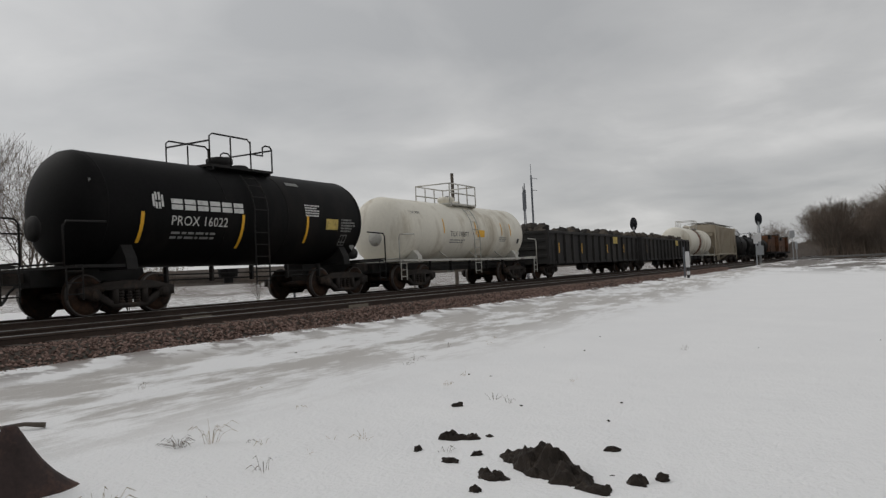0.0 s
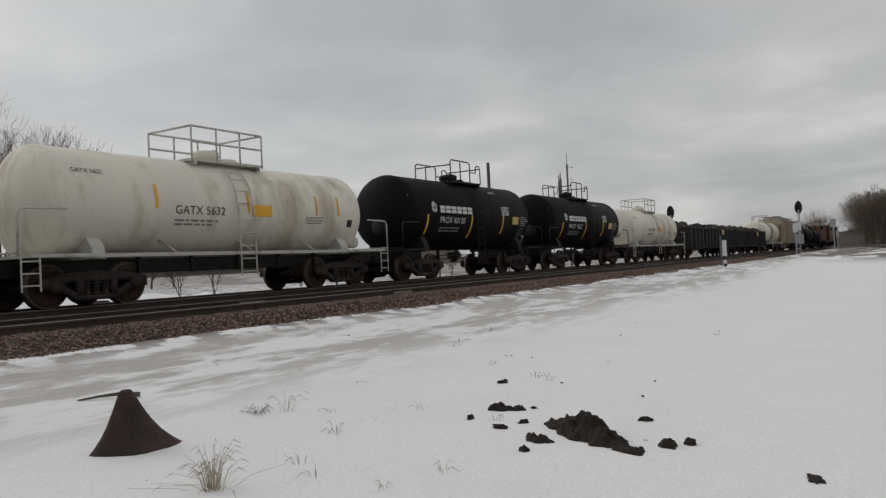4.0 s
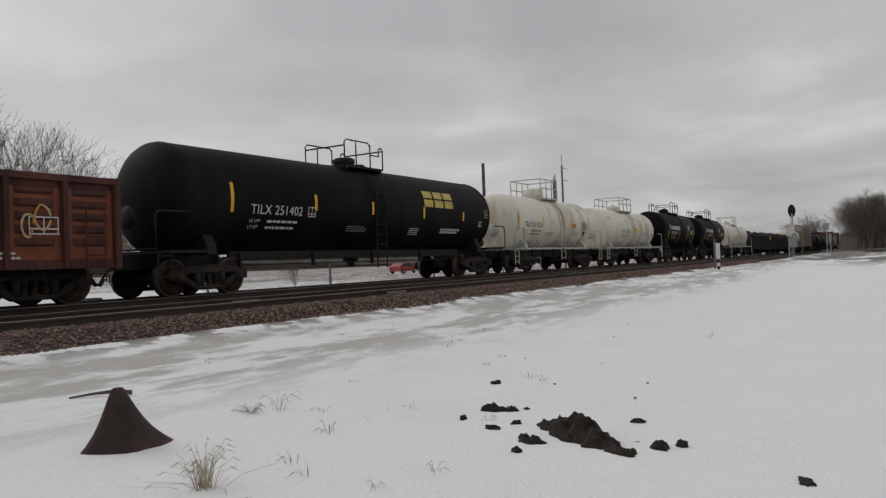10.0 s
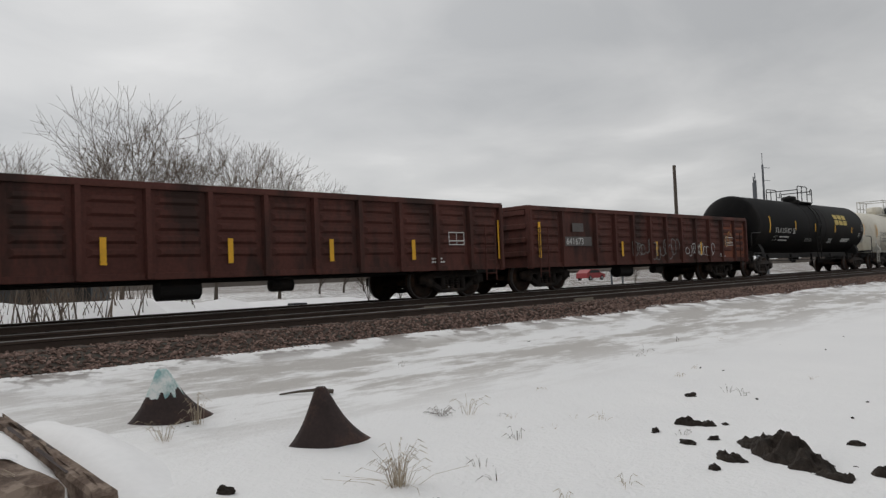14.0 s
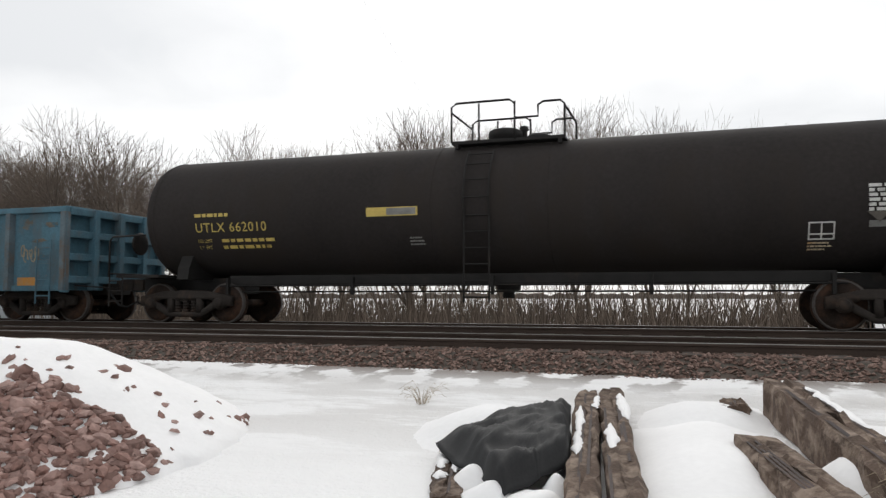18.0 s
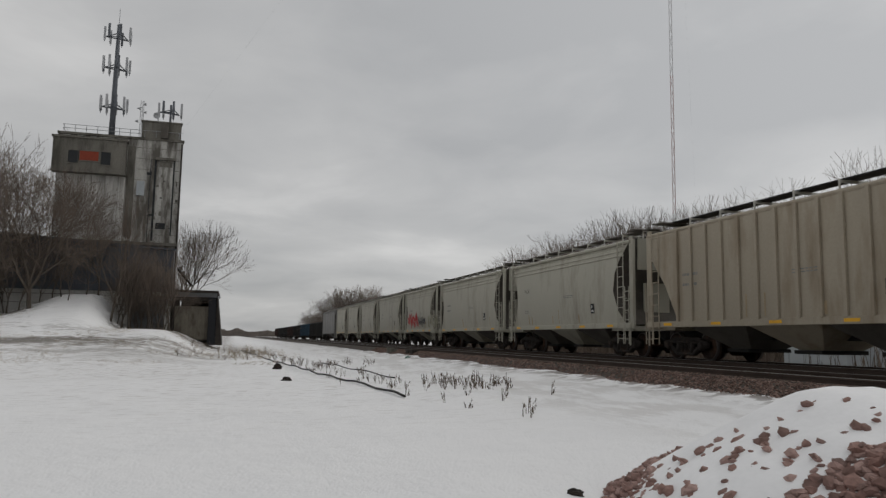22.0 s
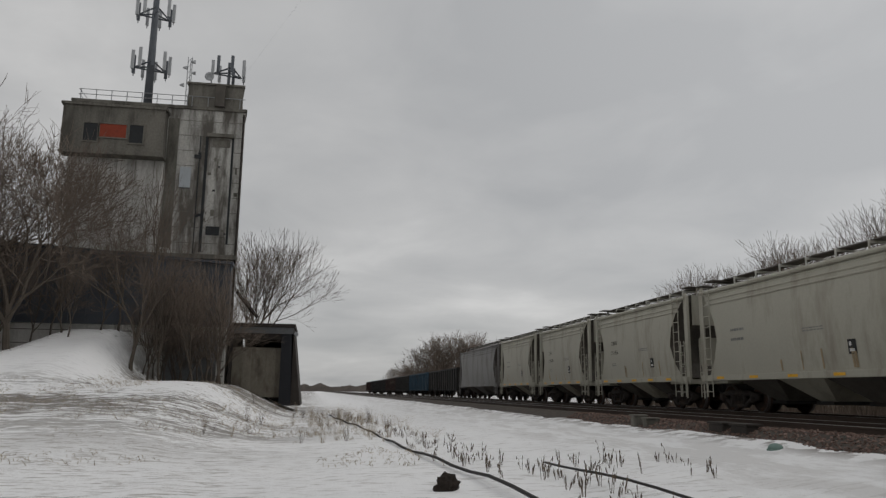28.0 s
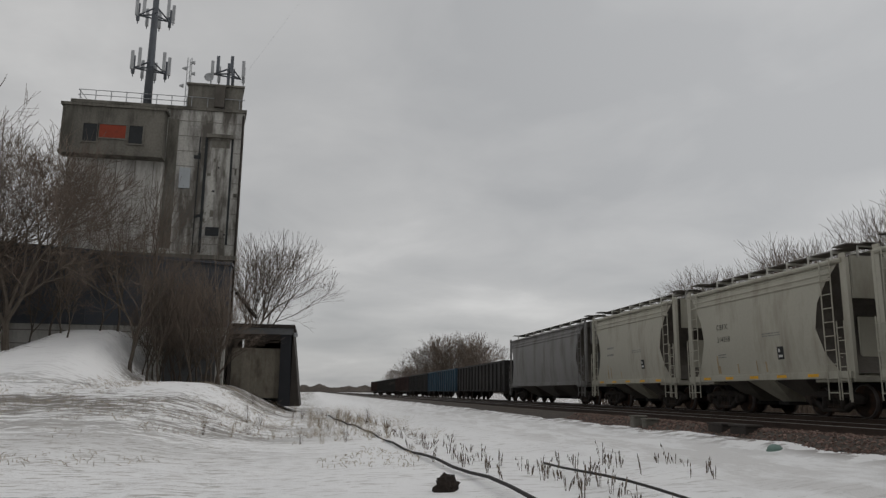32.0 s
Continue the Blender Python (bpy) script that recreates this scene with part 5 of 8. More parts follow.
def marks_red(number, initials, graffiti):
    def marks(car, a, surf, xs, w):
        s0 = lambda z: surf(z) - 0.052
        x = -4.6 if graffiti else -6.05
        if initials:
            write(car, initials, x + 0.3, 1.86, 0.36, surf, WHITE_MARK, label="white stencilled owner's initials")
            write(car, number, x, 1.5, 0.31, surf, WHITE_MARK, space=1.0, label="white stencilled car number")
            write(car, "LD LMT", x, 1.05, 0.1, surf, WHITE_MARK)
            write(car, "LT WT", x, 0.93, 0.1, surf, WHITE_MARK)
            bars(car, x + 0.5, 1.05, 0.7, 2, surf, WHITE_MARK, 0.06, 0.12, 22)
        else:
            patch(car, "faded_patch", x - 0.75, x + 0.6, 1.28, 1.55, s0, mat("faded_grey_patch", (0.13, 0.12, 0.115), 0.8))
            patch(car, "faded_patch", x - 0.35, x + 0.2, 1.70, 1.95, s0, mat("faded_grey_patch", (0.13, 0.12, 0.115), 0.8))
            write(car, number, x - 0.68, 1.32, 0.28, lambda z: s0(z) - 0.004, WHITE_MARK, label="white stencilled car number")
        for i in ((0, 3, 5, 7, 9, 11) if not graffiti else (0, 3, 5, 8, 11)):
            tall = i in (0, 11)
            xx = xs[i] + (0.35 if i < 11 else 1.05)
            patch(car, "reflective_strip", xx, xx + 0.11, 0.95, 1.95 if tall else 1.42, s0, YELLOW, "yellow reflective strip")
        outline_box(car, xs[10] + 0.4, xs[10] + 0.95, 1.3, 1.62, s0, WHITE_MARK)
        bars(car, xs[10] - 0.2, 0.95, 0.4, 2, s0, WHITE_MARK, 0.04, 0.08, 23)
        if graffiti:
            scribble(car, -1.7, 0.82, 3.1, 0.75, s0, GREY_MARK, 5, 6, 0.013)
            scribble(car, 1.9, 0.82, 2.2, 0.6, s0, WHITE_MARK, 9, 5, 0.012)
            scribble(car, xs[10] + 0.3, 1.25, 0.5, 0.7, s0, RUST_STAIN, 4, 1, 0.02)
            part("faded_patch", Shape().box(xs[10] + 0.1, xs[11] + 1.2, -w - 0.008, -w - 0.004, 0.85, 2.15), mat("faded_orange_patch", (0.19, 0.06, 0.032), 0.75, 0.3, 2, 20, 0.1), car)
    return marks


def marks_ctrn(car, a, surf, xs, w):
    x = -5.55
    write(car, "CTRN", x, 1.68, 0.30, surf, WHITE_MARK, space=1.15, label="white stencilled owner's mark")
    write(car, "50105", x + 0.03, 1.27, 0.28, surf, WHITE_MARK, space=1.1, label="white stencilled car number")
    write(car, "9", x + 1.12, 1.27, 0.28, surf, WHITE_MARK)
    write(car, "LD LMT 219200", x + 0.05, 0.98, 0.09, surf, WHITE_MARK)
    write(car, "LT WT 66800", x + 0.05, 0.83, 0.09, surf, WHITE_MARK)
    for xx, z0, z1 in ((-a + 0.3, 0.75, 1.60), (-4.17, 0.74, 1.15), (-1.55, 0.74, 1.15), (1.56, 0.74, 1.15), (4.09, 0.78, 1.18), (6.55, 0.75, 1.55)):
        patch(car, "reflective_strip", xx, xx + 0.11, z0, z1, lambda z: surf(z) - 0.004, YELLOW, "yellow reflective strip")
    scribble(car, -3.9, 0.9, 1.9, 0.95, surf, mat("faint_spray_paint", (0.12, 0.117, 0.11), 0.7), 31, 3, 0.03)
    scribble(car, 1.47, 0.85, 0.55, 0.75, surf, WHITE_MARK, 8, 2, 0.016)
    scribble(car, 2.41, 1.1, 0.52, 0.42, surf, WHITE_MARK, 3, 2, 0.016)
    outline_box(car, 5.01, 5.49, 1.15, 1.45, surf, WHITE_MARK)
    for k, xx in enumerate((xs[0] + 0.75, xs[1] + 0.7, xs[7] + 0.7, xs[11] - 0.9)):
        bars(car, xx, 0.9, 0.4, 2 if k < 2 else 1, surf, WHITE_MARK, 0.04, 0.08, 40 + k)


WORN_RIB = mat("worn_blue_grey_rib_paint", (0.10, 0.135, 0.155), 0.8, 0.35, 2, 24, 0.15, dirt=(0.12, 0.10, 0.085), dirt_at=0.55, dirt_scale=3)
RIVET = Shape().lathe([(-0.008, 0.02), (0.0, 0.016), (0.006, 0.004)], "y", 6).mesh("rivet", WORN_RIB)


def marks_blue(car, a, surf, xs, w):
    write(car, "CHTT", xs[1] + 0.15, 1.92, 0.36, surf, mat("worn_white_stencil", (0.36, 0.40, 0.43), 0.7, 0.4, 5, 30), label="worn white stencilled owner's mark")
    write(car, "360", xs[1] + 0.1, 1.45, 0.36, surf, WHITE_MARK, label="worn white stencilled number")
    write(car, "32", xs[1] + 1.05, 1.45, 0.36, surf, WHITE_MARK)
    bars(car, xs[1] + 0.15, 1.18, 1.0, 3, surf, GREY_MARK, 0.05, 0.1, 50)
    outline_box(car, 7.25, 7.68, 1.12, 1.45, surf, WHITE_MARK)
    for i in (0, 3, 6, 9, 12, 15, 17):
        x0 = xs[i] + 0.22
        part("reflective_patch", Shape().box(x0, x0 + 0.52, -w - 0.03, -w - 0.008, 0.74, 0.98), mat("rusty_orange_patch", (0.32, 0.22, 0.13), 0.8, 0.4, 4, 20, 0.1, dirt=(0.42, 0.2, 0.05), dirt_at=0.52, dirt_scale=3), car, "rusty orange patch")
    scribble(car, xs[17] + 0.3, 1.3, 0.45, 0.4, surf, mat("pale_scraped_paint", (0.24, 0.21, 0.15), 0.8, 0.4, 5, 30), 12, 3, 0.016, "scraped_mark")
    rnd = random.Random(3)
    scuffed = mat("scuffed_blue_paint", (0.115, 0.10, 0.08), 0.85, 0.45, 3, 26, 0.1, dirt=(0.05, 0.125, 0.17), dirt_at=0.5, dirt_scale=3.2, streak=0.6)
    for k in range(90):
        i = k // 5
        cx, cz = xs[i] + (xs[i + 1] - xs[i]) * rnd.uniform(0.22, 0.78), rnd.uniform(1.15, 2.2)
        rx, rz = (xs[i + 1] - xs[i]) * rnd.uniform(0.06, 0.22), rnd.uniform(0.05, 0.24)
        pts = [(cx, cz)]
        for k in range(22):
            t, q = 2 * math.pi * k / 22, rnd.uniform(0.62, 1.1)
            pts.append((cx + math.cos(t) * rx * q, cz + math.sin(t) * rz * q))
        part("scuffed_patch", Shape().add([(u, surf(v) + 0.003, v) for u, v in pts], [(0, k, k % 22 + 1) for k in range(1, 23)]), scuffed, car, "scuffed rusty patch of paint")
    for i in range(18):
        for k in range(int((xs[i + 1] - xs[i]) / 0.22)):
            x0 = xs[i] + 0.14 + k * 0.22
            part("rivet", RIVET, None, car, at=Matrix.Translation((x0, surf(1) + 0.004, 1.02)))


def marks_hopper(number, extra=None):
    def marks(car, a, surf):
        if number:
            write(car, number[0], -a + 2.0, 2.62, 0.24, surf, BLACK_MARK, space=1.2, label="black stencilled owner's mark")
            if number[1]:
                write(car, number[1], -a + 2.0, 2.22, 0.24, surf, BLACK_MARK, space=1.1, label="black stencilled car number")
            bars(car, -a + 2.0, 1.8, 0.5, 2, surf, GREY_MARK, 0.035, 0.08, 60)
        else:
            bars(car, -a + 2.0, 2.5, 0.8, 2, surf, GREY_MARK, 0.08, 0.3, 62)
        part("stencil_panel", Shape().add(on_side([(0, 0), (0.3, 0), (0.3, 0.36), (0, 0.36)], a - 2.9, 1.55, surf), [(0, 1, 2, 3)]), BLACK_MARK, car)
        part("stencil", Shape().add(on_side([(0.06, 0.06), (0.24, 0.06), (0.24, 0.13), (0.06, 0.13), (0.06, 0.2), (0.14, 0.2), (0.14, 0.3), (0.06, 0.3)], a - 2.9, 1.55, lambda z: surf(z) - 0.004), [(0, 1, 2, 3), (4, 5, 6, 7)]), WHITE_MARK, car)
        for k in range(5):
            x = -a + 1.0 + k * (2 * a - 2.6) / 4
            patch(car, "reflective_strip", x, x + 0.45, 1.03, 1.11, lambda z: -1.562, YELLOW, "yellow reflective strip", 1)
        rnd = random.Random(int(a * 100) + len(number or "") * 7)
        for k in range(5):
            x = rnd.uniform(-a + 1.8, a - 1.9)
            patch(car, "rust_stain", x, x + rnd.uniform(0.04, 0.09), 1.22, 1.22 + rnd.uniform(0.25, 0.6), surf, mat("faint_rust_run", (0.36, 0.28, 0.18), 0.8, 0.3, 3, 20), steps=3)
        bars(car, 0.5, 2.3, 0.9, 2, surf, GREY_MARK, 0.03, 0.07, 61)
        if extra:
            extra(car, a, surf)
    return marks


def spray_letters(car, x, z, w, h, n, surf, material, seed, label):
    """A row of jagged, leaning sprayed letters with filled strokes."""
    rnd, s = random.Random(seed), Shape()

    def stroke(p, q, r):
        k = 6
        d = Vector((q[0] - p[0], q[1] - p[1])).normalized()
        pts = []
        for i in range(k + 1):
            t = i / k
            u, v = p[0] + (q[0] - p[0]) * t, p[1] + (q[1] - p[1]) * t
            rr = r * (1.2 - 0.5 * t) * rnd.uniform(0.85, 1.15)
            pts.append(((u - d.y * rr, v + d.x * rr), (u + d.y * rr, v - d.x * rr)))
        for (a1, b1), (a2, b2) in zip(pts, pts[1:]):
            s.add([(m[0], surf(m[1]) - 0.012, m[1]) for m in (a1, b1, b2, a2)], [(0, 1, 2, 3)])

    for k in range(n):
        x0, wide = x + w * k / n, w / n
        for j in range(4):
            cx, cz = x0 + wide * (0.15 + 0.25 * j) + rnd.uniform(-0.1, 0.1) * wide, z + h * rnd.uniform(0.4, 0.62)
            a = math.radians(rnd.choice((80, 100, 62, 118, 35, 145)) + rnd.uniform(-8, 8))
            ln = h * rnd.uniform(0.3, 0.58) * (1 if abs(math.cos(a)) < 0.6 else 0.6)
            stroke((cx - math.cos(a) * ln, cz - math.sin(a) * ln), (cx + math.cos(a) * ln, cz + math.sin(a) * ln), wide * rnd.uniform(0.09, 0.17))
    return tagged(part("graffiti", s, material, car, label), kind="stuff")


def spray_red(car, a, surf):
    spray_letters(car, -a + 1.5, 1.25, 2.9, 1.15, 4, surf, RED_SPRAY, 5, "faded red sprayed letters")
    spray_letters(car, -a + 4.6, 1.35, 1.9, 0.75, 3, surf, mat("dark_grey_spray_paint", (0.10, 0.10, 0.10), 0.7), 8, "dark grey sprayed letters")
    spray_letters(car, -a + 7.4, 1.3, 2.4, 0.8, 2, surf, mat("dull_olive_spray_paint", (0.27, 0.26, 0.19), 0.7), 9, "dull olive sprayed letters")


def no_marks(*args):
    return None


def scrap_load(car, a, surf, xs, w):
    s, rnd = Shape(), random.Random(len(CARS))
    for i in range(160):
        x, y = rnd.uniform(-a + 0.2, a - 0.2), rnd.uniform(-1.3, 1.3)
        r = rnd.uniform(0.12, 0.35)
        z = 2.15 + 0.22 * math.cos(y) + 0.12 * math.sin(x * 1.3 + len(CARS))
        s.lathe([(-r, r * 0.3), (-r * 0.4, r), (r * 0.4, r * 0.9), (r, r * 0.2)], rnd.choice("xyz"), 5, (x, y, z))
    part("scrap_heap", s, SCRAP, car, "dark heaped scrap load")
    strips(car, [xs[i] + 0.4 for i in (1, 4, 8, 11)], surf, 1.2, 1.7)
    patch(car, "placard", xs[9] + 0.2, xs[9] + 1.1, 1.75, 2.15, lambda z: surf(z) - 0.1, GOLD_MARK)


def brown_band(car, a, surf, cz, r):
    part("brown_band", Shape().lathe([(-0.9, r + 0.012), (0.1, r + 0.012)], "x", 48, (0, 0, cz), closed=False), mat("brown_band_paint", (0.16, 0.07, 0.04), 0.7, 0.3), car, smooth=30)


def build_train():
    o = 0.0
    # ahead of the reference joint, counted forwards
    front = [("t", 11.7), ("w", 12.6), ("g", 17.4), ("g", 17.4), ("b", 14.0), ("h", 15.0), ("k", 13.5), ("k", 13.5), ("k", 13.5), ("l", 21.0), ("l", 21.0)]
    for kind, ln in front:
        if kind == "t":
            tank_car("short black tank car with white lettering and yellow strips", ln, 1.24, 2.22, o, BLACK_TANK, BLACK_STEEL, "black", marks_black_small("PROX 16022"))
        elif kind == "w":
            tank_car("short white tank car with black lettering and white railings", ln, 1.16, 2.06, o, WHITE_TANK, WHITE_STEEL, "white", marks_white_small("TILX 190877"))
        elif kind == "g":
            gondola("dark ribbed gondola car heaped with scrap", ln, 2.25, o, BLACK_GON, "plain", scrap_load, 14)
        elif kind == "b":
            tank_car("white tank car with a brown band round its middle", ln, 1.3, 2.25, o, WHITE_TANK, WHITE_STEEL, "white", brown_band)
        elif kind == "h":
            hopper("tan covered hopper with ribbed sides", ln, o, TAN_HOP, "ribbed", no_marks)
        elif kind == "k":
            tank_car("plain black tank car near the head of the train", ln, 1.25, 2.2, o, BLACK_TANK, BLACK_STEEL, "black", no_marks)
        else:
            locomotive(ln, o)
        o -= ln
    o = 0.0
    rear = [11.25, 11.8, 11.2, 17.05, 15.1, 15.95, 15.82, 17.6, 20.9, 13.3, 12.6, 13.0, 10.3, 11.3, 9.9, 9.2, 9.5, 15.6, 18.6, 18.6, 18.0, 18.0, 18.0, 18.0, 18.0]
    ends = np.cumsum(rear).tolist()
    tank_car("short black tank car with white lettering and yellow strips", rear[0], 1.26, 2.24, ends[0], BLACK_TANK, BLACK_STEEL, "black", marks_black_small("PROX 60120"))
    tank_car("short white tank car with black lettering and white railings", rear[1], 1.16, 2.06, ends[1], WHITE_TANK, WHITE_STEEL, "white", marks_white_small("GATX 5632"))
    tank_car("white tank car with rust runs below a tall railed platform", rear[2], 1.22, 2.14, ends[2], WHITE_TANK, WHITE_STEEL, "white_long", marks_101216)
    tank_car("long black tank car with a gold company name", rear[3], 1.31, 2.25, ends[3], BLACK_TANK, BLACK_STEEL, "black_long", marks_agp)
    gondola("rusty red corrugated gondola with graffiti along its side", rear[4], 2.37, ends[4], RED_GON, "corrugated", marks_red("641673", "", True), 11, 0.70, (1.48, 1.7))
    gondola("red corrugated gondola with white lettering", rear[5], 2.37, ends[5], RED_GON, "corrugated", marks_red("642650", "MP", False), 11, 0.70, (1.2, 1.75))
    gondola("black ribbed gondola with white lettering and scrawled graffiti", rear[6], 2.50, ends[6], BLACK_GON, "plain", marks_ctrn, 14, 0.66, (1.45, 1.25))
    tank_car("long black tank car with gold lettering and a railed platform", rear[7], 1.30, 2.28, ends[7], DUSTY_HAZED_TANK, BLACK_STEEL, "black_long", marks_utlx, 0.88, 0.1)
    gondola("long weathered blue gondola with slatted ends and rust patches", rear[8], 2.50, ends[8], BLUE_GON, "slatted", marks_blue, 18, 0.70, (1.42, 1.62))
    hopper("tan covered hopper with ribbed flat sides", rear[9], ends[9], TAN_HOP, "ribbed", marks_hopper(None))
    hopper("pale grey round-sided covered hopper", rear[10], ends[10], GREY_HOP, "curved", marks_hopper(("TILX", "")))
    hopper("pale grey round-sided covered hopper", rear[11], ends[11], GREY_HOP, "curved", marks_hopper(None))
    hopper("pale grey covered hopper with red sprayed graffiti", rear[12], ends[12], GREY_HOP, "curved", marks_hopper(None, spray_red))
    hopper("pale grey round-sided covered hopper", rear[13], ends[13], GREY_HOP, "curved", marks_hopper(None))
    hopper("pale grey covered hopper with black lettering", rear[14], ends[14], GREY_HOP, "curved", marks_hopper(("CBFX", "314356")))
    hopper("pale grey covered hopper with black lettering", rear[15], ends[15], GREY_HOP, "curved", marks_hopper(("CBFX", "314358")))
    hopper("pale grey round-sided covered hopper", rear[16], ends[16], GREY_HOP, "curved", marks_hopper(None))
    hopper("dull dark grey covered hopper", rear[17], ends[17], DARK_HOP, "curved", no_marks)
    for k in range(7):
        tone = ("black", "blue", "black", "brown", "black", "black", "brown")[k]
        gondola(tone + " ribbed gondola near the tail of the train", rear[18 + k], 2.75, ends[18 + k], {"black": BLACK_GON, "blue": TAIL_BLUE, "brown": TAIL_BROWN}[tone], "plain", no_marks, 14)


build_train()


# ---- the grain elevator and its shed ----
def build_elevator():
    X = -66.0
    lift = pose(0, -0.13, 0.2)
    el = thing("grain_elevator", "tall stained concrete grain elevator with an overhanging bay", "grain elevator", at=lift)
    body = Shape().prism([(X, -14.05), (X, -4.55), (X - 11, -6.2), (X - 11, -14.05)], "z", 0.6, 17.25)
    part("main_wall", body, CONCRETE, el, "streaked pale concrete shaft")
    part("whitewashed_wall", Shape().box(X, X + 0.12, -14.0, -8.9, 4.0, 14.05), CONCRETE_PALE, el, "pale whitewashed wall below the bay")
    part("cornice", Shape().prism([(X + 0.12, -14.15), (X + 0.12, -4.45), (X - 11.1, -6.1), (X - 11.1, -14.15)], "z", 17.2, 17.38), CONCRETE_DARK, el)
    # overhanging bay with three windows
    bx = X + 0.9
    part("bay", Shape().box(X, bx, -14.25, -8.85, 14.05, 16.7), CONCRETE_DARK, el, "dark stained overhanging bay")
    part("bay_roof", Shape().box(X, bx + 0.1, -14.35, -8.75, 16.7, 16.86), CONCRETE_DARK, el)
    part("bay_sill", Shape().box(X, bx + 0.06, -14.3, -8.8, 13.95, 14.06), CONCRETE_DARK, el)
    for y0, y1, z0, z1, m, lab in ((-13.08, -12.35, 14.66, 15.68, WINDOW_DARK, "dark broken window"), (-12.24, -10.84, 14.92, 15.68, RED_BOARD, "red boarded window"), (-10.66, -9.94, 14.66, 15.70, WINDOW_DARK, "dark broken window")):
        w = part("window", Shape().box(bx - 0.02, bx + 0.03, y0, y1, z0, z1), m, el, lab)
        part("frame", Shape().box(bx, bx + 0.06, y0 - 0.08, y0, z0 - 0.08, z1 + 0.08).box(bx, bx + 0.06, y1, y1 + 0.08, z0 - 0.08, z1 + 0.08).box(bx, bx + 0.06, y0, y1, z1, z1 + 0.08).box(bx, bx + 0.06, y0, y1, z0 - 0.08, z0), CONCRETE_DARK, w)
    # recessed slot, its lintel, small openings and pilasters
    part("slot", Shape().box(X, X + 0.03, -6.55, -5.2, 9.7, 15.6), CONCRETE, el, "shallow stained shaft panel")
    part("lintel", Shape().box(X, X + 0.3, -6.6, -5.1, 15.55, 15.75), CONCRETE_DARK, el)
    # shade below the lintel, put in as a thin dark panel
    part("lintel_shade", Shape().box(X + 0.03, X + 0.06, -6.3, -5.3, 15.0, 15.5), CONCRETE_DARK, el, "painted shade under the lintel")
    for y0, y1, z0 in ((-6.68, -6.52, 8.8), (-5.22, -5.1, 9.3), (-7.0, -6.95, 8.6)):
        part("groove", Shape().box(X, X + 0.045, y0, y1, z0, 15.6), WINDOW_DARK, el, "dark vertical joint")
    part("slot_opening", Shape().box(X + 0.02, X + 0.06, -6.35, -5.6, 9.8, 10.3), WINDOW_DARK, el)
    rnd = random.Random(14)
    for k in range(26):
        y, z = rnd.uniform(-7.3, -4.9), rnd.uniform(9.2, 16.4)
        part("spall", Shape().box(X, X + 0.035, y, y + rnd.uniform(0.05, 0.22), z, z + rnd.uniform(0.08, 0.4)), CONCRETE_DARK if k % 3 else WINDOW_DARK, el, "dark spalled patch")
    for k in range(9):
        z = 9.3 + k * 0.9
        part("lift_joint", Shape().box(X, X + 0.012, -8.8, -4.6, z, z + 0.03), CONCRETE_DARK, el, "joint between concrete lifts")
    for k in range(5):
        y = -13.4 + k * 1.0
        part("form_joint", Shape().box(X + 0.12, X + 0.132, y, y + 0.03, 8.4, 13.9), CONCRETE_DARK, el, "joint in the whitewashed wall")
    # dark strip: stain, with the bay's shade put into the same colour
    part("bay_shade_stain", Shape().box(X, X + 0.02, -8.8, -8.2, 9.0, 16.6), CONCRETE_DARK, el, "dark run of stain and painted shade beside the bay")
    part("white_hatch", Shape().box(X, X + 0.08, -7.98, -7.38, 12.5, 13.7), PALE_SHEET, el, "white boarded opening")
    part("ledge", Shape().box(X, X + 0.3, -14.0, -4.5, 8.4, 8.65), CONCRETE_DARK, el)
    part("corner_pipe", Shape().tube([(X + 0.15, -4.62, 0.8), (X + 0.15, -4.62, 17.0)], 0.06, 8), DARK_TIMBER, el)
    # pent house
    part("penthouse", Shape().prism([(X + 0.02, -7.85), (X + 0.02, -4.75), (X - 5, -5.6), (X - 5, -7.85)], "z", 17.38, 18.75), CONCRETE_DARK, el, "brown concrete penthouse")
    part("penthouse_roof", Shape().prism([(X + 0.12, -7.95), (X + 0.12, -4.65), (X - 5.1, -5.5), (X - 5.1, -7.95)], "z", 18.75, 18.86), CONCRETE_DARK, el)
    part("pipe_box", Shape().box(X, X + 0.35, -6.3, -5.75, 17.4, 18.7), SHADOW_STEEL, el)
    # roof railing
    for k in range(8):
        y = -13.7 + k * 0.83
        part("rail_post", Shape().tube([(X + 0.02, y, 17.38), (X + 0.02, y, 18.0)], 0.025, 5), GALV, el)
    for z in (17.7, 18.0):
        part("roof_rail", Shape().tube([(X - 6, -13.8, z), (X + 0.02, -13.8, z), (X + 0.02, -7.9, z)], 0.022, 5), GALV, el)
    for k in range(4):
        y = -7.6 + k * 0.9
        part("rail_post", Shape().tube([(X + 0.1, y, 17.38), (X + 0.1, y, 18.0)], 0.022, 5), GALV, el)
    part("roof_rail", Shape().tube([(X + 0.1, -7.8, 17.98), (X + 0.1, -4.6, 17.98)], 0.022, 5), GALV, el)
    # grain chute strut
    part("strut", Shape().tube([(X + 0.2, -4.4, 6.6), (X + 0.2, -3.2, 5.2)], 0.10, 6), DARK_TIMBER, el)

    shed = thing("metal_shed", "long dark blue sheet-metal shed against the elevator", "shed")
    roof = [(-34.0, 9.9), (-4.8, 8.15), (-4.8, 4.75), (-34.0, 4.75)]
    part("front_wall", Shape().prism([(y, z) for y, z in roof], "x", X + 0.35, X + 1.2), SHED_BLUE, shed, "dark blue metal wall")
    for k in range(34):
        y = -33.6 + k * 0.86
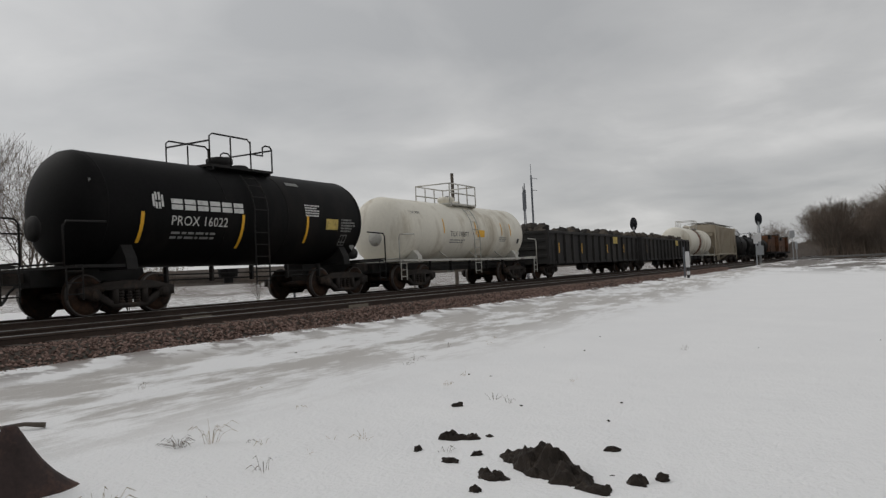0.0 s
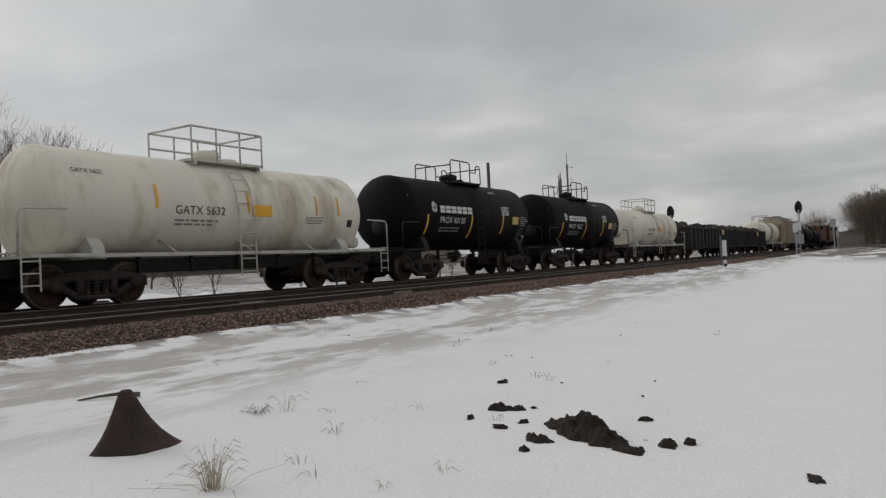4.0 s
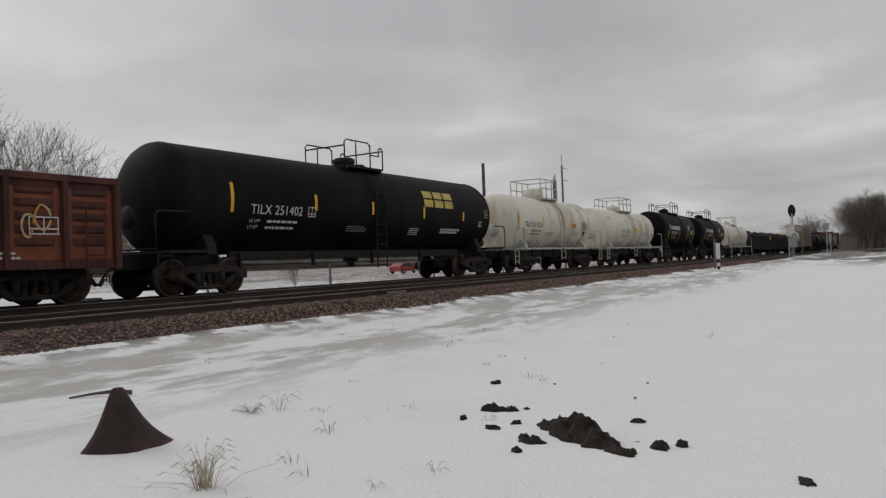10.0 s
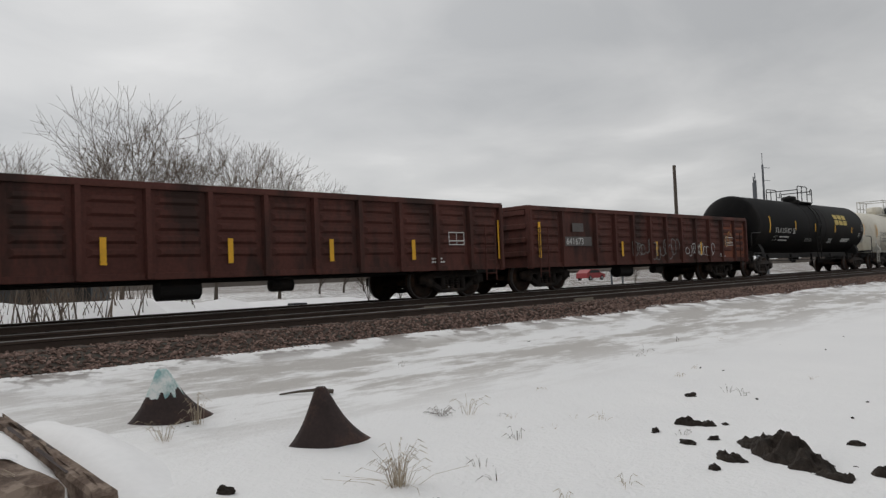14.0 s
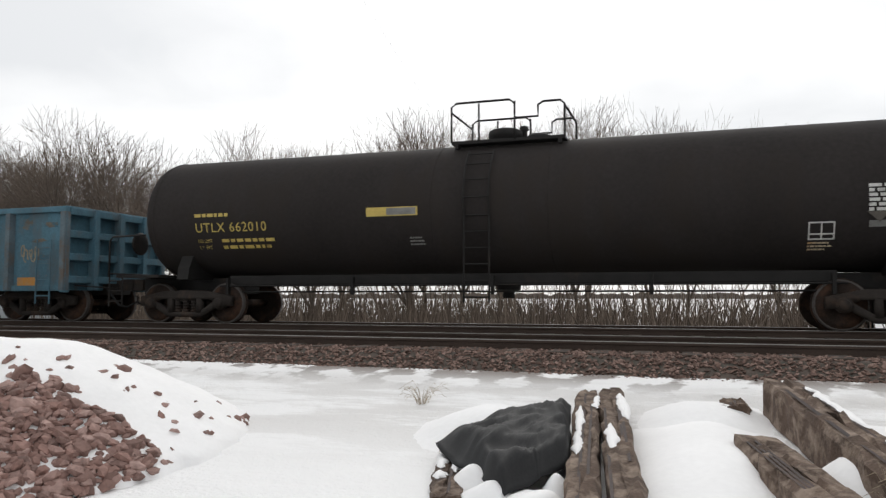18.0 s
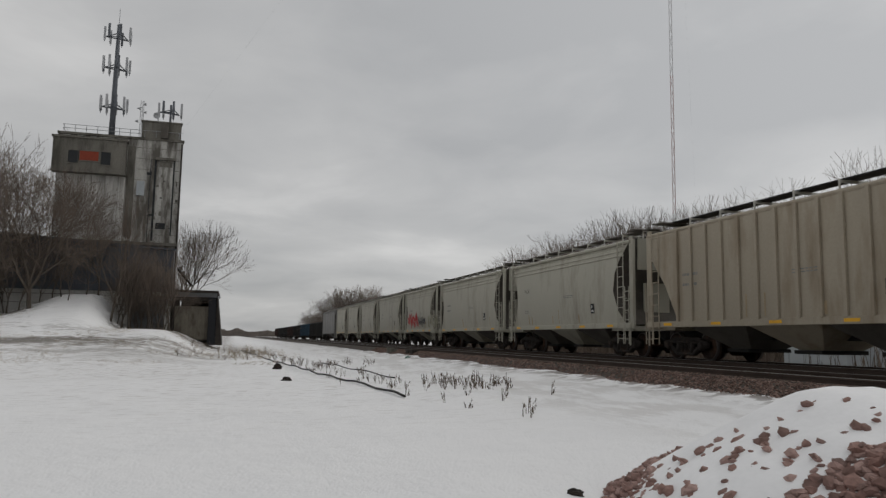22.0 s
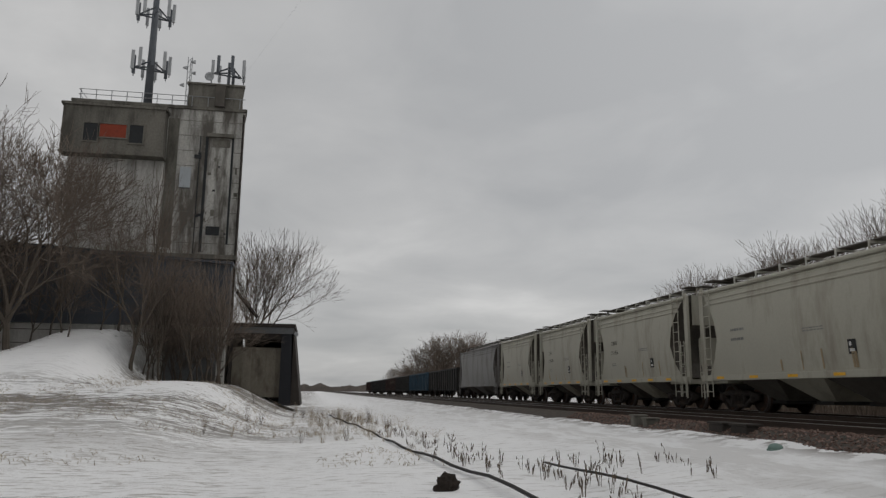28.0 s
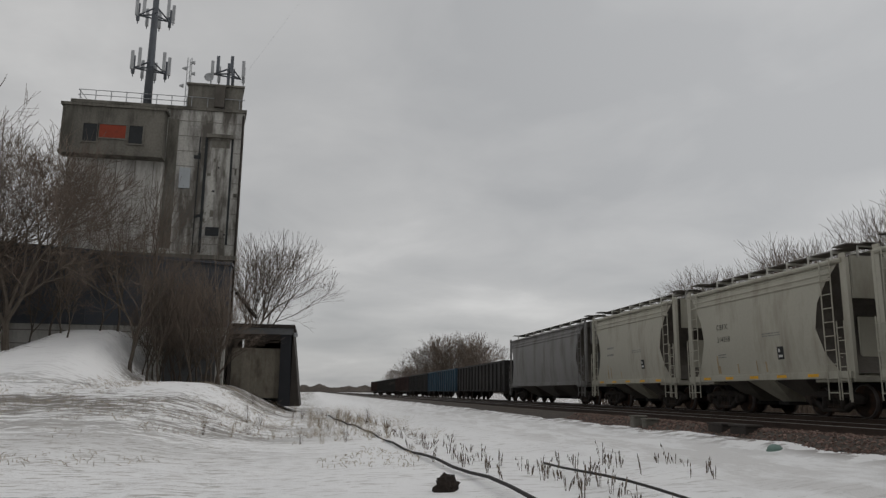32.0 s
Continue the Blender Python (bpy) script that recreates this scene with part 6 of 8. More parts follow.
        zt = 9.9 - (y + 34) / 29.2 * 1.75 - 0.04
        part("wall_seam", Shape().box(X + 1.2, X + 1.235, y - 0.03, y + 0.03, 4.75, zt), SHED_BLUE, shed)
    part("roof_edge", Shape().prism([(-34.2, 9.9), (-4.7, 8.13), (-4.7, 8.27), (-34.2, 10.04)], "x", X + 0.2, X + 1.45), SHED_BLUE, shed)
    part("lower_wall", Shape().box(X + 0.4, X + 1.0, -34.0, -4.9, 1.0, 4.75), CONCRETE_PALE, shed, "pale block wall")
    for z in (2.1, 2.9, 3.7, 4.4):
        part("block_joint", Shape().box(X + 1.0, X + 1.006, -34.0, -4.9, z, z + 0.04), CONCRETE_DARK, shed)
    part("side_door", Shape().box(X + 1.0, X + 1.1, -8.0, -5.3, 1.4, 4.4), SHED_GREY, shed, "grey sliding door")
    # dark lean-to at the far end and a small white hut
    part("lean_to", Shape().box(X + 1.2, X + 5.5, -30.5, -19.5, 3.0, 7.6, 0.05), SHED_GREY, shed, "dark lean-to")
    hut = thing("white_hut", "small white hut with a low gable", "hut")
    part("wall", Shape().prism([(-19.6, 2.6), (-17.5, 2.6), (-17.5, 4.6), (-18.5, 5.4), (-19.6, 4.6)], "x", X + 6.0, X + 9.0), SIGN_WHITE, hut)
    part("roof", Shape().prism([(-19.8, 4.5), (-18.5, 5.45), (-17.3, 4.5), (-17.3, 4.62), (-18.5, 5.58), (-19.8, 4.62)], "x", X + 5.8, X + 9.2), SNOW_CAP, hut)
    part("door", Shape().box(X + 9.0, X + 9.05, -18.4, -17.9, 2.6, 4.2), SHED_GREY, hut)

    porch = thing("loading_porch", "dark timber drive-through porch beside the elevator", "porch")
    part("roof", Shape().box(X - 6.2, X + 0.6, -4.75, -1.2, 4.85, 5.05, 0.02), DARK_TIMBER, porch)
    part("fascia", Shape().box(X + 0.45, X + 0.52, -4.7, -1.3, 4.5, 4.85), SHED_GREY, porch, "grey fascia board")
    part("frame_post", Shape().prism([(-1.95, 0.6), (-1.3, 0.6), (-1.38, 4.5), (-1.95, 4.5)], "x", X + 0.05, X + 0.45), SIGNAL_BLACK, porch, "black timber jamb")
    part("side_wall", Shape().prism([(-1.3, 0.6), (-0.78, 0.6), (-1.3, 4.85)], "x", X - 6, X + 0.4), DARK_TIMBER, porch, "battered dark side wall")
    part("side_wall", Shape().box(X - 6, X + 0.3, -4.75, -4.6, 0.6, 4.85), DARK_TIMBER, porch)
    part("lintel", Shape().box(X + 0.1, X + 0.3, -4.6, -1.95, 4.2, 4.5), DARK_TIMBER, porch)
    # added back wall, keeps sky light out of the gap above the door
    part("end_wall", Shape().box(X - 6.2, X - 6, -4.5, -1.3, 0.6, 4.85), DARK_TIMBER, porch)
    door_paint = mat("brown_plank_door", (0.20, 0.18, 0.145), 0.9, 0.3, 1.4, 14, 0.3, dirt=(0.11, 0.095, 0.075), dirt_at=0.55, dirt_scale=1.5, streak=3, rand=0.12)
    door = part("plank_door", Shape().box(X - 0.12, X - 0.06, -4.6, -1.95, 1.05, 3.75), door_paint, porch, "dull brown plank door")
    for k in range(10):
        y = -4.58 + k * 0.263
        part("plank", Shape().box(X - 0.06, X - 0.03, y, y + 0.25, 1.03, 3.72 + 0.03 * math.sin(k * 2.3)), door_paint, door)
    part("lamp", Shape().lathe([(-0.12, 0.05), (0.0, 0.13), (0.1, 0.11)], "x", 10, (X + 0.5, -1.15, 4.5)), GALV, porch)

    # antennas stand on the elevator
    def panel_ring(parent, x, y, z, r, n, h):
        for k in range(n):
            a = 2 * math.pi * k / n + 0.3
            px, py = x + math.cos(a) * r, y + math.sin(a) * r
            part("panel_antenna", Shape().box(px - 0.06, px + 0.06, py - 0.09, py + 0.09, z - h * 0.45, z + h * 0.55, 0.02), ANTENNA if k % 3 else POLE_STEEL, parent)
            part("mount_pipe", Shape().tube([(px, py, z - h * 0.6), (px, py, z + h * 0.3)], 0.03, 5), POLE_STEEL, parent)
        pts = [(x + math.cos(2 * math.pi * k / 3 + 0.3) * r, y + math.sin(2 * math.pi * k / 3 + 0.3) * r, z - 0.15) for k in range(3)]
        for p, q in zip(pts, pts[1:] + pts[:1]):
            part("frame_bar", Shape().tube([p, q], 0.05, 5), POLE_STEEL, parent)
        for p in pts:
            part("frame_arm", Shape().tube([p, (x, y, z - 0.15)], 0.05, 5), POLE_STEEL, parent)

    mono = thing("cell_tower", "slim dark cell tower with three rings of panel antennas", "cell tower", at=lift)
    part("pole", Shape().tube([(X - 1.0, -10.3, 17.38), (X - 1.0, -10.3, 27.2)], 0.25, 12, 0.14), POLE_STEEL, mono, smooth=40)
    for z, n in ((20.2, 9), (23.6, 9), (26.3, 7)):
        panel_ring(mono, X - 1.0, -10.3, z, 1.05, n, 1.15)
    part("lightning_rod", Shape().tube([(X - 1.0, -10.3, 27.2), (X - 1.0, -10.3, 28.6)], 0.02, 5), POLE_STEEL, mono)
    roof_ant = thing("roof_antenna", "cluster of panel antennas on the penthouse roof", "antenna", at=lift)
    part("mast", Shape().tube([(X - 0.8, -5.75, 18.86), (X - 0.8, -5.75, 20.6)], 0.09, 8), POLE_STEEL, roof_ant)
    panel_ring(roof_ant, X - 0.8, -5.75, 20.1, 0.95, 7, 1.05)
    dish = thing("dish_antenna", "small white dish on a thin pole", "antenna", at=lift)
    part("pole", Shape().tube([(X - 0.5, -6.7, 18.86), (X - 0.5, -6.7, 19.7)], 0.035, 6), POLE_STEEL, dish)
    part("dish", Shape().lathe([(0.0, 0.02), (0.05, 0.17), (0.13, 0.27), (0.14, 0.27), (0.06, 0.15), (0.02, 0.02)], "x", 16, (X - 0.45, -6.8, 19.45)), ANTENNA, dish, smooth=40)
    mini = thing("lattice_mast", "white lattice mast with small aerials on the roof", "antenna", at=lift)
    for dx, dy in ((0, -0.12), (0, 0.12), (-0.2, 0)):
        part("leg", Shape().tube([(X - 0.6 + dx, -8.0 + dy, 17.38), (X - 0.6 + dx, -8.0 + dy, 20.7)], 0.025, 5), ANTENNA, mini)
    for k in range(9):
        z = 17.5 + k * 0.36
        part("brace", Shape().tube([(X - 0.6, -8.12, z), (X - 0.6, -7.88, z + 0.3)], 0.016, 4), ANTENNA, mini)
    for z, dy in ((18.9, -0.35), (19.7, 0.25), (20.4, 0.2), (20.0, -0.25)):
        part("aerial", Shape().lathe([(-0.15, 0.04), (0.05, 0.12), (0.1, 0.12)], "y", 8, (X - 0.6, -8.0 + dy, z)), ANTENNA, mini)


build_elevator()


# ---- bare trees ----
def tree_meshes(seed, forks=4, spread=0.42, trunk=0.2, levels=9, rise=0.05, least=0.008):
    """Trunk and limbs in one mesh, fine twigs in another: limbs that fork again and again, ten metres high."""
    rnd = random.Random(seed)
    wood, fine = Shape(), Shape()
    H = 10.0

    def grow(p, d, length, r, depth):
        pts, q = [p], p
        for i in range(3 if depth < 3 else 2):
            d = (d + Vector((rnd.gauss(0, 0.11), rnd.gauss(0, 0.11), rnd.gauss(0, 0.08) + rise * 0.5))).normalized()
            q = q + d * length / (3 if depth < 3 else 2)
            pts.append(q)
        (wood if depth < 5 else fine).tube(pts, max(r, least), 7 if depth == 0 else 5 if depth < 4 else 3, max(r * 0.74, least * 0.8), cap=False)
        if depth >= levels:
            return
        n = forks if depth == 0 else 3 if rnd.random() < 0.22 else 2
        side = d.orthogonal().normalized()
        turn = rnd.uniform(0, 6.3)
        for k in range(n):
            a = turn + 2 * math.pi * k / n + rnd.gauss(0, 0.35)
            out = side * math.cos(a) + d.cross(side) * math.sin(a)
            tilt = spread * (rnd.uniform(0.65, 1.15) if depth == 0 else rnd.uniform(0.3, 0.75) if k == 0 else rnd.uniform(0.8, 1.5))
            nd = (d * math.cos(tilt) + out * math.sin(tilt) + Vector((0, 0, rise))).normalized()
            grow(q if depth or k < 2 else pts[-2].lerp(q, rnd.random()), nd, length * (rnd.uniform(0.78, 0.98) if depth else rnd.uniform(0.8, 1.1)), r * (0.76 if k == 0 else 0.62), depth + 1)
        if depth > 1 and rnd.random() < 0.7:
            a = rnd.uniform(0, 6.3)
            out = side * math.cos(a) + d.cross(side) * math.sin(a)
            grow(pts[1], (d * 0.6 + out * 0.8).normalized(), length * 0.62, r * 0.42, max(depth + 2, levels - 3))

    grow(Vector((0, 0, -0.25)), Vector((rnd.gauss(0, 0.05), rnd.gauss(0, 0.05), 1)).normalized(), H * trunk, H * 0.0145, 0)
    k = H / max(v[2] for v in fine.v)
    for sh in (wood, fine):
        sh.v = [(x * k, y * k, z * k) for x, y, z in sh.v]
    return wood.mesh("trunk", BARK, flip=False), fine.mesh("crown", TWIG, flip=False)


def plant(kind, x, y, size, turn, label, group, z=None):
    root = thing("tree", label, "tree", group, at=Matrix.LocRotScale((x, y, (gz(x, y) if z is None else z)), Euler((0, 0, turn)), (size, size, size)))
    part("trunk", kind[0], None, root)
    part("crown", kind[1], None, root, "mass of fine bare twigs")
    return root


TREES = [tree_meshes(11 + k, *v) for k, v in enumerate(((4, 0.42, 0.2, 8), (5, 0.48, 0.17, 8), (3, 0.3, 0.24, 8, 0.10), (5, 0.44, 0.15, 9), (4, 0.36, 0.2, 8, 0.08)))]
BELT_TREES = [TREES[0], TREES[1], TREES[2], TREES[4]]
BIG_TREE = tree_meshes(41, 4, 0.42, 0.2, 8, 0.05)
FAR_TREES = [tree_meshes(71 + k, 5, 0.46, 0.17, 7, 0.05, 0.022) for k in range(2)]
YOUNG_TREES = [tree_meshes(61 + k, 3, 0.30, 0.22, 7, 0.10) for k in range(2)]


def build_trees():
    rnd = random.Random(7)
    # belt of trees behind the line
    x = -86.0
    while x < 7.5:
        top = float(np.interp(x, [-120, -60, -47, -40, -36, -29, -26, -19, -12, -5, 3, 8], [11.4, 11.8, 11.6, 10.6, 10.0, 9.8, 10.0, 9.8, 9.8, 10.2, 9.8, 8.0])) / 10
        for row, y0, k in ((0, 33.0, 0.95), (1, 38.5, 0.97), (2, 43.5, 0.95)):
            xx, yy = x + rnd.uniform(-1.2, 1.2) + 2.4 * (row % 2), y0 + rnd.uniform(-1.5, 1.5)
            if row == 2 and x > -30 or row == 1 and x > -4:
                continue
            plant(rnd.choice(BELT_TREES), xx, yy, 1.12 * top * k * rnd.uniform(0.88, 1.08), rnd.uniform(0, 6.3), "bare winter tree in the belt behind the line", "tree belt behind the line")
        x += 4.3
    for xx, yy, h in ((9.5, 40, 0.85), (13.0, 44, 0.8)):
        plant(rnd.choice(TREES), xx, yy, h, rnd.uniform(0, 6), "bare winter tree at the end of the belt", "tree belt behind the line")
    # single trees in the open
    for xx, yy, h, k in ((20.5, 52, 1.52, 0), (27.5, 52, 1.5, 1), (33.0, 52.0, 1.2, 0), (47.0, 62.0, 0.98, 0), (44.0, 62.0, 0.9, 0), (50.5, 63.0, 0.9, 0)):
        plant(BIG_TREE if k else TREES[1], xx, yy, h, rnd.uniform(0, 6.3), "spreading bare tree standing in the open", "trees in the open field")
    # far trees along the line to the left
    for xx, yy, h in ((-148, 19.5, 1.0), (-150, 22.0, 1.15), (-153, 24.5, 1.1), (-150, 27.0, 1.2), (-155, 29.5, 1.12), (-172, 21.0, 0.8), (-180, 19.5, 0.7), (-190, 20.5, 0.75)):
        plant(rnd.choice(FAR_TREES), xx, yy, h, rnd.uniform(0, 6), "bare tree in a clump beyond the tail of the train", "clump beyond the train's tail")
    for k in range(16):
        plant(rnd.choice(FAR_TREES), -205 - k * 11 + rnd.uniform(-4, 4), 42 + rnd.uniform(-8, 10), rnd.uniform(0.9, 1.35), rnd.uniform(0, 6), "far bare tree beyond the track", "far trees along the line")
    # by the elevator
    for xx, yy, h, kind in ((-60.0, -13.9, 1.26, TREES[3]), (-60.4, -16.4, 1.25, BIG_TREE), (-59.6, -20.4, 0.9, TREES[0]), (-60.0, -8.5, 0.98, YOUNG_TREES[0]), (-60.6, -7.3, 0.7, YOUNG_TREES[1]), (-75.0, -4.9, 1.05, TREES[4]), (-61.8, -18.0, 0.8, TREES[4])):
        plant(kind, xx, yy, h, rnd.uniform(0, 6), "bare tree beside the elevator", "trees by the elevator")
    for k in range(32):
        xx, yy = -60.3 - rnd.uniform(0, 4.0), (-8.5 + k * 0.21 if k < 20 else -18.6 + (k - 20) * 0.78)
        plant(YOUNG_TREES[k % 2], xx, yy, rnd.uniform(0.36, 0.66), rnd.uniform(0, 6), "young bare tree in a thicket by the elevator", "thicket by the elevator")
    # thicket at the right beyond the field
    for k in range(120):
        xx = 122 + rnd.uniform(0, 70)
        yy = 4.8 - rnd.uniform(0, 1) ** 1.5 * 46
        plant(rnd.choice(TREES), xx, yy, rnd.uniform(0.68, 0.92) * (1.0 if yy > -3 else 1.35), rnd.uniform(0, 6), "bare tree in the thicket by the road", "thicket by the road")
    for xx, yy, h in ((300, 24.6, 1.5), (322, 28, 1.5), (308, 31, 1.4)):
        plant(BIG_TREE, xx, yy, h, rnd.uniform(0, 6), "round bare tree far down the line", "far trees along the line")


build_trees()


def build_brush():
    """Stems and saplings under the tree belt, past counting."""
    rnd, s = random.Random(5), Shape()
    for k in range(13000):
        x, y = rnd.uniform(-90, 12), rnd.uniform(23.5, 40)
        z = gz(x, y)
        h = rnd.uniform(0.8, 3.2) if k < 3800 else rnd.uniform(0.4, 1.5)
        dx, dy = rnd.gauss(0, 0.28) * h, rnd.gauss(0, 0.15) * h
        s.tube([(x, y, z - 0.05), (x + dx * 0.4, y + dy * 0.4, z + h * 0.5), (x + dx, y + dy, z + h)], rnd.uniform(0.012, 0.05), 3, 0.005, cap=False)
    tagged(new("brush", s.mesh("brush", BRUSH, flip=False)), "tangled dry brush under the trees", "brush", kind="stuff")
    s = Shape()
    for k in range(5200):
        x, y = rnd.uniform(118, 200), rnd.uniform(-45, 5.0)
        z = gz(x, y)
        h = rnd.uniform(0.8, 3.2)
        s.tube([(x, y, z), (x + rnd.gauss(0, 0.5), y + rnd.gauss(0, 0.5), z + h)], rnd.uniform(0.03, 0.09), 3, 0.01, cap=False)
    tagged(new("brush", s.mesh("brush", BRUSH, flip=False)), "dense dark brush at the foot of the thicket", "brush", kind="stuff")


build_brush()


# ---- distance ----
def build_distance():
    def woods(name, pts, h, seed, label):
        s, rnd = Shape(), random.Random(seed)
        for (x0, y0), (x1, y1) in zip(pts, pts[1:]):
            n = max(4, int(math.hypot(x1 - x0, y1 - y0) / 2.2))
            for i in range(n):
                a, b = i / n, (i + 1) / n
                hh = [h * (0.75 + 0.45 * noise.noise(Vector((x0 + (x1 - x0) * t, y0 + (y1 - y0) * t, seed)) * 0.05) + rnd.uniform(-0.08, 0.08)) for t in (a, b)]
                p, q = (x0 + (x1 - x0) * a, y0 + (y1 - y0) * a), (x0 + (x1 - x0) * b, y0 + (y1 - y0) * b)
                s.add([(*p, -1), (*q, -1), (*q, hh[1]), (*p, hh[0])], [(0, 1, 2, 3)])
        tagged(new("backdrop", s.mesh(name, FAR_WOOD, flip=False)), label, "far woods", kind="structure")

    woods("far_woods", [(-1500, -500), (-1400, 60), (-1300, 700), (-500, 1500), (500, 1500), (1200, 900), (1500, 300), (1500, -600)], 15, 3, "far line of leafless woods on the horizon")
    woods("far_woods", [(420, 60), (430, 24), (440, -40), (420, -160), (300, -420)], 12, 9, "leafless woods beyond the road")


build_distance()


def build_far_side():
    """What stands in the open beyond the track to the right."""
    # guyed radio mast, far off
    bx, by = -55.0, 35.0
    mast = thing("radio_mast", "very tall red and white guyed lattice mast", "radio mast")
    for sec in range(14):
        z0, z1 = sec * 6.0, sec * 6.0 + 6.0
        s = Shape()
        for k in range(3):
            a = 2 * math.pi * k / 3
            p = (bx + math.cos(a) * 0.14, by + math.sin(a) * 0.14)
            b = 2 * math.pi * (k + 1) / 3
            q = (bx + math.cos(b) * 0.14, by + math.sin(b) * 0.14)
            s.tube([(*p, z0), (*p, z1)], 0.022, 4)
            for j in range(5):
                s.tube([(*p, z0 + j * 1.2), (*q, z0 + j * 1.2 + 1.2)], 0.016, 3)
        part("lattice_section", s, MAST_RED if (sec // 2) % 2 else MAST_WHITE, mast)
    for zt in (80,):
        for a in (0.4, 2.5, 4.6):
            part("guy_wire", Shape().tube([(bx, by, zt), (bx + math.cos(a) * 50, by + math.sin(a) * 50, 0)], 0.002, 3), POLE_STEEL, mast)
    # searchlight signals
    for x, y, face, lab in ((78.0, 8.35, 0, "searchlight signal on a grey mast beside the line"), (70.0, 18.2, 0, "searchlight signal behind the line")):
        z = gz(x, y) if y < 8 else 0.6
        sg = thing("railway_signal", lab, "signal", "signals along the line")
        part("base", Shape().box(x - 0.3, x + 0.3, y - 0.3, y + 0.3, z - 0.3, z + 0.25, 0.02), CONCRETE, sg)
        part("mast", Shape().tube([(x, y, z + 0.2), (x, y, z + 4.2)], 0.09, 10), GALV, sg, smooth=40)
        part("relay_case", Shape().box(x - 0.25, x + 0.25, y - 0.3, y + 0.3, z + 1.0, z + 1.9, 0.03), GALV, sg)
        part("number_board", Shape().box(x - 0.12, x - 0.1, y - 0.16, y + 0.16, z + 2.3, z + 3.1), SIGN_WHITE, sg)
        target = [(math.cos(t) * 0.33 * (1 if abs(math.sin(t)) < 0.7 else 0.95), math.sin(t) * (0.62)) for t in (2 * math.pi * k / 20 for k in range(20))]
        part("target", Shape().prism([(y + u, z + 4.45 + v) for u, v in target], "x", x - 0.04, x + 0.04), SIGNAL_BLACK, sg, "black oval target")
        part("lamp_housing", Shape().lathe([(-0.35, 0.13), (-0.05, 0.15), (0.3, 0.2), (0.35, 0.16)], "x", 14, (x, y, z + 4.45)), SIGNAL_BLACK, sg)
        part("hood", Shape().lathe([(-0.5, 0.16), (-0.3, 0.15)], "x", 14, (x, y, z + 4.5), closed=False), SIGNAL_BLACK, sg)
        ladder(sg, "ladder", x + 0.18, x + 0.22, y + 0.16, z + 0.3, z + 4.0, GALV, 10)
    # mile marker and signs beside the near rail
    x, y = 39.8, 7.75
    z = gz(x, y)
    mk = thing("marker_post", "white marker plate on a striped post", "marker post")
    part("post", Shape().box(x - 0.06, x + 0.06, y - 0.06, y + 0.06, z - 0.2, z + 0.55), BLACK_MARK, mk)
    part("plate", Shape().box(x - 0.05, x + 0.03, y - 0.10, y + 0.10, z + 0.55, z + 1.35, 0.01), SIGN_WHITE, mk, "white marker plate")
    part("stripe", Shape().box(x - 0.07, x + 0.07, y - 0.07, y + 0.07, z + 0.18, z + 0.36), SIGN_WHITE, mk)
    part("stake", Shape().tube([(x + 0.4, y + 0.25, z - 0.1), (x + 0.4, y + 0.25, z + 1.6)], 0.04, 6), POLE_STEEL, mk)
    for x, y, h, w, m in ((68.0, 7.6, 2.6, 0.35, SIGN_WHITE), (88.0, 6.2, 3.2, 0.5, GALV), (84.0, 5.6, 2.0, 0.25, GALV), (96.0, -6.0, 3.2, 0.35, SIGN_WHITE)):
        z = gz(x, y)
        sp = thing("sign_post", "small sign on a steel post near the crossing", "sign")
        part("post", Shape().tube([(x, y, z - 0.1), (x, y, z + h)], 0.05, 6), GALV, sp)
        part("sign_face", Shape().box(x - 0.09, x - 0.06, y - w / 2, y + w / 2, z + h - 0.75, z + h), m, sp)
    # crossing road behind the field
    part_road = Shape().box(104, 111, -300, 8.2, 0.9, 1.12)
    tagged(new("road", part_road.mesh("road", ROAD)), "grey salted road running up to the crossing", "road", kind="structure")
    # poles
    for x, y, h, r, lab in ((76.0, 30.5, 11.4, 0.13, "tall radio pole with a whip aerial"), (70.0, 29.0, 9.6, 0.07, "slender dark antenna pole beyond the track"), (66.0, 27.2, 9.4, 0.06, "slender dark antenna pole beyond the track"), (53.5, 28.2, 9.3, 0.16, "short wooden utility pole")):
        pl = thing("utility_pole", lab, "pole", "poles beyond the track")
        part("pole", Shape().tube([(x, y, 0), (x, y, h)], r, 8, r * 0.8), POLE_STEEL if r < 0.15 else BARK, pl)
        if r == 0.13:
            part("aerial", Shape().tube([(x, y, h), (x, y, h + 1.2)], 0.03, 4), POLE_STEEL, pl)
            for z, w in ((h - 0.3, 1.0), (h - 1.6, 0.8)):
                part("crossarm", Shape().tube([(x, y, z), (x + w, y - 0.3, z)], 0.03, 4), POLE_STEEL, pl)
        elif r < 0.15:
            part("panel_antenna", Shape().box(x - 0.11, x + 0.11, y - 0.09, y + 0.09, h - 2.4, h - 0.6, 0.03), POLE_STEEL, pl)
    # red parked car
    cx, cy, cz = 84.0, 57.0, gz(84, 57)
    rc = thing("parked_car", "red hatchback parked in the snow beyond the line", "car")
    prof = [(-2.1, 0.3), (2.1, 0.3), (2.15, 0.75), (1.3, 0.92), (0.6, 1.38), (-1.2, 1.42), (-2.05, 0.95)]
    part("body", Shape().prism([(cx + u, cz + v) for u, v in prof], "y", cy - 0.85, cy + 0.85), CAR_RED, rc)
    part("side_window", Shape().prism([(cx + u, cz + v) for u, v in ((-1.7, 0.97), (1.1, 0.97), (0.55, 1.32), (-1.15, 1.35))], "y", cy - 0.865, cy - 0.85), WINDOW_DARK, rc)
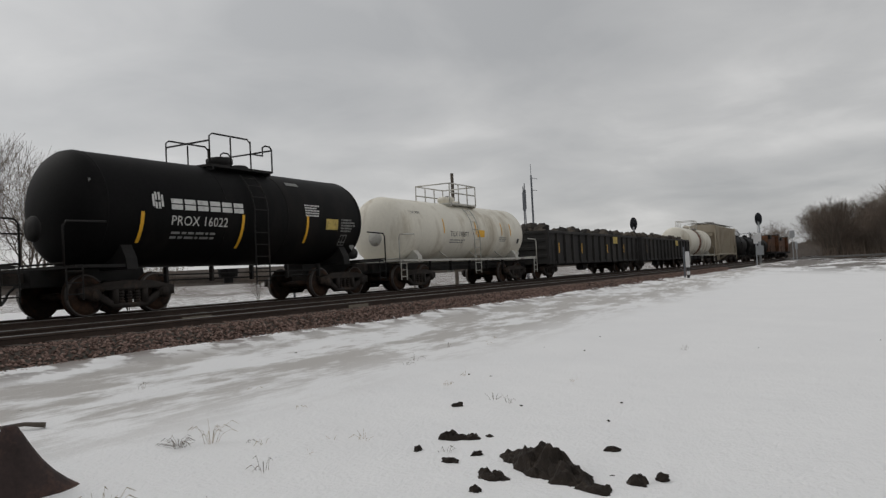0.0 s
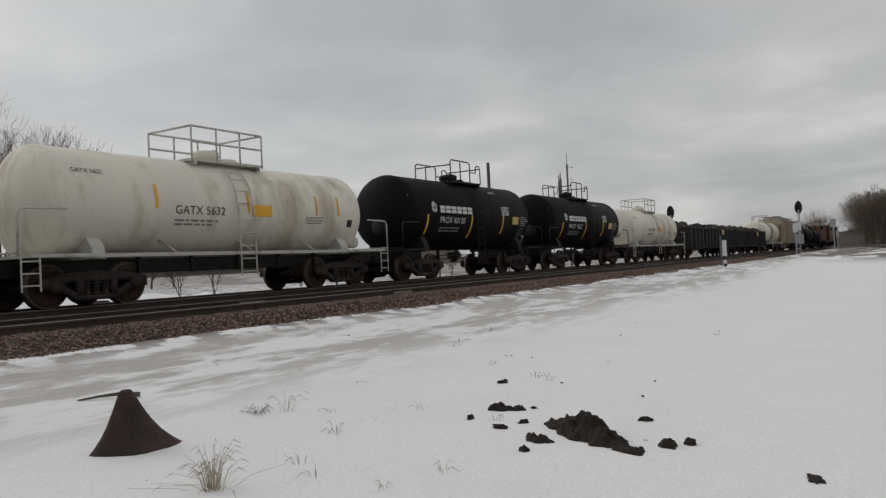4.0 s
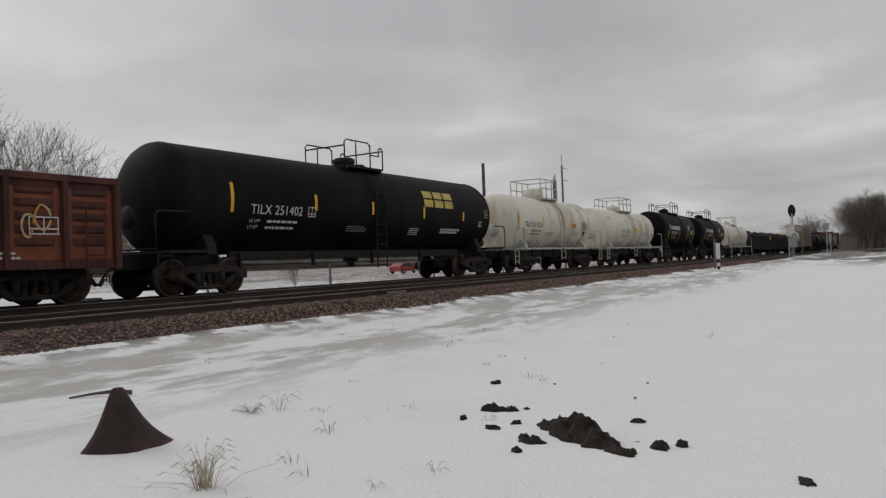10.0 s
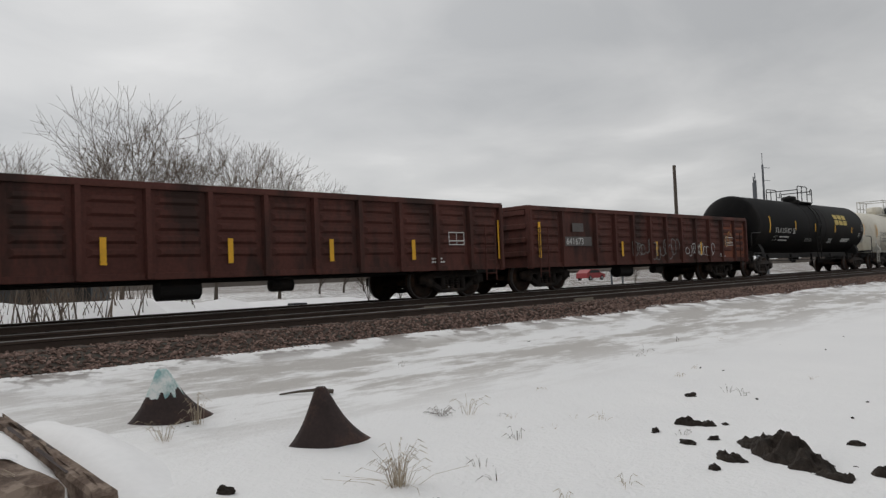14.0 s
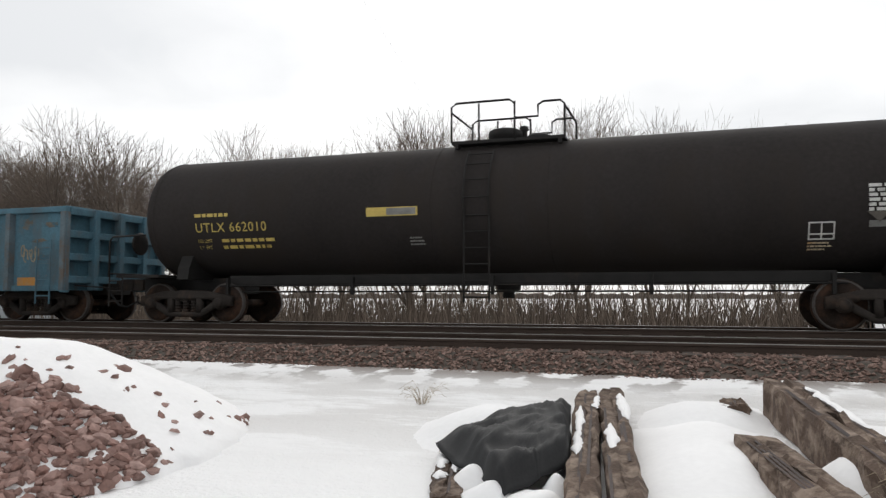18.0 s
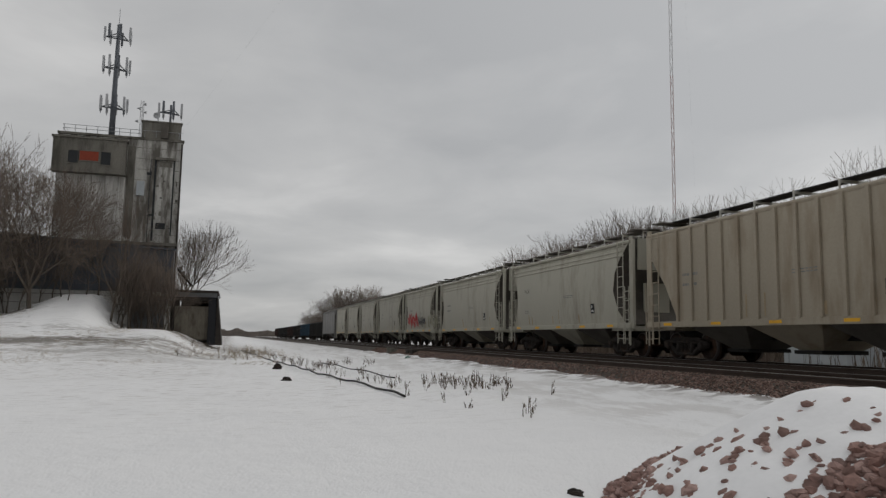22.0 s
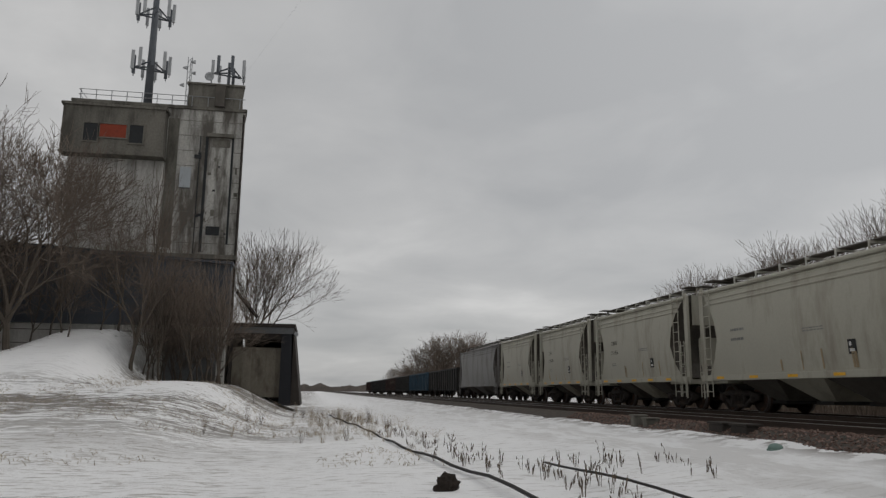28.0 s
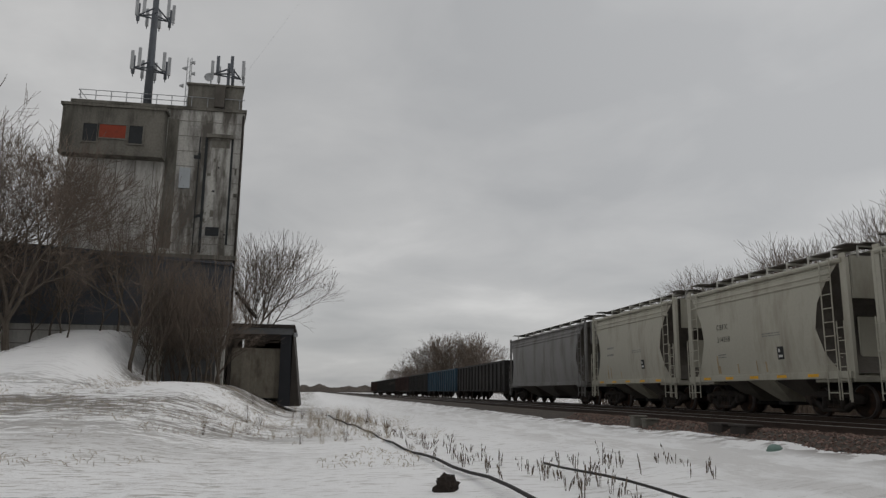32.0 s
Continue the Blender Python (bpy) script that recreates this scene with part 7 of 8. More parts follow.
    for dx in (-1.35, 1.35):
        for dy in (-0.8, 0.8):
            w = part("wheel", Shape().lathe([(-0.1, 0.31), (0.1, 0.31)], "y", 16, (cx + dx, cy + dy, cz + 0.31)), RUBBER, rc)
            part("rim", Shape().lathe([(-0.11, 0.2), (0.11, 0.2)], "y", 12, (cx + dx, cy + dy, cz + 0.31)), GALV, w)
    # low culvert wall, snowy mound and pale shed seen below the cars
    wall = thing("retaining_wall", "low dark concrete wall beyond the track", "wall")
    part("wall", Shape().box(9.0, 21.0, 22.0, 23.0, 0.05, 0.62, 0.04), CONCRETE_DARK, wall)
    part("barrel", Shape().box(14.2, 14.7, 21.4, 21.9, 0.05, 0.75, 0.05), SIGNAL_BLACK, wall)
    bank, pts = Shape(), [(5 + 1.4 * i, 26.0 + 2 * math.sin(i), max(0.15, 1.25 - 0.055 * i + 0.1 * math.sin(i * 2.1))) for i in range(22)]
    bank.v = [p for x0, y0, h0 in pts for p in ((x0, y0 - 3, 0.05), (x0, y0, h0), (x0, y0 + 4, 0.05))]
    bank.f = [(3 * i + j, 3 * i + 3 + j, 3 * i + 4 + j, 3 * i + 1 + j) for i in range(len(pts) - 1) for j in (0, 1)]
    tagged(new("snow_bank", bank.mesh("snow_bank", SNOW_CAP)), "long ploughed bank of snow beyond the track", "snow bank")
    dark = thing("dark_ridge", "dark wooded rise far behind the field", "ridge", kind="stuff")
    part("ridge", Shape().add([(60, 300, 0), (420, 240, 0), (420, 246, 9.5), (300, 262, 9), (180, 280, 7.5), (60, 306, 5)], [(0, 1, 2, 3, 4, 5)]), FAR_WOOD, dark)
    shed = thing("pale_shed", "pale grey metal shed behind the line", "shed")
    part("wall", Shape().box(-29.5, -25.9, 24.0, 27.0, 0.15, 1.62), PALE_SHEET, shed)
    part("roof", Shape().box(-29.7, -25.7, 23.8, 27.2, 1.62, 1.7), PALE_SHEET, shed)
    for k in range(4):
        part("wall_seam", Shape().box(-29.2 + k * 0.9, -29.17 + k * 0.9, 23.985, 24.0, 0.15, 1.6), GALV, shed)
    for x, y, h in ((23.5, 19.5, 1.25), (32.0, 20.5, 0.95), (33.0, 20.5, 1.1), (44.0, 22.0, 1.1)):
        st = thing("fence_stake", "thin steel stake in the snow beyond the track", "stake", "stakes beyond the track")
        part("stake", Shape().tube([(x, y, 0.1), (x, y, 0.4 + h)], 0.05, 6), POLE_STEEL, st)
        part("stake_cap", Shape().box(x - 0.07, x + 0.07, y - 0.07, y + 0.07, 0.38 + h, 0.45 + h), POLE_STEEL, st)
    for x, y, h in ((17.5, 21.5, 0.30), (19.2, 21.8, 0.33), (24, 21.8, 0.22), (40, 24, 0.25)):
        plant(TREES[2], x, y, h, x, "small bare sapling beyond the track", "saplings beyond the track")
    hs = thing("far_house", "low grey house with a snowy roof behind the trees", "house")
    part("wall", Shape().box(9.5, 17.5, 46, 52, 0.2, 2.2), SHED_GREY, hs)
    part("roof", Shape().prism([(45.4, 2.2), (52.6, 2.2), (49, 3.9)], "x", 9.1, 17.9), SNOW_CAP, hs)
    for k in range(3):
        part("window", Shape().box(10.5 + k * 2.4, 11.6 + k * 2.4, 45.96, 46.0, 0.9, 1.8), WINDOW_DARK, hs)


build_far_side()


# ---- things in the foreground ----
def stone_mesh(seed, r=1.0):
    rnd = random.Random(seed)
    bm = bmesh.new()
    bmesh.ops.create_icosphere(bm, subdivisions=1, radius=1)
    sx, sy, sz = rnd.uniform(0.8, 1.25), rnd.uniform(0.7, 1.1), rnd.uniform(0.45, 0.75)
    for v in bm.verts:
        k = 1 + rnd.uniform(-0.34, 0.2)
        v.co = Vector((v.co.x * sx * k, v.co.y * sy * k, v.co.z * sz * k)) * r
    me = bpy.data.meshes.new("stone")
    bm.to_mesh(me)
    bm.free()
    return me


STONES = [stone_mesh(k) for k in range(10)]
for me in STONES:
    me.materials.append(STONE_PINK)

PILE_X, PILE_Y, PILE_R, PILE_H = -5.7, 5.0, 2.0, 0.88


def pile_height(x, y):
    """The heap's surface above the ground round it."""
    dx, dy = x - PILE_X, y - PILE_Y
    d = math.hypot(dx * 0.92, dy) / PILE_R
    return PILE_H * max(0.0, 1 - d ** 1.6) * (1 + 0.08 * noise.noise(Vector((x * 1.2, y * 1.2, 0))))


def build_pile():
    heap = thing("rock_pile", "heap of pink broken stone half covered by snow", "rock pile")
    n, verts, faces = 72, [], []
    for i in range(n + 1):
        for j in range(n + 1):
            x, y = PILE_X - 2.6 + 5.2 * i / n, PILE_Y - 2.6 + 5.2 * j / n
            h = pile_height(x, y)
            z = gz(x, y) + h + (0.02 if h > 0 else -0.15) + 0.025 * noise.noise(Vector((x * 4, y * 4, 1)))
            verts.append((x, y, z))
    faces = [(i * (n + 1) + j, (i + 1) * (n + 1) + j, (i + 1) * (n + 1) + j + 1, i * (n + 1) + j + 1) for i in range(n) for j in range(n)]
    part("snow_cover", smooth_all(Shape().add(verts, faces).mesh("snow_cover", SNOW_CAP)), None, heap, "smooth snow over the top of the heap")
    rnd = random.Random(21)
    vx, vy = -PILE_X / math.hypot(PILE_X, PILE_Y), -PILE_Y / math.hypot(PILE_X, PILE_Y)
    made, tries, bits = 0, 0, Shape()
    while made < 1400 and tries < 70000:
        tries += 1
        a, d = rnd.uniform(0, 2 * math.pi), math.sqrt(rnd.uniform(0, 1)) * PILE_R * 1.06
        dx, dy = math.cos(a) * d, math.sin(a) * d
        front = (dx * vx + dy * vy) / PILE_R            # 1 towards the open side
        side = (dx * vy - dy * vx) / PILE_R             # + to the left as seen from the open side
        ragged = 0.10 * noise.noise(Vector((dx * 2.6, dy * 2.6, 5))) + 0.05 * noise.noise(Vector((dx * 7, dy * 7, 2)))
        core = front > 0.44 + ragged and -0.14 - 0.42 * min(1.0, (front - 0.44) * 2.2) < side + ragged < -0.12 + 1.5 * (front - 0.42) * (1.0 if front < 0.8 else 0.92)
        skirt = side > 0.80 and d > PILE_R * 0.86 and front > -0.5
        chance = 1.0 if core else 0.5 if skirt else 0.10 if front > 0.15 and side > -0.1 else 0.03 if front > 0.25 else 0
        if rnd.uniform(0, 1) > chance:
            continue
        x, y = PILE_X + dx, PILE_Y + dy
        r = rnd.uniform(0.038, 0.068) * (1.3 if rnd.random() < 0.12 else 1)
        z = gz(x, y) + pile_height(x, y) + r * (rnd.uniform(0.0, 0.7) if core else rnd.uniform(-0.1, 0.3))
        m = Matrix.LocRotScale((x, y, z), Euler((rnd.uniform(-0.8, 0.8), rnd.uniform(-0.8, 0.8), rnd.uniform(0, 6.3))), (r, r, r))
        if made < 300:
            part("stone", rnd.choice(STONES), None, heap, at=m)
        else:
            me = rnd.choice(STONES)
            bits.add([m @ v.co for v in me.vertices], [tuple(p.vertices) for p in me.polygons])
        made += 1
    tagged(part("stone_rubble", bits, STONE_BITS, heap), kind="stuff")


build_pile()


def tie(x0, y0, x1, y1, z0, z1, w, h, seed, label, cap=0.5):
    """An old wooden tie from the far end to the near one, worn along its edges, with snow on it."""
    rnd = random.Random(seed)
    t = thing("railway_tie", label, "railway tie", "old ties lying in the snow")
    d = Vector((x1 - x0, y1 - y0, z1 - z0))
    n, ax = 16, d.normalized()
    side = Vector((ax.y, -ax.x, 0)).normalized()
    up = side.cross(ax) * -1 if side.cross(ax).z < 0 else side.cross(ax)
    sec = [(-0.5, 0), (-0.5, 0.82), (-0.38, 0.98), (-0.1, 1.0), (0.02, 0.95), (0.1, 1.0), (0.4, 0.98), (0.5, 0.84), (0.5, 0)]
    s, m = Shape(), len(sec)
    for i in range(n + 1):
        p = Vector((x0, y0, z0)) + d * i / n
        for u, v in sec:
            j = rnd.gauss(0, 0.012) if 0.5 < v else rnd.gauss(0, 0.005)
            s.v.append(tuple(p + side * (u * w + j) + up * (v * h + (j if v > 0.5 else 0))))
    s.f = [(i * m + j, (i + 1) * m + j, (i + 1) * m + (j + 1) % m, i * m + (j + 1) % m) for i in range(n) for j in range(m)] + [tuple(range(m)), tuple(n * m + j for j in range(m))]
    part("timber", s, OLD_TIE, t)
    for k in range(3):
        u, a, b = rnd.uniform(-0.35, 0.35), rnd.uniform(0, 0.3), rnd.uniform(0.5, 1)
        c = Shape()
        p, q = Vector((x0, y0, z0)) + d * a, Vector((x0, y0, z0)) + d * b
        c.add([p + side * (u * w) + up * h * 1.01, q + side * (u * w + 0.01) + up * h * 1.01, q + side * (u * w + 0.03) + up * h * 1.01, p + side * (u * w + 0.02) + up * h * 1.01], [(0, 1, 2, 3)])
        part("split", c, RUSTY_PLATE, t)
    if cap:
        for k in range(4):
            a = rnd.uniform(0.0, 0.75)
            ln = rnd.uniform(0.12, 0.34)
            c, steps = Shape(), 22
            off = rnd.choice((-0.4, -0.3, 0.25, 0.42))
            for i in range(steps):
                f = i / (steps - 1)
                w1, w2 = (0.55 + 0.9 * noise.noise(Vector((f * 4.5, seed * 3 + k, q))) for q in (0, 7))
                p = Vector((x0, y0, z0)) + d * min(1, a + ln * f) + side * (off * w) + up * h
                g = math.sin(math.pi * f) ** 0.6
                for u, v in ((-0.5 * w1, -0.3), (-0.4 * w1, 0.5), (0.1 * (w2 - w1), 1), (0.4 * w2, 0.5), (0.5 * w2, -0.3)):
                    c.v.append(tuple(p + side * (u * w * 0.7 * g * cap * 1.6) + up * (v * 0.022 * g * cap * 1.6 + 0.004)))
            c.f = [(i * 5 + j, (i + 1) * 5 + j, (i + 1) * 5 + j + 1, i * 5 + j + 1) for i in range(steps - 1) for j in range(4)]
            part("snow_cap", smooth_all(c.mesh("snow_cap", SNOW_CAP)), None, t, "patch of snow on the timber")
    return t


def build_ties():
    tie(-0.93, 7.15, -0.58, 4.15, 0.38, 0.13, 0.20, 0.20, 1, "old split tie lying in the snow beside another", 0.5)
    tie(-0.72, 7.2, -0.33, 4.2, 0.39, 0.13, 0.21, 0.21, 2, "old split tie lying in the snow beside another", 0.6)
    tie(0.74, 7.2, 1.22, 4.3, 0.40, 0.12, 0.33, 0.32, 3, "weathered tie with a mossy squared end", 0.4)
    tie(0.42, 5.85, 0.80, 4.2, 0.18, 0.08, 0.34, 0.27, 4, "short broken tie lying on its side", 0.0)
    tie(1.63, 6.6, 1.60, 4.3, 0.27, 0.08, 0.13, 0.24, 5, "narrow tie on edge with snow along one side", 0.0)
    tie(0.35, 7.35, 0.36, 6.9, 0.36, 0.36, 0.2, 0.16, 6, "stub of a tie sticking out of the snow", 0.0)
    tie(-1.45, 4.45, -1.76, 5.6, 0.06, 0.14, 0.2, 0.16, 7, "dark tie half under a tarpaulin", 0.6)
    # drifts between the ties
    for x, y, sx, sy, h, k in ((0.1, 5.7, 0.75, 1.9, 0.26, 1), (1.4, 5.7, 0.5, 1.7, 0.30, 2), (1.0, 5.3, 0.4, 0.7, 0.36, 3), (1.95, 5.6, 0.45, 1.5, 0.26, 4), (-1.6, 6.2, 0.8, 0.8, 0.34, 6), (0.1, 6.9, 0.7, 0.8, 0.26, 7)):
        v, f, n = [], [], 14
        for i in range(n + 1):
            for j in range(n + 1):
                a, b = -1 + 2 * i / n, -1 + 2 * j / n
                d = min(1, math.hypot(a, b))
                xx, yy = x + a * sx, y + b * sy
                v.append((xx, yy, gz(xx, yy) + 0.75 * h * (1 - d ** 2) ** 2 - 0.02 + 0.03 * noise.noise(Vector((xx * 3, yy * 3, k)))))
        f = [(i * (n + 1) + j, (i + 1) * (n + 1) + j, (i + 1) * (n + 1) + j + 1, i * (n + 1) + j + 1) for i in range(n) for j in range(n)]
        tagged(new("snow_drift", smooth_all(Shape().add(v, f).mesh("snow_drift", SNOW_CAP))), "soft drift of snow among the ties", "snow drift", "drifts among the ties")


build_ties()


def build_tarp():
    n, v = 40, []
    # a crumpled sheet thrown over low timbers
    for i in range(n + 1):
        for j in range(n + 1):
            a, b = i / n, j / n
            edge = 0.10 * noise.noise(Vector((a * 4, b * 4, 9)))
            near, far = Vector((-1.08, 4.45, 0.10)).lerp(Vector((-0.77, 5.0, 0.22)), a), Vector((-1.80, 5.30, 0.10)).lerp(Vector((-0.98, 6.45, 0.34)), a)
            p = near.lerp(far, b)
            x, y = p.x + 0.35 * edge * (1 - b), p.y + 0.6 * edge + 0.10 * math.sin(math.pi * a) * b
            drop = float(step(1.0, 0.9, a)) * float(step(0.0, 0.1, b)) * float(step(0.0, 0.15, a))
            fold = noise.ridged_multi_fractal(Vector((a * 1.6 + b * 3.4, b * 1.2 - a * 1.4, 4)), 0.7, 2.1, 4, 1.0, 2.0)
            z = gz(x, y) + 0.03 + p.z * 0.45 + 0.12 * drop * math.sin(math.pi * min(1, 0.25 + 0.6 * b)) + 0.042 * fold * (0.35 + drop) + 0.05 * float(step(0.12, 0.0, a)) * float(step(0.8, 1.0, b))
            v.append((x, y, z))
    f = [(i * (n + 1) + j, (i + 1) * (n + 1) + j, (i + 1) * (n + 1) + j + 1, i * (n + 1) + j + 1) for i in range(n) for j in range(n)]
    me = Shape().add(v, f).mesh("tarpaulin", TARP)
    smooth_all(me)
    ob = tagged(new("tarpaulin", me), "crumpled black tarpaulin thrown over timbers in the snow", "tarpaulin")
    so = ob.modifiers.new("thickness", "SOLIDIFY")
    so.thickness = 0.012
    # snow lying over its near edge
    rnd = random.Random(2)
    for x, y, r in ((-1.36, 4.84, 0.24), (-1.2, 4.55, 0.24), (-0.93, 4.5, 0.28), (-0.80, 4.75, 0.16)):
        vv, m = [], 18
        for i in range(m + 1):
            for j in range(m + 1):
                a, b = -1 + 2 * i / m, -1 + 2 * j / m
                d = min(1, math.hypot(a, b))
                vv.append((x + a * r, y + b * r, gz(x, y) + 0.16 * (1 - d ** 2) * (1 + 0.3 * noise.noise(Vector((a * 1.7 + x * 9, b * 1.7, y)))) - 0.03))
        ff = [(i * (m + 1) + j, (i + 1) * (m + 1) + j, (i + 1) * (m + 1) + j + 1, i * (m + 1) + j + 1) for i in range(m) for j in range(m)]
        tagged(new("snow_lump", smooth_all(Shape().add(vv, ff).mesh("snow_lump", SNOW_CAP))), "lump of snow on the edge of the tarpaulin", "snow lump", "snow on the tarpaulin")


build_tarp()


def flared_plate(name, x, y, h, w, turn, label, teal):
    """A steel footing of triangular outline with hollow flanks, rising to a narrow top."""
    root = thing(name, label, "steel footing", "rusted steel footings", at=pose(x, y, gz(x, y) - 0.05, 0, 0, turn))
    s, n = Shape(), 22
    lev = [(0.0, 1.0, 0.55), (0.10, 0.86, 0.50), (0.22, 0.70, 0.44), (0.36, 0.55, 0.36), (0.52, 0.42, 0.28), (0.70, 0.30, 0.20), (0.86, 0.20, 0.14), (0.97, 0.13, 0.10), (1.0, 0.09, 0.07)]
    for z, kx, ky in lev:
        for j in range(n):
            a = 2 * math.pi * j / n
            c, sn = math.cos(a), math.sin(a)
            q = 1 / max(abs(c) ** 1.3 + abs(sn) ** 1.3, 0.3) ** (1 / 1.3)
            s.v.append((c * q * kx * w / 2 - 0.05 * w * z + (0.10 * w * (1 - z) ** 3 if c > 0.6 else 0), sn * q * ky * w / 2, z * h))
    m = len(lev)
    s.f = [(i * n + j, i * n + (j + 1) % n, (i + 1) * n + (j + 1) % n, (i + 1) * n + j) for i in range(m - 1) for j in range(n)] + [tuple((m - 1) * n + j for j in range(n))]
    part("shell", s, RUSTY_PLATE, root, smooth=40)
    if teal:
        c, k0 = Shape(), 4
        for i in range(k0, m):
            z, kx, ky = lev[i]
            for j in range(n):
                v = s.v[i * n + j]
                c.v.append((v[0] * 1.03 + 0.0, v[1] * 1.04, v[2] - (0.07 * h * random.Random(j).random() if i == k0 else 0) + (0.004 if i == m - 1 else 0)))
        mm = m - k0
        c.f = [(i * n + j, i * n + (j + 1) % n, (i + 1) * n + (j + 1) % n, (i + 1) * n + j) for i in range(mm - 1) for j in range(n)] + [tuple((mm - 1) * n + j for j in range(n))]
        part("painted_tip", c, TEAL_FLAKE, root, "flaking teal and white paint", smooth=40)
    return root


flared_plate("steel_footing", 3.43, 4.80, 0.49, 0.72, -20, "dark rusted flared steel footing standing in the snow", False)
flared_plate("steel_footing", 2.86, 6.3, 0.48, 0.78, -10, "rusted flared footing with flaking teal paint on top", True)


def lump(seed, x, y, sx, sy, sz, label, name="mud_clod", category="clod", group="frozen clods in the snow", material=None, sub=3):
    bm = bmesh.new()
    bmesh.ops.create_icosphere(bm, subdivisions=sub, radius=1)
    for v in bm.verts:
        p = v.co.copy()
        k = 1 + 0.45 * noise.fractal(p * 1.6 + Vector((seed * 3.1, 0, 0)), 0.8, 2.2, 4)
        v.co = Vector((p.x * sx * k, p.y * sy * k, p.z * sz * k))
    me = bpy.data.meshes.new(name)
    bm.to_mesh(me)
    bm.free()
    me.materials.append(material or MUD)
    ob = tagged(new(name, me), label, category, group)
    ob.matrix_basis = pose(x, y, gz(x, y) + sz * 0.15, 0, 0, seed * 47 % 360)
    return ob


def ridge(label, x0, y0, x1, y1, w, h, crest, seed):
    """A torn, elongated clod lying from one point to another, highest at the crest."""
    s, n, m = Shape(), 34, 22
    d = Vector((x1 - x0, y1 - y0, 0))
    side = Vector((d.y, -d.x, 0)).normalized()
    for i in range(n + 1):
        t = i / n
        taper = max(0.02, math.sin(math.pi * min(1, max(0, t))) ** 0.55)
        top = (0.45 + 0.55 * math.exp(-((t - crest) / 0.16) ** 2) + 0.25 * noise.noise(Vector((t * 5, seed, 0)))) * taper
        for j in range(m + 1):
            u = -1 + 2 * j / m
            p = Vector((x0, y0, 0)) + d * t + side * (u * w * taper)
            k = max(0.0, 1 - abs(u) ** 2.2)
            rough = noise.fractal(Vector((p.x * 9, p.y * 9, seed)), 0.6, 2.1, 5)
            p += side * 0.02 * noise.noise(Vector((t * 11, u * 3, seed + 4)))
            s.v.append((p.x, p.y, gz(p.x, p.y) - 0.035 + h * top * k * (1.05 + 0.45 * rough) + 0.02 * rough * k))
    s.f = [(i * (m + 1) + j, (i + 1) * (m + 1) + j, (i + 1) * (m + 1) + j + 1, i * (m + 1) + j + 1) for i in range(n) for j in range(m)]
    return tagged(new("mud_clod", s.mesh("mud_clod", MUD)), label, "clod", "frozen clods in the snow")


def build_clods():
    ridge("long dark clod of frozen mud with a torn crest", 5.74, 2.62, 4.98, 1.52, 0.21, 0.19, 0.42, 3)
    ridge("thin dark strip of frozen mud on the snow", 5.85, 3.24, 6.18, 2.78, 0.10, 0.12, 0.2, 8)
    ridge("dark clod of frozen mud on the snow", 5.55, 1.80, 5.24, 1.36, 0.10, 0.075, 0.7, 11)
    ridge("dark clod of frozen mud on the snow", 5.24, 2.62, 4.98, 2.18, 0.12, 0.085, 0.6, 14)
    for k, (x, y, sx, sy, sz) in enumerate(((5.47, 1.37, 0.05, 0.04, 0.04), (5.31, 2.81, 0.07, 0.04, 0.03), (5.56, 2.72, 0.05, 0.03, 0.03), (5.51, 3.19, 0.05, 0.03, 0.03), (4.76, 2.34, 0.04, 0.03, 0.04), (6.06, 1.87, 0.06, 0.03, 0.03), (7.16, 3.72, 0.06, 0.03, 0.03), (4.95, 0.52, 0.09, 0.05, 0.03), (3.0, 3.15, 0.07, 0.05, 0.05), (2.3, 4.3, 0.06, 0.04, 0.045))):
        lump(k + 1, x, y, sx, sy, sz, "dark clod of frozen mud on the snow")
    for k, (x, y, sx, sy, sz) in enumerate(((-5.45, 2.48, 0.12, 0.06, 0.05), (-6.9, 2.95, 0.10, 0.05, 0.04), (-24.4, 1.68, 0.17, 0.08, 0.12), (-33.9, 1.95, 0.2, 0.09, 0.15))):
        lump(k + 30, x, y, sx, sy, sz, "dark lump of frozen earth poking through the snow")
    rnd = random.Random(12)
    for k in range(30):
        x, y = rnd.uniform(2.5, 16), rnd.uniform(-1.5, 7.6)
        r = rnd.uniform(0.006, 0.017)
        lump(k + 60, x, y, r * rnd.uniform(1, 2.2), r, r * 0.7, "small dark crumb of earth on the snow", "earth_crumb", "crumb", "crumbs of earth on the snow", sub=1)
    # branch lying beyond the first footing
    br = Shape().tube([(4.08, 6.48, gz(4.08, 6.48) + 0.01), (4.25, 6.4, gz(4.25, 6.4) + 0.03), (4.4, 6.28, gz(4.4, 6.28) + 0.05), (4.53, 6.2, gz(4.53, 6.2) + 0.03)], 0.008, 6, 0.024)
    tagged(new("fallen_branch", br.mesh("fallen_branch", BARK)), "short fallen branch on the snow", "branch")


build_clods()


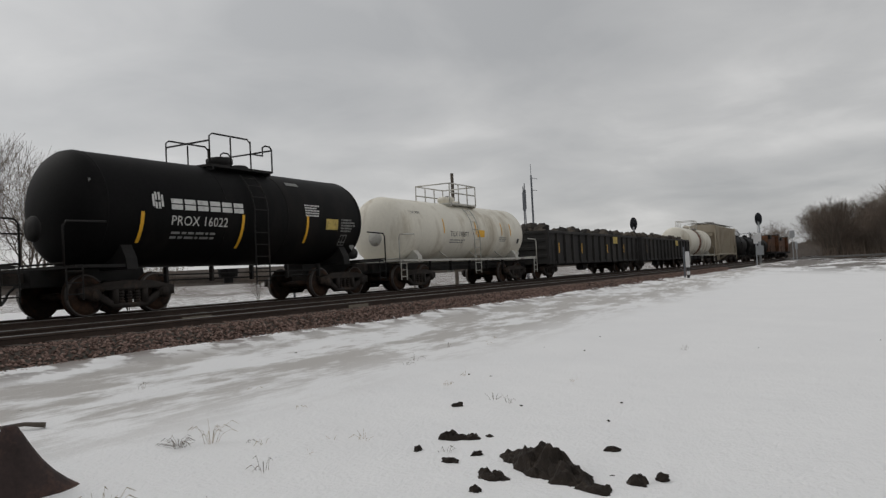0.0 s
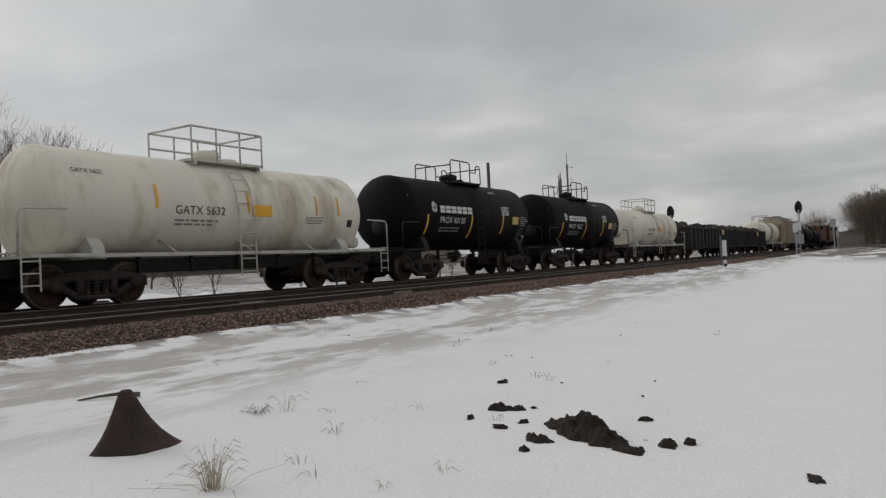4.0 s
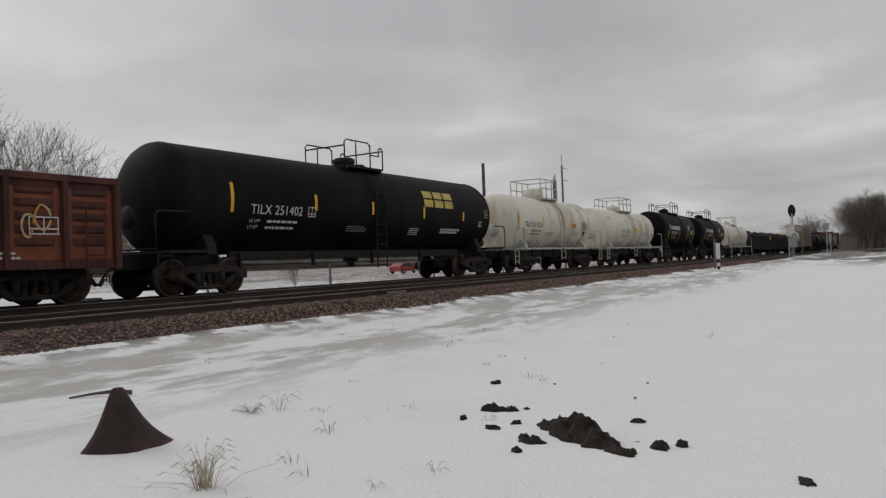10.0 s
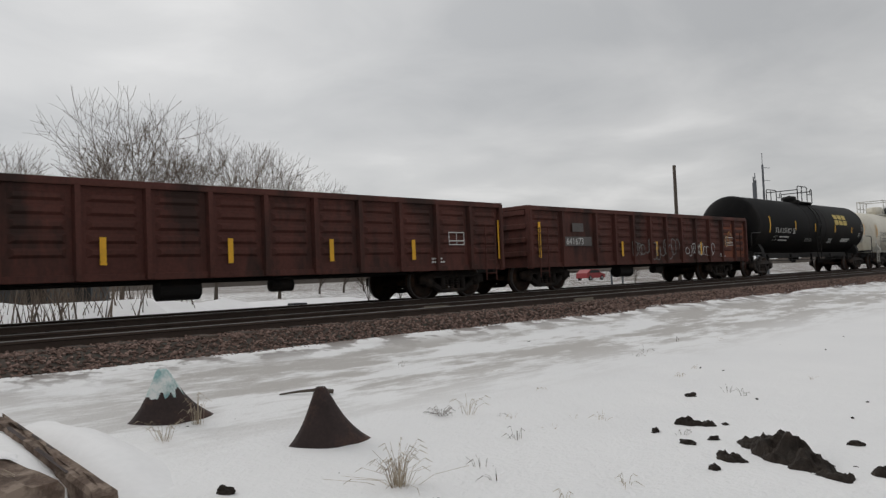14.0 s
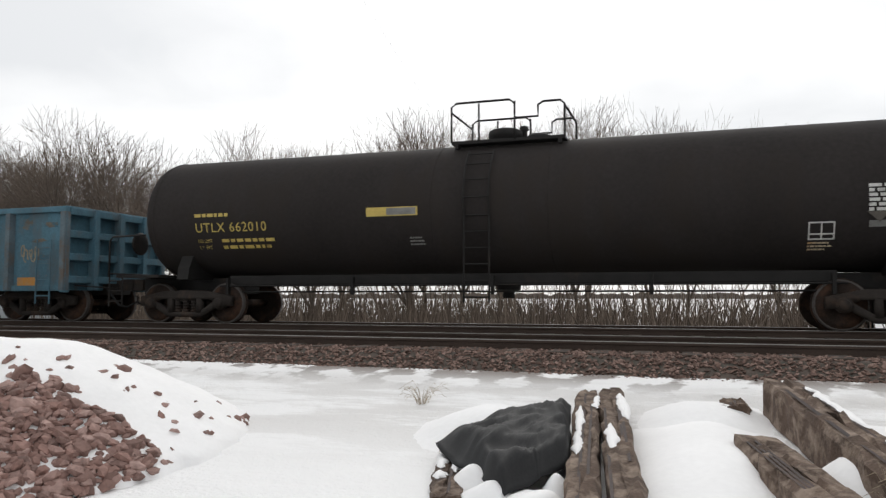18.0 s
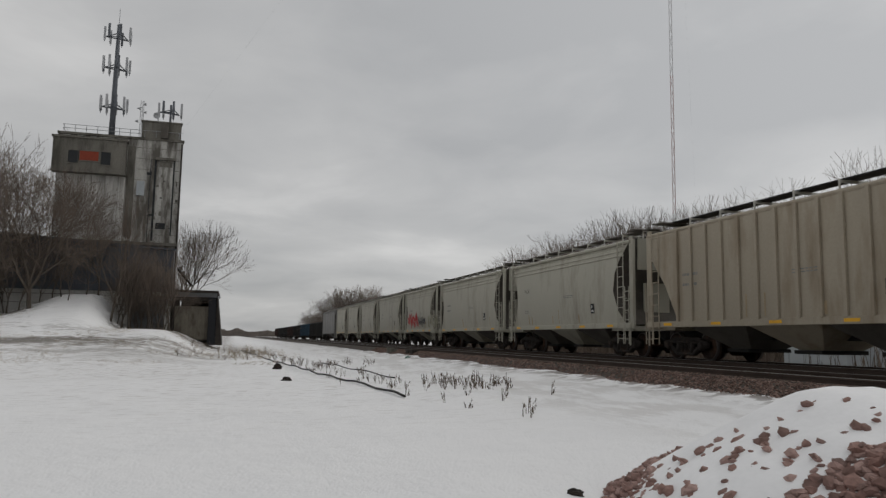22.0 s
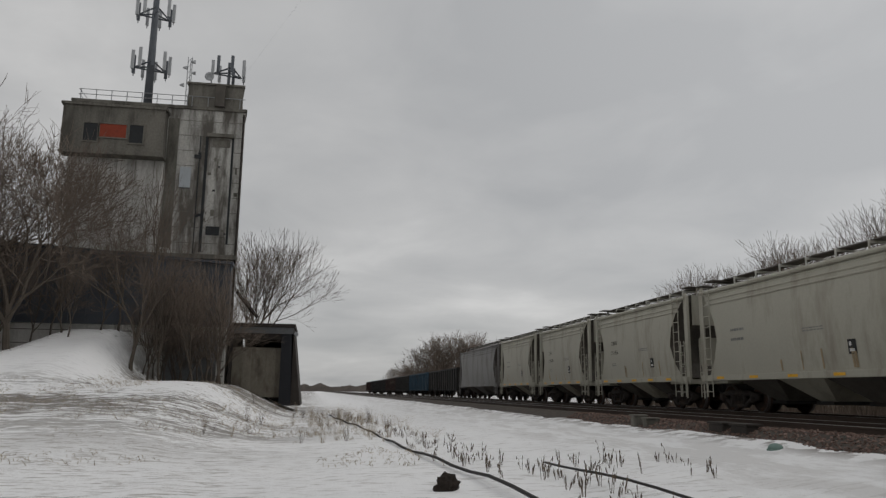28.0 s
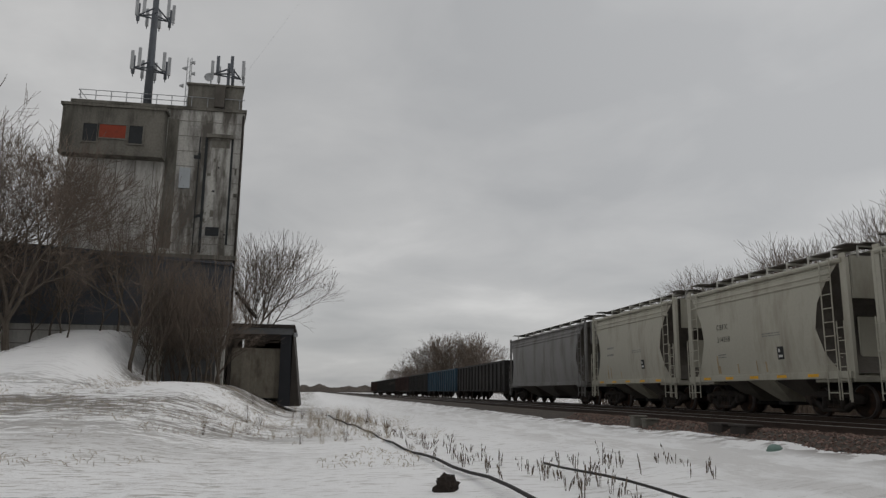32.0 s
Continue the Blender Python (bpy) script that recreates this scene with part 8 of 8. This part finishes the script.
def tuft(seed, x, y, n, h, spread, material, label, name="weed_tuft", group="dry weeds in the snow", heads=False):
    rnd, s = random.Random(seed), Shape()
    z = gz(x, y) - 0.02
    for k in range(n):
        a, d = rnd.uniform(0, 6.3), rnd.uniform(0, 0.05)
        bend = rnd.uniform(0.1, 1.0) * spread
        hh = h * rnd.uniform(0.5, 1.05)
        p = (x + math.cos(a) * d, y + math.sin(a) * d)
        q = (p[0] + math.cos(a) * bend * 0.4, p[1] + math.sin(a) * bend * 0.4, z + hh * 0.65)
        r = (p[0] + math.cos(a) * bend, p[1] + math.sin(a) * bend, z + hh * rnd.uniform(0.75, 1.0))
        s.tube([(*p, z), q, r], 0.0019 if not heads else 0.0045, 3, 0.0009 if not heads else 0.0025, cap=False)
        if heads:
            for j in range(3):
                t = rnd.uniform(0.4, 1)
                c = Vector((*p, z)).lerp(Vector(r), t)
                s.lathe([(-0.03, 0.002), (0, 0.0085), (0.03, 0.002)], "z", 4, tuple(c))
        elif rnd.random() < 0.5:
            e = Vector(r)
            s.tube([e, e + Vector((math.cos(a) * 0.05, math.sin(a) * 0.05, -0.03))], 0.003, 3, 0.001, cap=False)
    ob = new(name, s.mesh(name, material, flip=False))
    return tagged(ob, label, "weed", group)


def build_weeds():
    tuft(1, 3.12, 3.62, 62, 0.31, 0.17, STRAW, "pale dry grass tuft in the snow")
    tuft(2, 3.15, 3.6, 9, 0.14, 0.5, STRAW, "flattened dry grass in the snow")
    tuft(3, 4.7, 4.83, 30, 0.12, 0.15, WEED, "small dark weed in the snow")
    tuft(4, 4.9, 4.7, 12, 0.22, 0.16, STRAW, "thin dry weed in the snow")
    tuft(5, 4.57, 3.86, 7, 0.12, 0.06, WEED, "little dry sprig in the snow")
    tuft(6, 2.55, 5.7, 22, 0.22, 0.2, STRAW, "dry grass by the painted footing")
    tuft(7, 2.98, 6.0, 26, 0.32, 0.08, STRAW, "dry grass by the painted footing")
    tuft(8, 1.05, 4.62, 50, 0.38, 0.12, STRAW, "dry grass standing against a tie")
    tuft(9, -2.55, 7.1, 40, 0.24, 0.28, STRAW, "low dry grass in the snow")
    tuft(10, 1.35, 6.3, 22, 0.16, 0.16, STRAW, "low dry grass by a tie")
    rnd = random.Random(4)
    for k in range(26):
        x, y = rnd.uniform(3.2, 13), rnd.uniform(2.5, 7.0)
        tuft(20 + k, x, y, rnd.randint(3, 7), rnd.uniform(0.05, 0.13), 0.07, STRAW if k % 2 else WEED, "thin dry sprig poking through the snow")
    # dark weed stalks along the old cable
    for k in range(110):
        t = rnd.uniform(0, 1)
        x = -12 - 47 * t
        y = 4.5 - 3.3 * t + rnd.gauss(0.5, 0.55) * (1 - 0.3 * t)
        tuft(80 + k, x, y, rnd.randint(2, 5), rnd.uniform(0.2, 0.42), 0.12, WEED, "stand of dark dead weed stalks in the snow", heads=True, group="dead weeds along the cable")
    for k in range(76):
        x = rnd.uniform(-36.5, -33) if k < 26 else rnd.uniform(-20.6, -17.0)
        y = rnd.uniform(3.6, 6.2) if k < 26 else rnd.uniform(5.0, 6.4)
        tuft(200 + k, x, y, rnd.randint(2, 5), rnd.uniform(0.2, 0.42), 0.12, WEED, "stand of dark dead weed stalks in the snow", heads=True, group="dead weeds along the cable")
    for k in range(105):
        x = rnd.uniform(-63, -42)
        y = rnd.uniform(-3.2, 2.6) if k < 45 else 1.2 + (x + 60) * 0.07 + rnd.gauss(0, 0.8)
        tuft(300 + k, x, y, rnd.randint(12, 26), rnd.uniform(0.3, 0.8), 0.35, STRAW if k % 3 else WEED, "dry grass near the porch", group="grass by the porch")
    # thin grass through the snow of the bank, past counting
    s = Shape()
    for k in range(9000):
        x, y = -37 - 25 * rnd.random(), rnd.uniform(-16, 2.6)
        if noise.noise(Vector((x * 0.16, y * 0.3, 2))) + 0.5 * noise.noise(Vector((x * 0.7, y * 1.2, 5))) < 0.02:
            continue
        if -13 < y < -8.6 and x < -52:
            continue
        z, h, a0 = gz(x, y), rnd.uniform(0.03, 0.10), rnd.uniform(0, 6.3)
        b = rnd.uniform(0.04, 0.15)
        s.tube([(x, y, z - 0.02), (x + math.cos(a0) * b * 0.5, y + math.sin(a0) * b * 0.5, z + h * 0.8), (x + math.cos(a0) * b, y + math.sin(a0) * b, z + h * rnd.uniform(0.3, 1.0))], 0.0065, 3, 0.003, cap=False)
    tagged(new("grass", s.mesh("grass", STRAW, flip=False)), "thin dry grass showing through the snow of the bank", "grass", kind="stuff")
    # old cable lying on the snow
    pts = []
    for k in range(40):
        t = k / 39
        x = -17.0 - 42.5 * t
        y = 3.70 - 3.0 * t ** 1.15 + 0.07 * math.sin(t * 19)
        pts.append((x, y, gz(x, y) + 0.05 + 0.03 * math.sin(k * 1.7)))
    tagged(new("cable", Shape().tube(pts, 0.03, 6).mesh("cable", CABLE, 40)), "old black cable lying across the snow", "cable")
    pts = [(x, 4.9 + 0.055 * (x + 21), gz(x, 5) + 0.05 + 0.03 * math.sin(x * 1.1)) for x in np.arange(-36, -23, 0.8)]
    tagged(new("cable", Shape().tube(pts, 0.022, 6).mesh("cable", CABLE, 40)), "thin old cable half buried in the snow", "cable")


build_weeds()


def build_lineside():
    # boxes beside the near rail
    for x, y, w, h, m, lab in ((-42.0, 8.5, 0.26, 0.24, CONCRETE_DARK, "small concrete junction post beside the track"), (-41.5, 8.6, 0.22, 0.18, CONCRETE_DARK, "small concrete junction post beside the track"), (-38.2, 8.75, 0.6, 0.2, DARK_TIMBER, "old tie end beside the track"), (-37.3, 8.75, 0.6, 0.2, DARK_TIMBER, "old tie end beside the track")):
        b = thing("lineside_box", lab, "junction box", "boxes beside the near rail")
        z = 0.6
        part("body", Shape().box(x - w / 2, x + w / 2, y - 0.18, y + 0.18, z - 0.1, z + h, 0.03), m, b)
        part("cap", Shape().box(x - w / 2 - 0.03, x + w / 2 + 0.03, y - 0.2, y + 0.2, z + h, z + h + 0.05, 0.015), m, b)
    g = thing("cable_housing", "pale green fibreglass cable housing in the snow", "cable housing")
    part("dome", Shape().lathe([(0, 0.13), (0.05, 0.125), (0.09, 0.09), (0.11, 0.03)], "z", 18, (-35.0, 7.9, 0.5)), GREEN_BOX, g, smooth=40)
    part("rim", Shape().lathe([(-0.02, 0.145), (0.015, 0.145)], "z", 18, (-35.0, 7.9, 0.5)), GREEN_BOX, g)


build_lineside()


def build_ballast():
    """Sleepers set in the bed, and loose stones, past counting."""
    base = Shape().box(-0.115, 0.115, -1.3, 1.3, -0.17, 0.0, 0.015).mesh("sleeper", TIE_WOOD)
    for k in range(-110, 150):
        x = k * 0.52
        if not -34 < x < 46:
            continue
        part("sleeper", base, None, track_bed, at=pose(x + 0.03 * math.sin(k * 7.7), NEAR_TRACK, 0.795, 0, 0, 0.6 * math.sin(k * 3.1)))
    for k in range(-60, 60):
        part("sleeper", base, None, track_bed, at=pose(k * 0.52 + 0.1, TRAIN_TRACK, 0.79))
    rnd, s = random.Random(6), Shape()
    octa = [(1, 0, 0), (-1, 0, 0), (0, 1, 0), (0, -1, 0), (0, 0, 1), (0, 0, -1)]
    tri = [(0, 2, 4), (2, 1, 4), (1, 3, 4), (3, 0, 4), (2, 0, 5), (1, 2, 5), (3, 1, 5), (0, 3, 5)]
    for k in range(50000):
        x = rnd.uniform(-48, 60) if k % 3 else rnd.uniform(-16, 26)
        y = rnd.choice((rnd.uniform(8.3, 9.2), rnd.uniform(8.3, 9.2), rnd.uniform(8.6, 11.6)))
        z = float(np.interp(y, [8.2, 8.5, 8.85, 9.2, 11.3, 12.3], [0.50, 0.61, 0.765, 0.775, 0.775, 0.70]))
        r = rnd.uniform(0.017, 0.036)
        a = rnd.uniform(0, 6.3)
        c, sn = math.cos(a), math.sin(a)
        kx, ky, kz = r * rnd.uniform(0.8, 1.4), r * rnd.uniform(0.7, 1.1), r * rnd.uniform(0.5, 0.9)
        m = len(s.v)
        tilt = rnd.uniform(-0.6, 0.6)
        for u, v, w in octa:
            u, v, w = u * kx, v * ky, w * kz
            w2 = w + u * tilt
            s.v.append((x + u * c - v * sn, y + u * sn + v * c, z + w2 + r * 0.2))
        s.f += [(p + m, q + m, t + m) for p, q, t in tri]
    tagged(part("ballast_stones", s.mesh("ballast_stones", BALLAST, flip=False), None, track_bed), kind="stuff")


build_ballast()


# ---- what moves: the train rolls past ----
ROLL = [(0.0, 9.05), (1.0, 14.5), (2.0, 19.75), (4.0, 29.9), (6.0, 40.45), (9.0, 56.0), (11.0, 66.3), (13.0, 76.8), (15.5, 89.9), (17.5, 100.7), (19.0, 109.1), (20.0, 114.9), (21.0, 121.2), (22.0, 126.9), (23.0, 129.4), (24.0, 132.9), (25.0, 137.1), (26.0, 140.2), (28.0, 149.8), (30.0, 159.4), (32.0, 168.1)]


def rolled(t):
    """How far the reference joint has come along the line at t seconds, smoothly from row to row."""
    ts, xs = [r[0] for r in ROLL], [r[1] for r in ROLL]
    sl = [(xs[min(i + 1, len(xs) - 1)] - xs[max(i - 1, 0)]) / (ts[min(i + 1, len(ts) - 1)] - ts[max(i - 1, 0)]) for i in range(len(ts))]
    i = max(0, min(len(ts) - 2, int(np.searchsorted(ts, t, side="right")) - 1))
    h = ts[i + 1] - ts[i]
    u = (t - ts[i]) / h
    return (2 * u ** 3 - 3 * u * u + 1) * xs[i] + (u ** 3 - 2 * u * u + u) * h * sl[i] + (-2 * u ** 3 + 3 * u * u) * xs[i + 1] + (u ** 3 - u * u) * h * sl[i + 1]


def motions():
    times = [k * 0.5 for k in range(65)]
    for car, off in CARS:
        walk(car, [(t, pose(rolled(t) - off, TRAIN_TRACK, RAIL_Z)) for t in times])
    fine = [k * 0.1 for k in range(321)]
    turns = [math.degrees(rolled(t) / WHEEL_R) for t in fine]
    for ws in WHEELSETS:
        dx = ws.matrix_basis.translation.x
        walk(ws, [(t, pose(dx, 0, WHEEL_R, 0, a, 0)) for t, a in zip(fine, turns)])


motions()
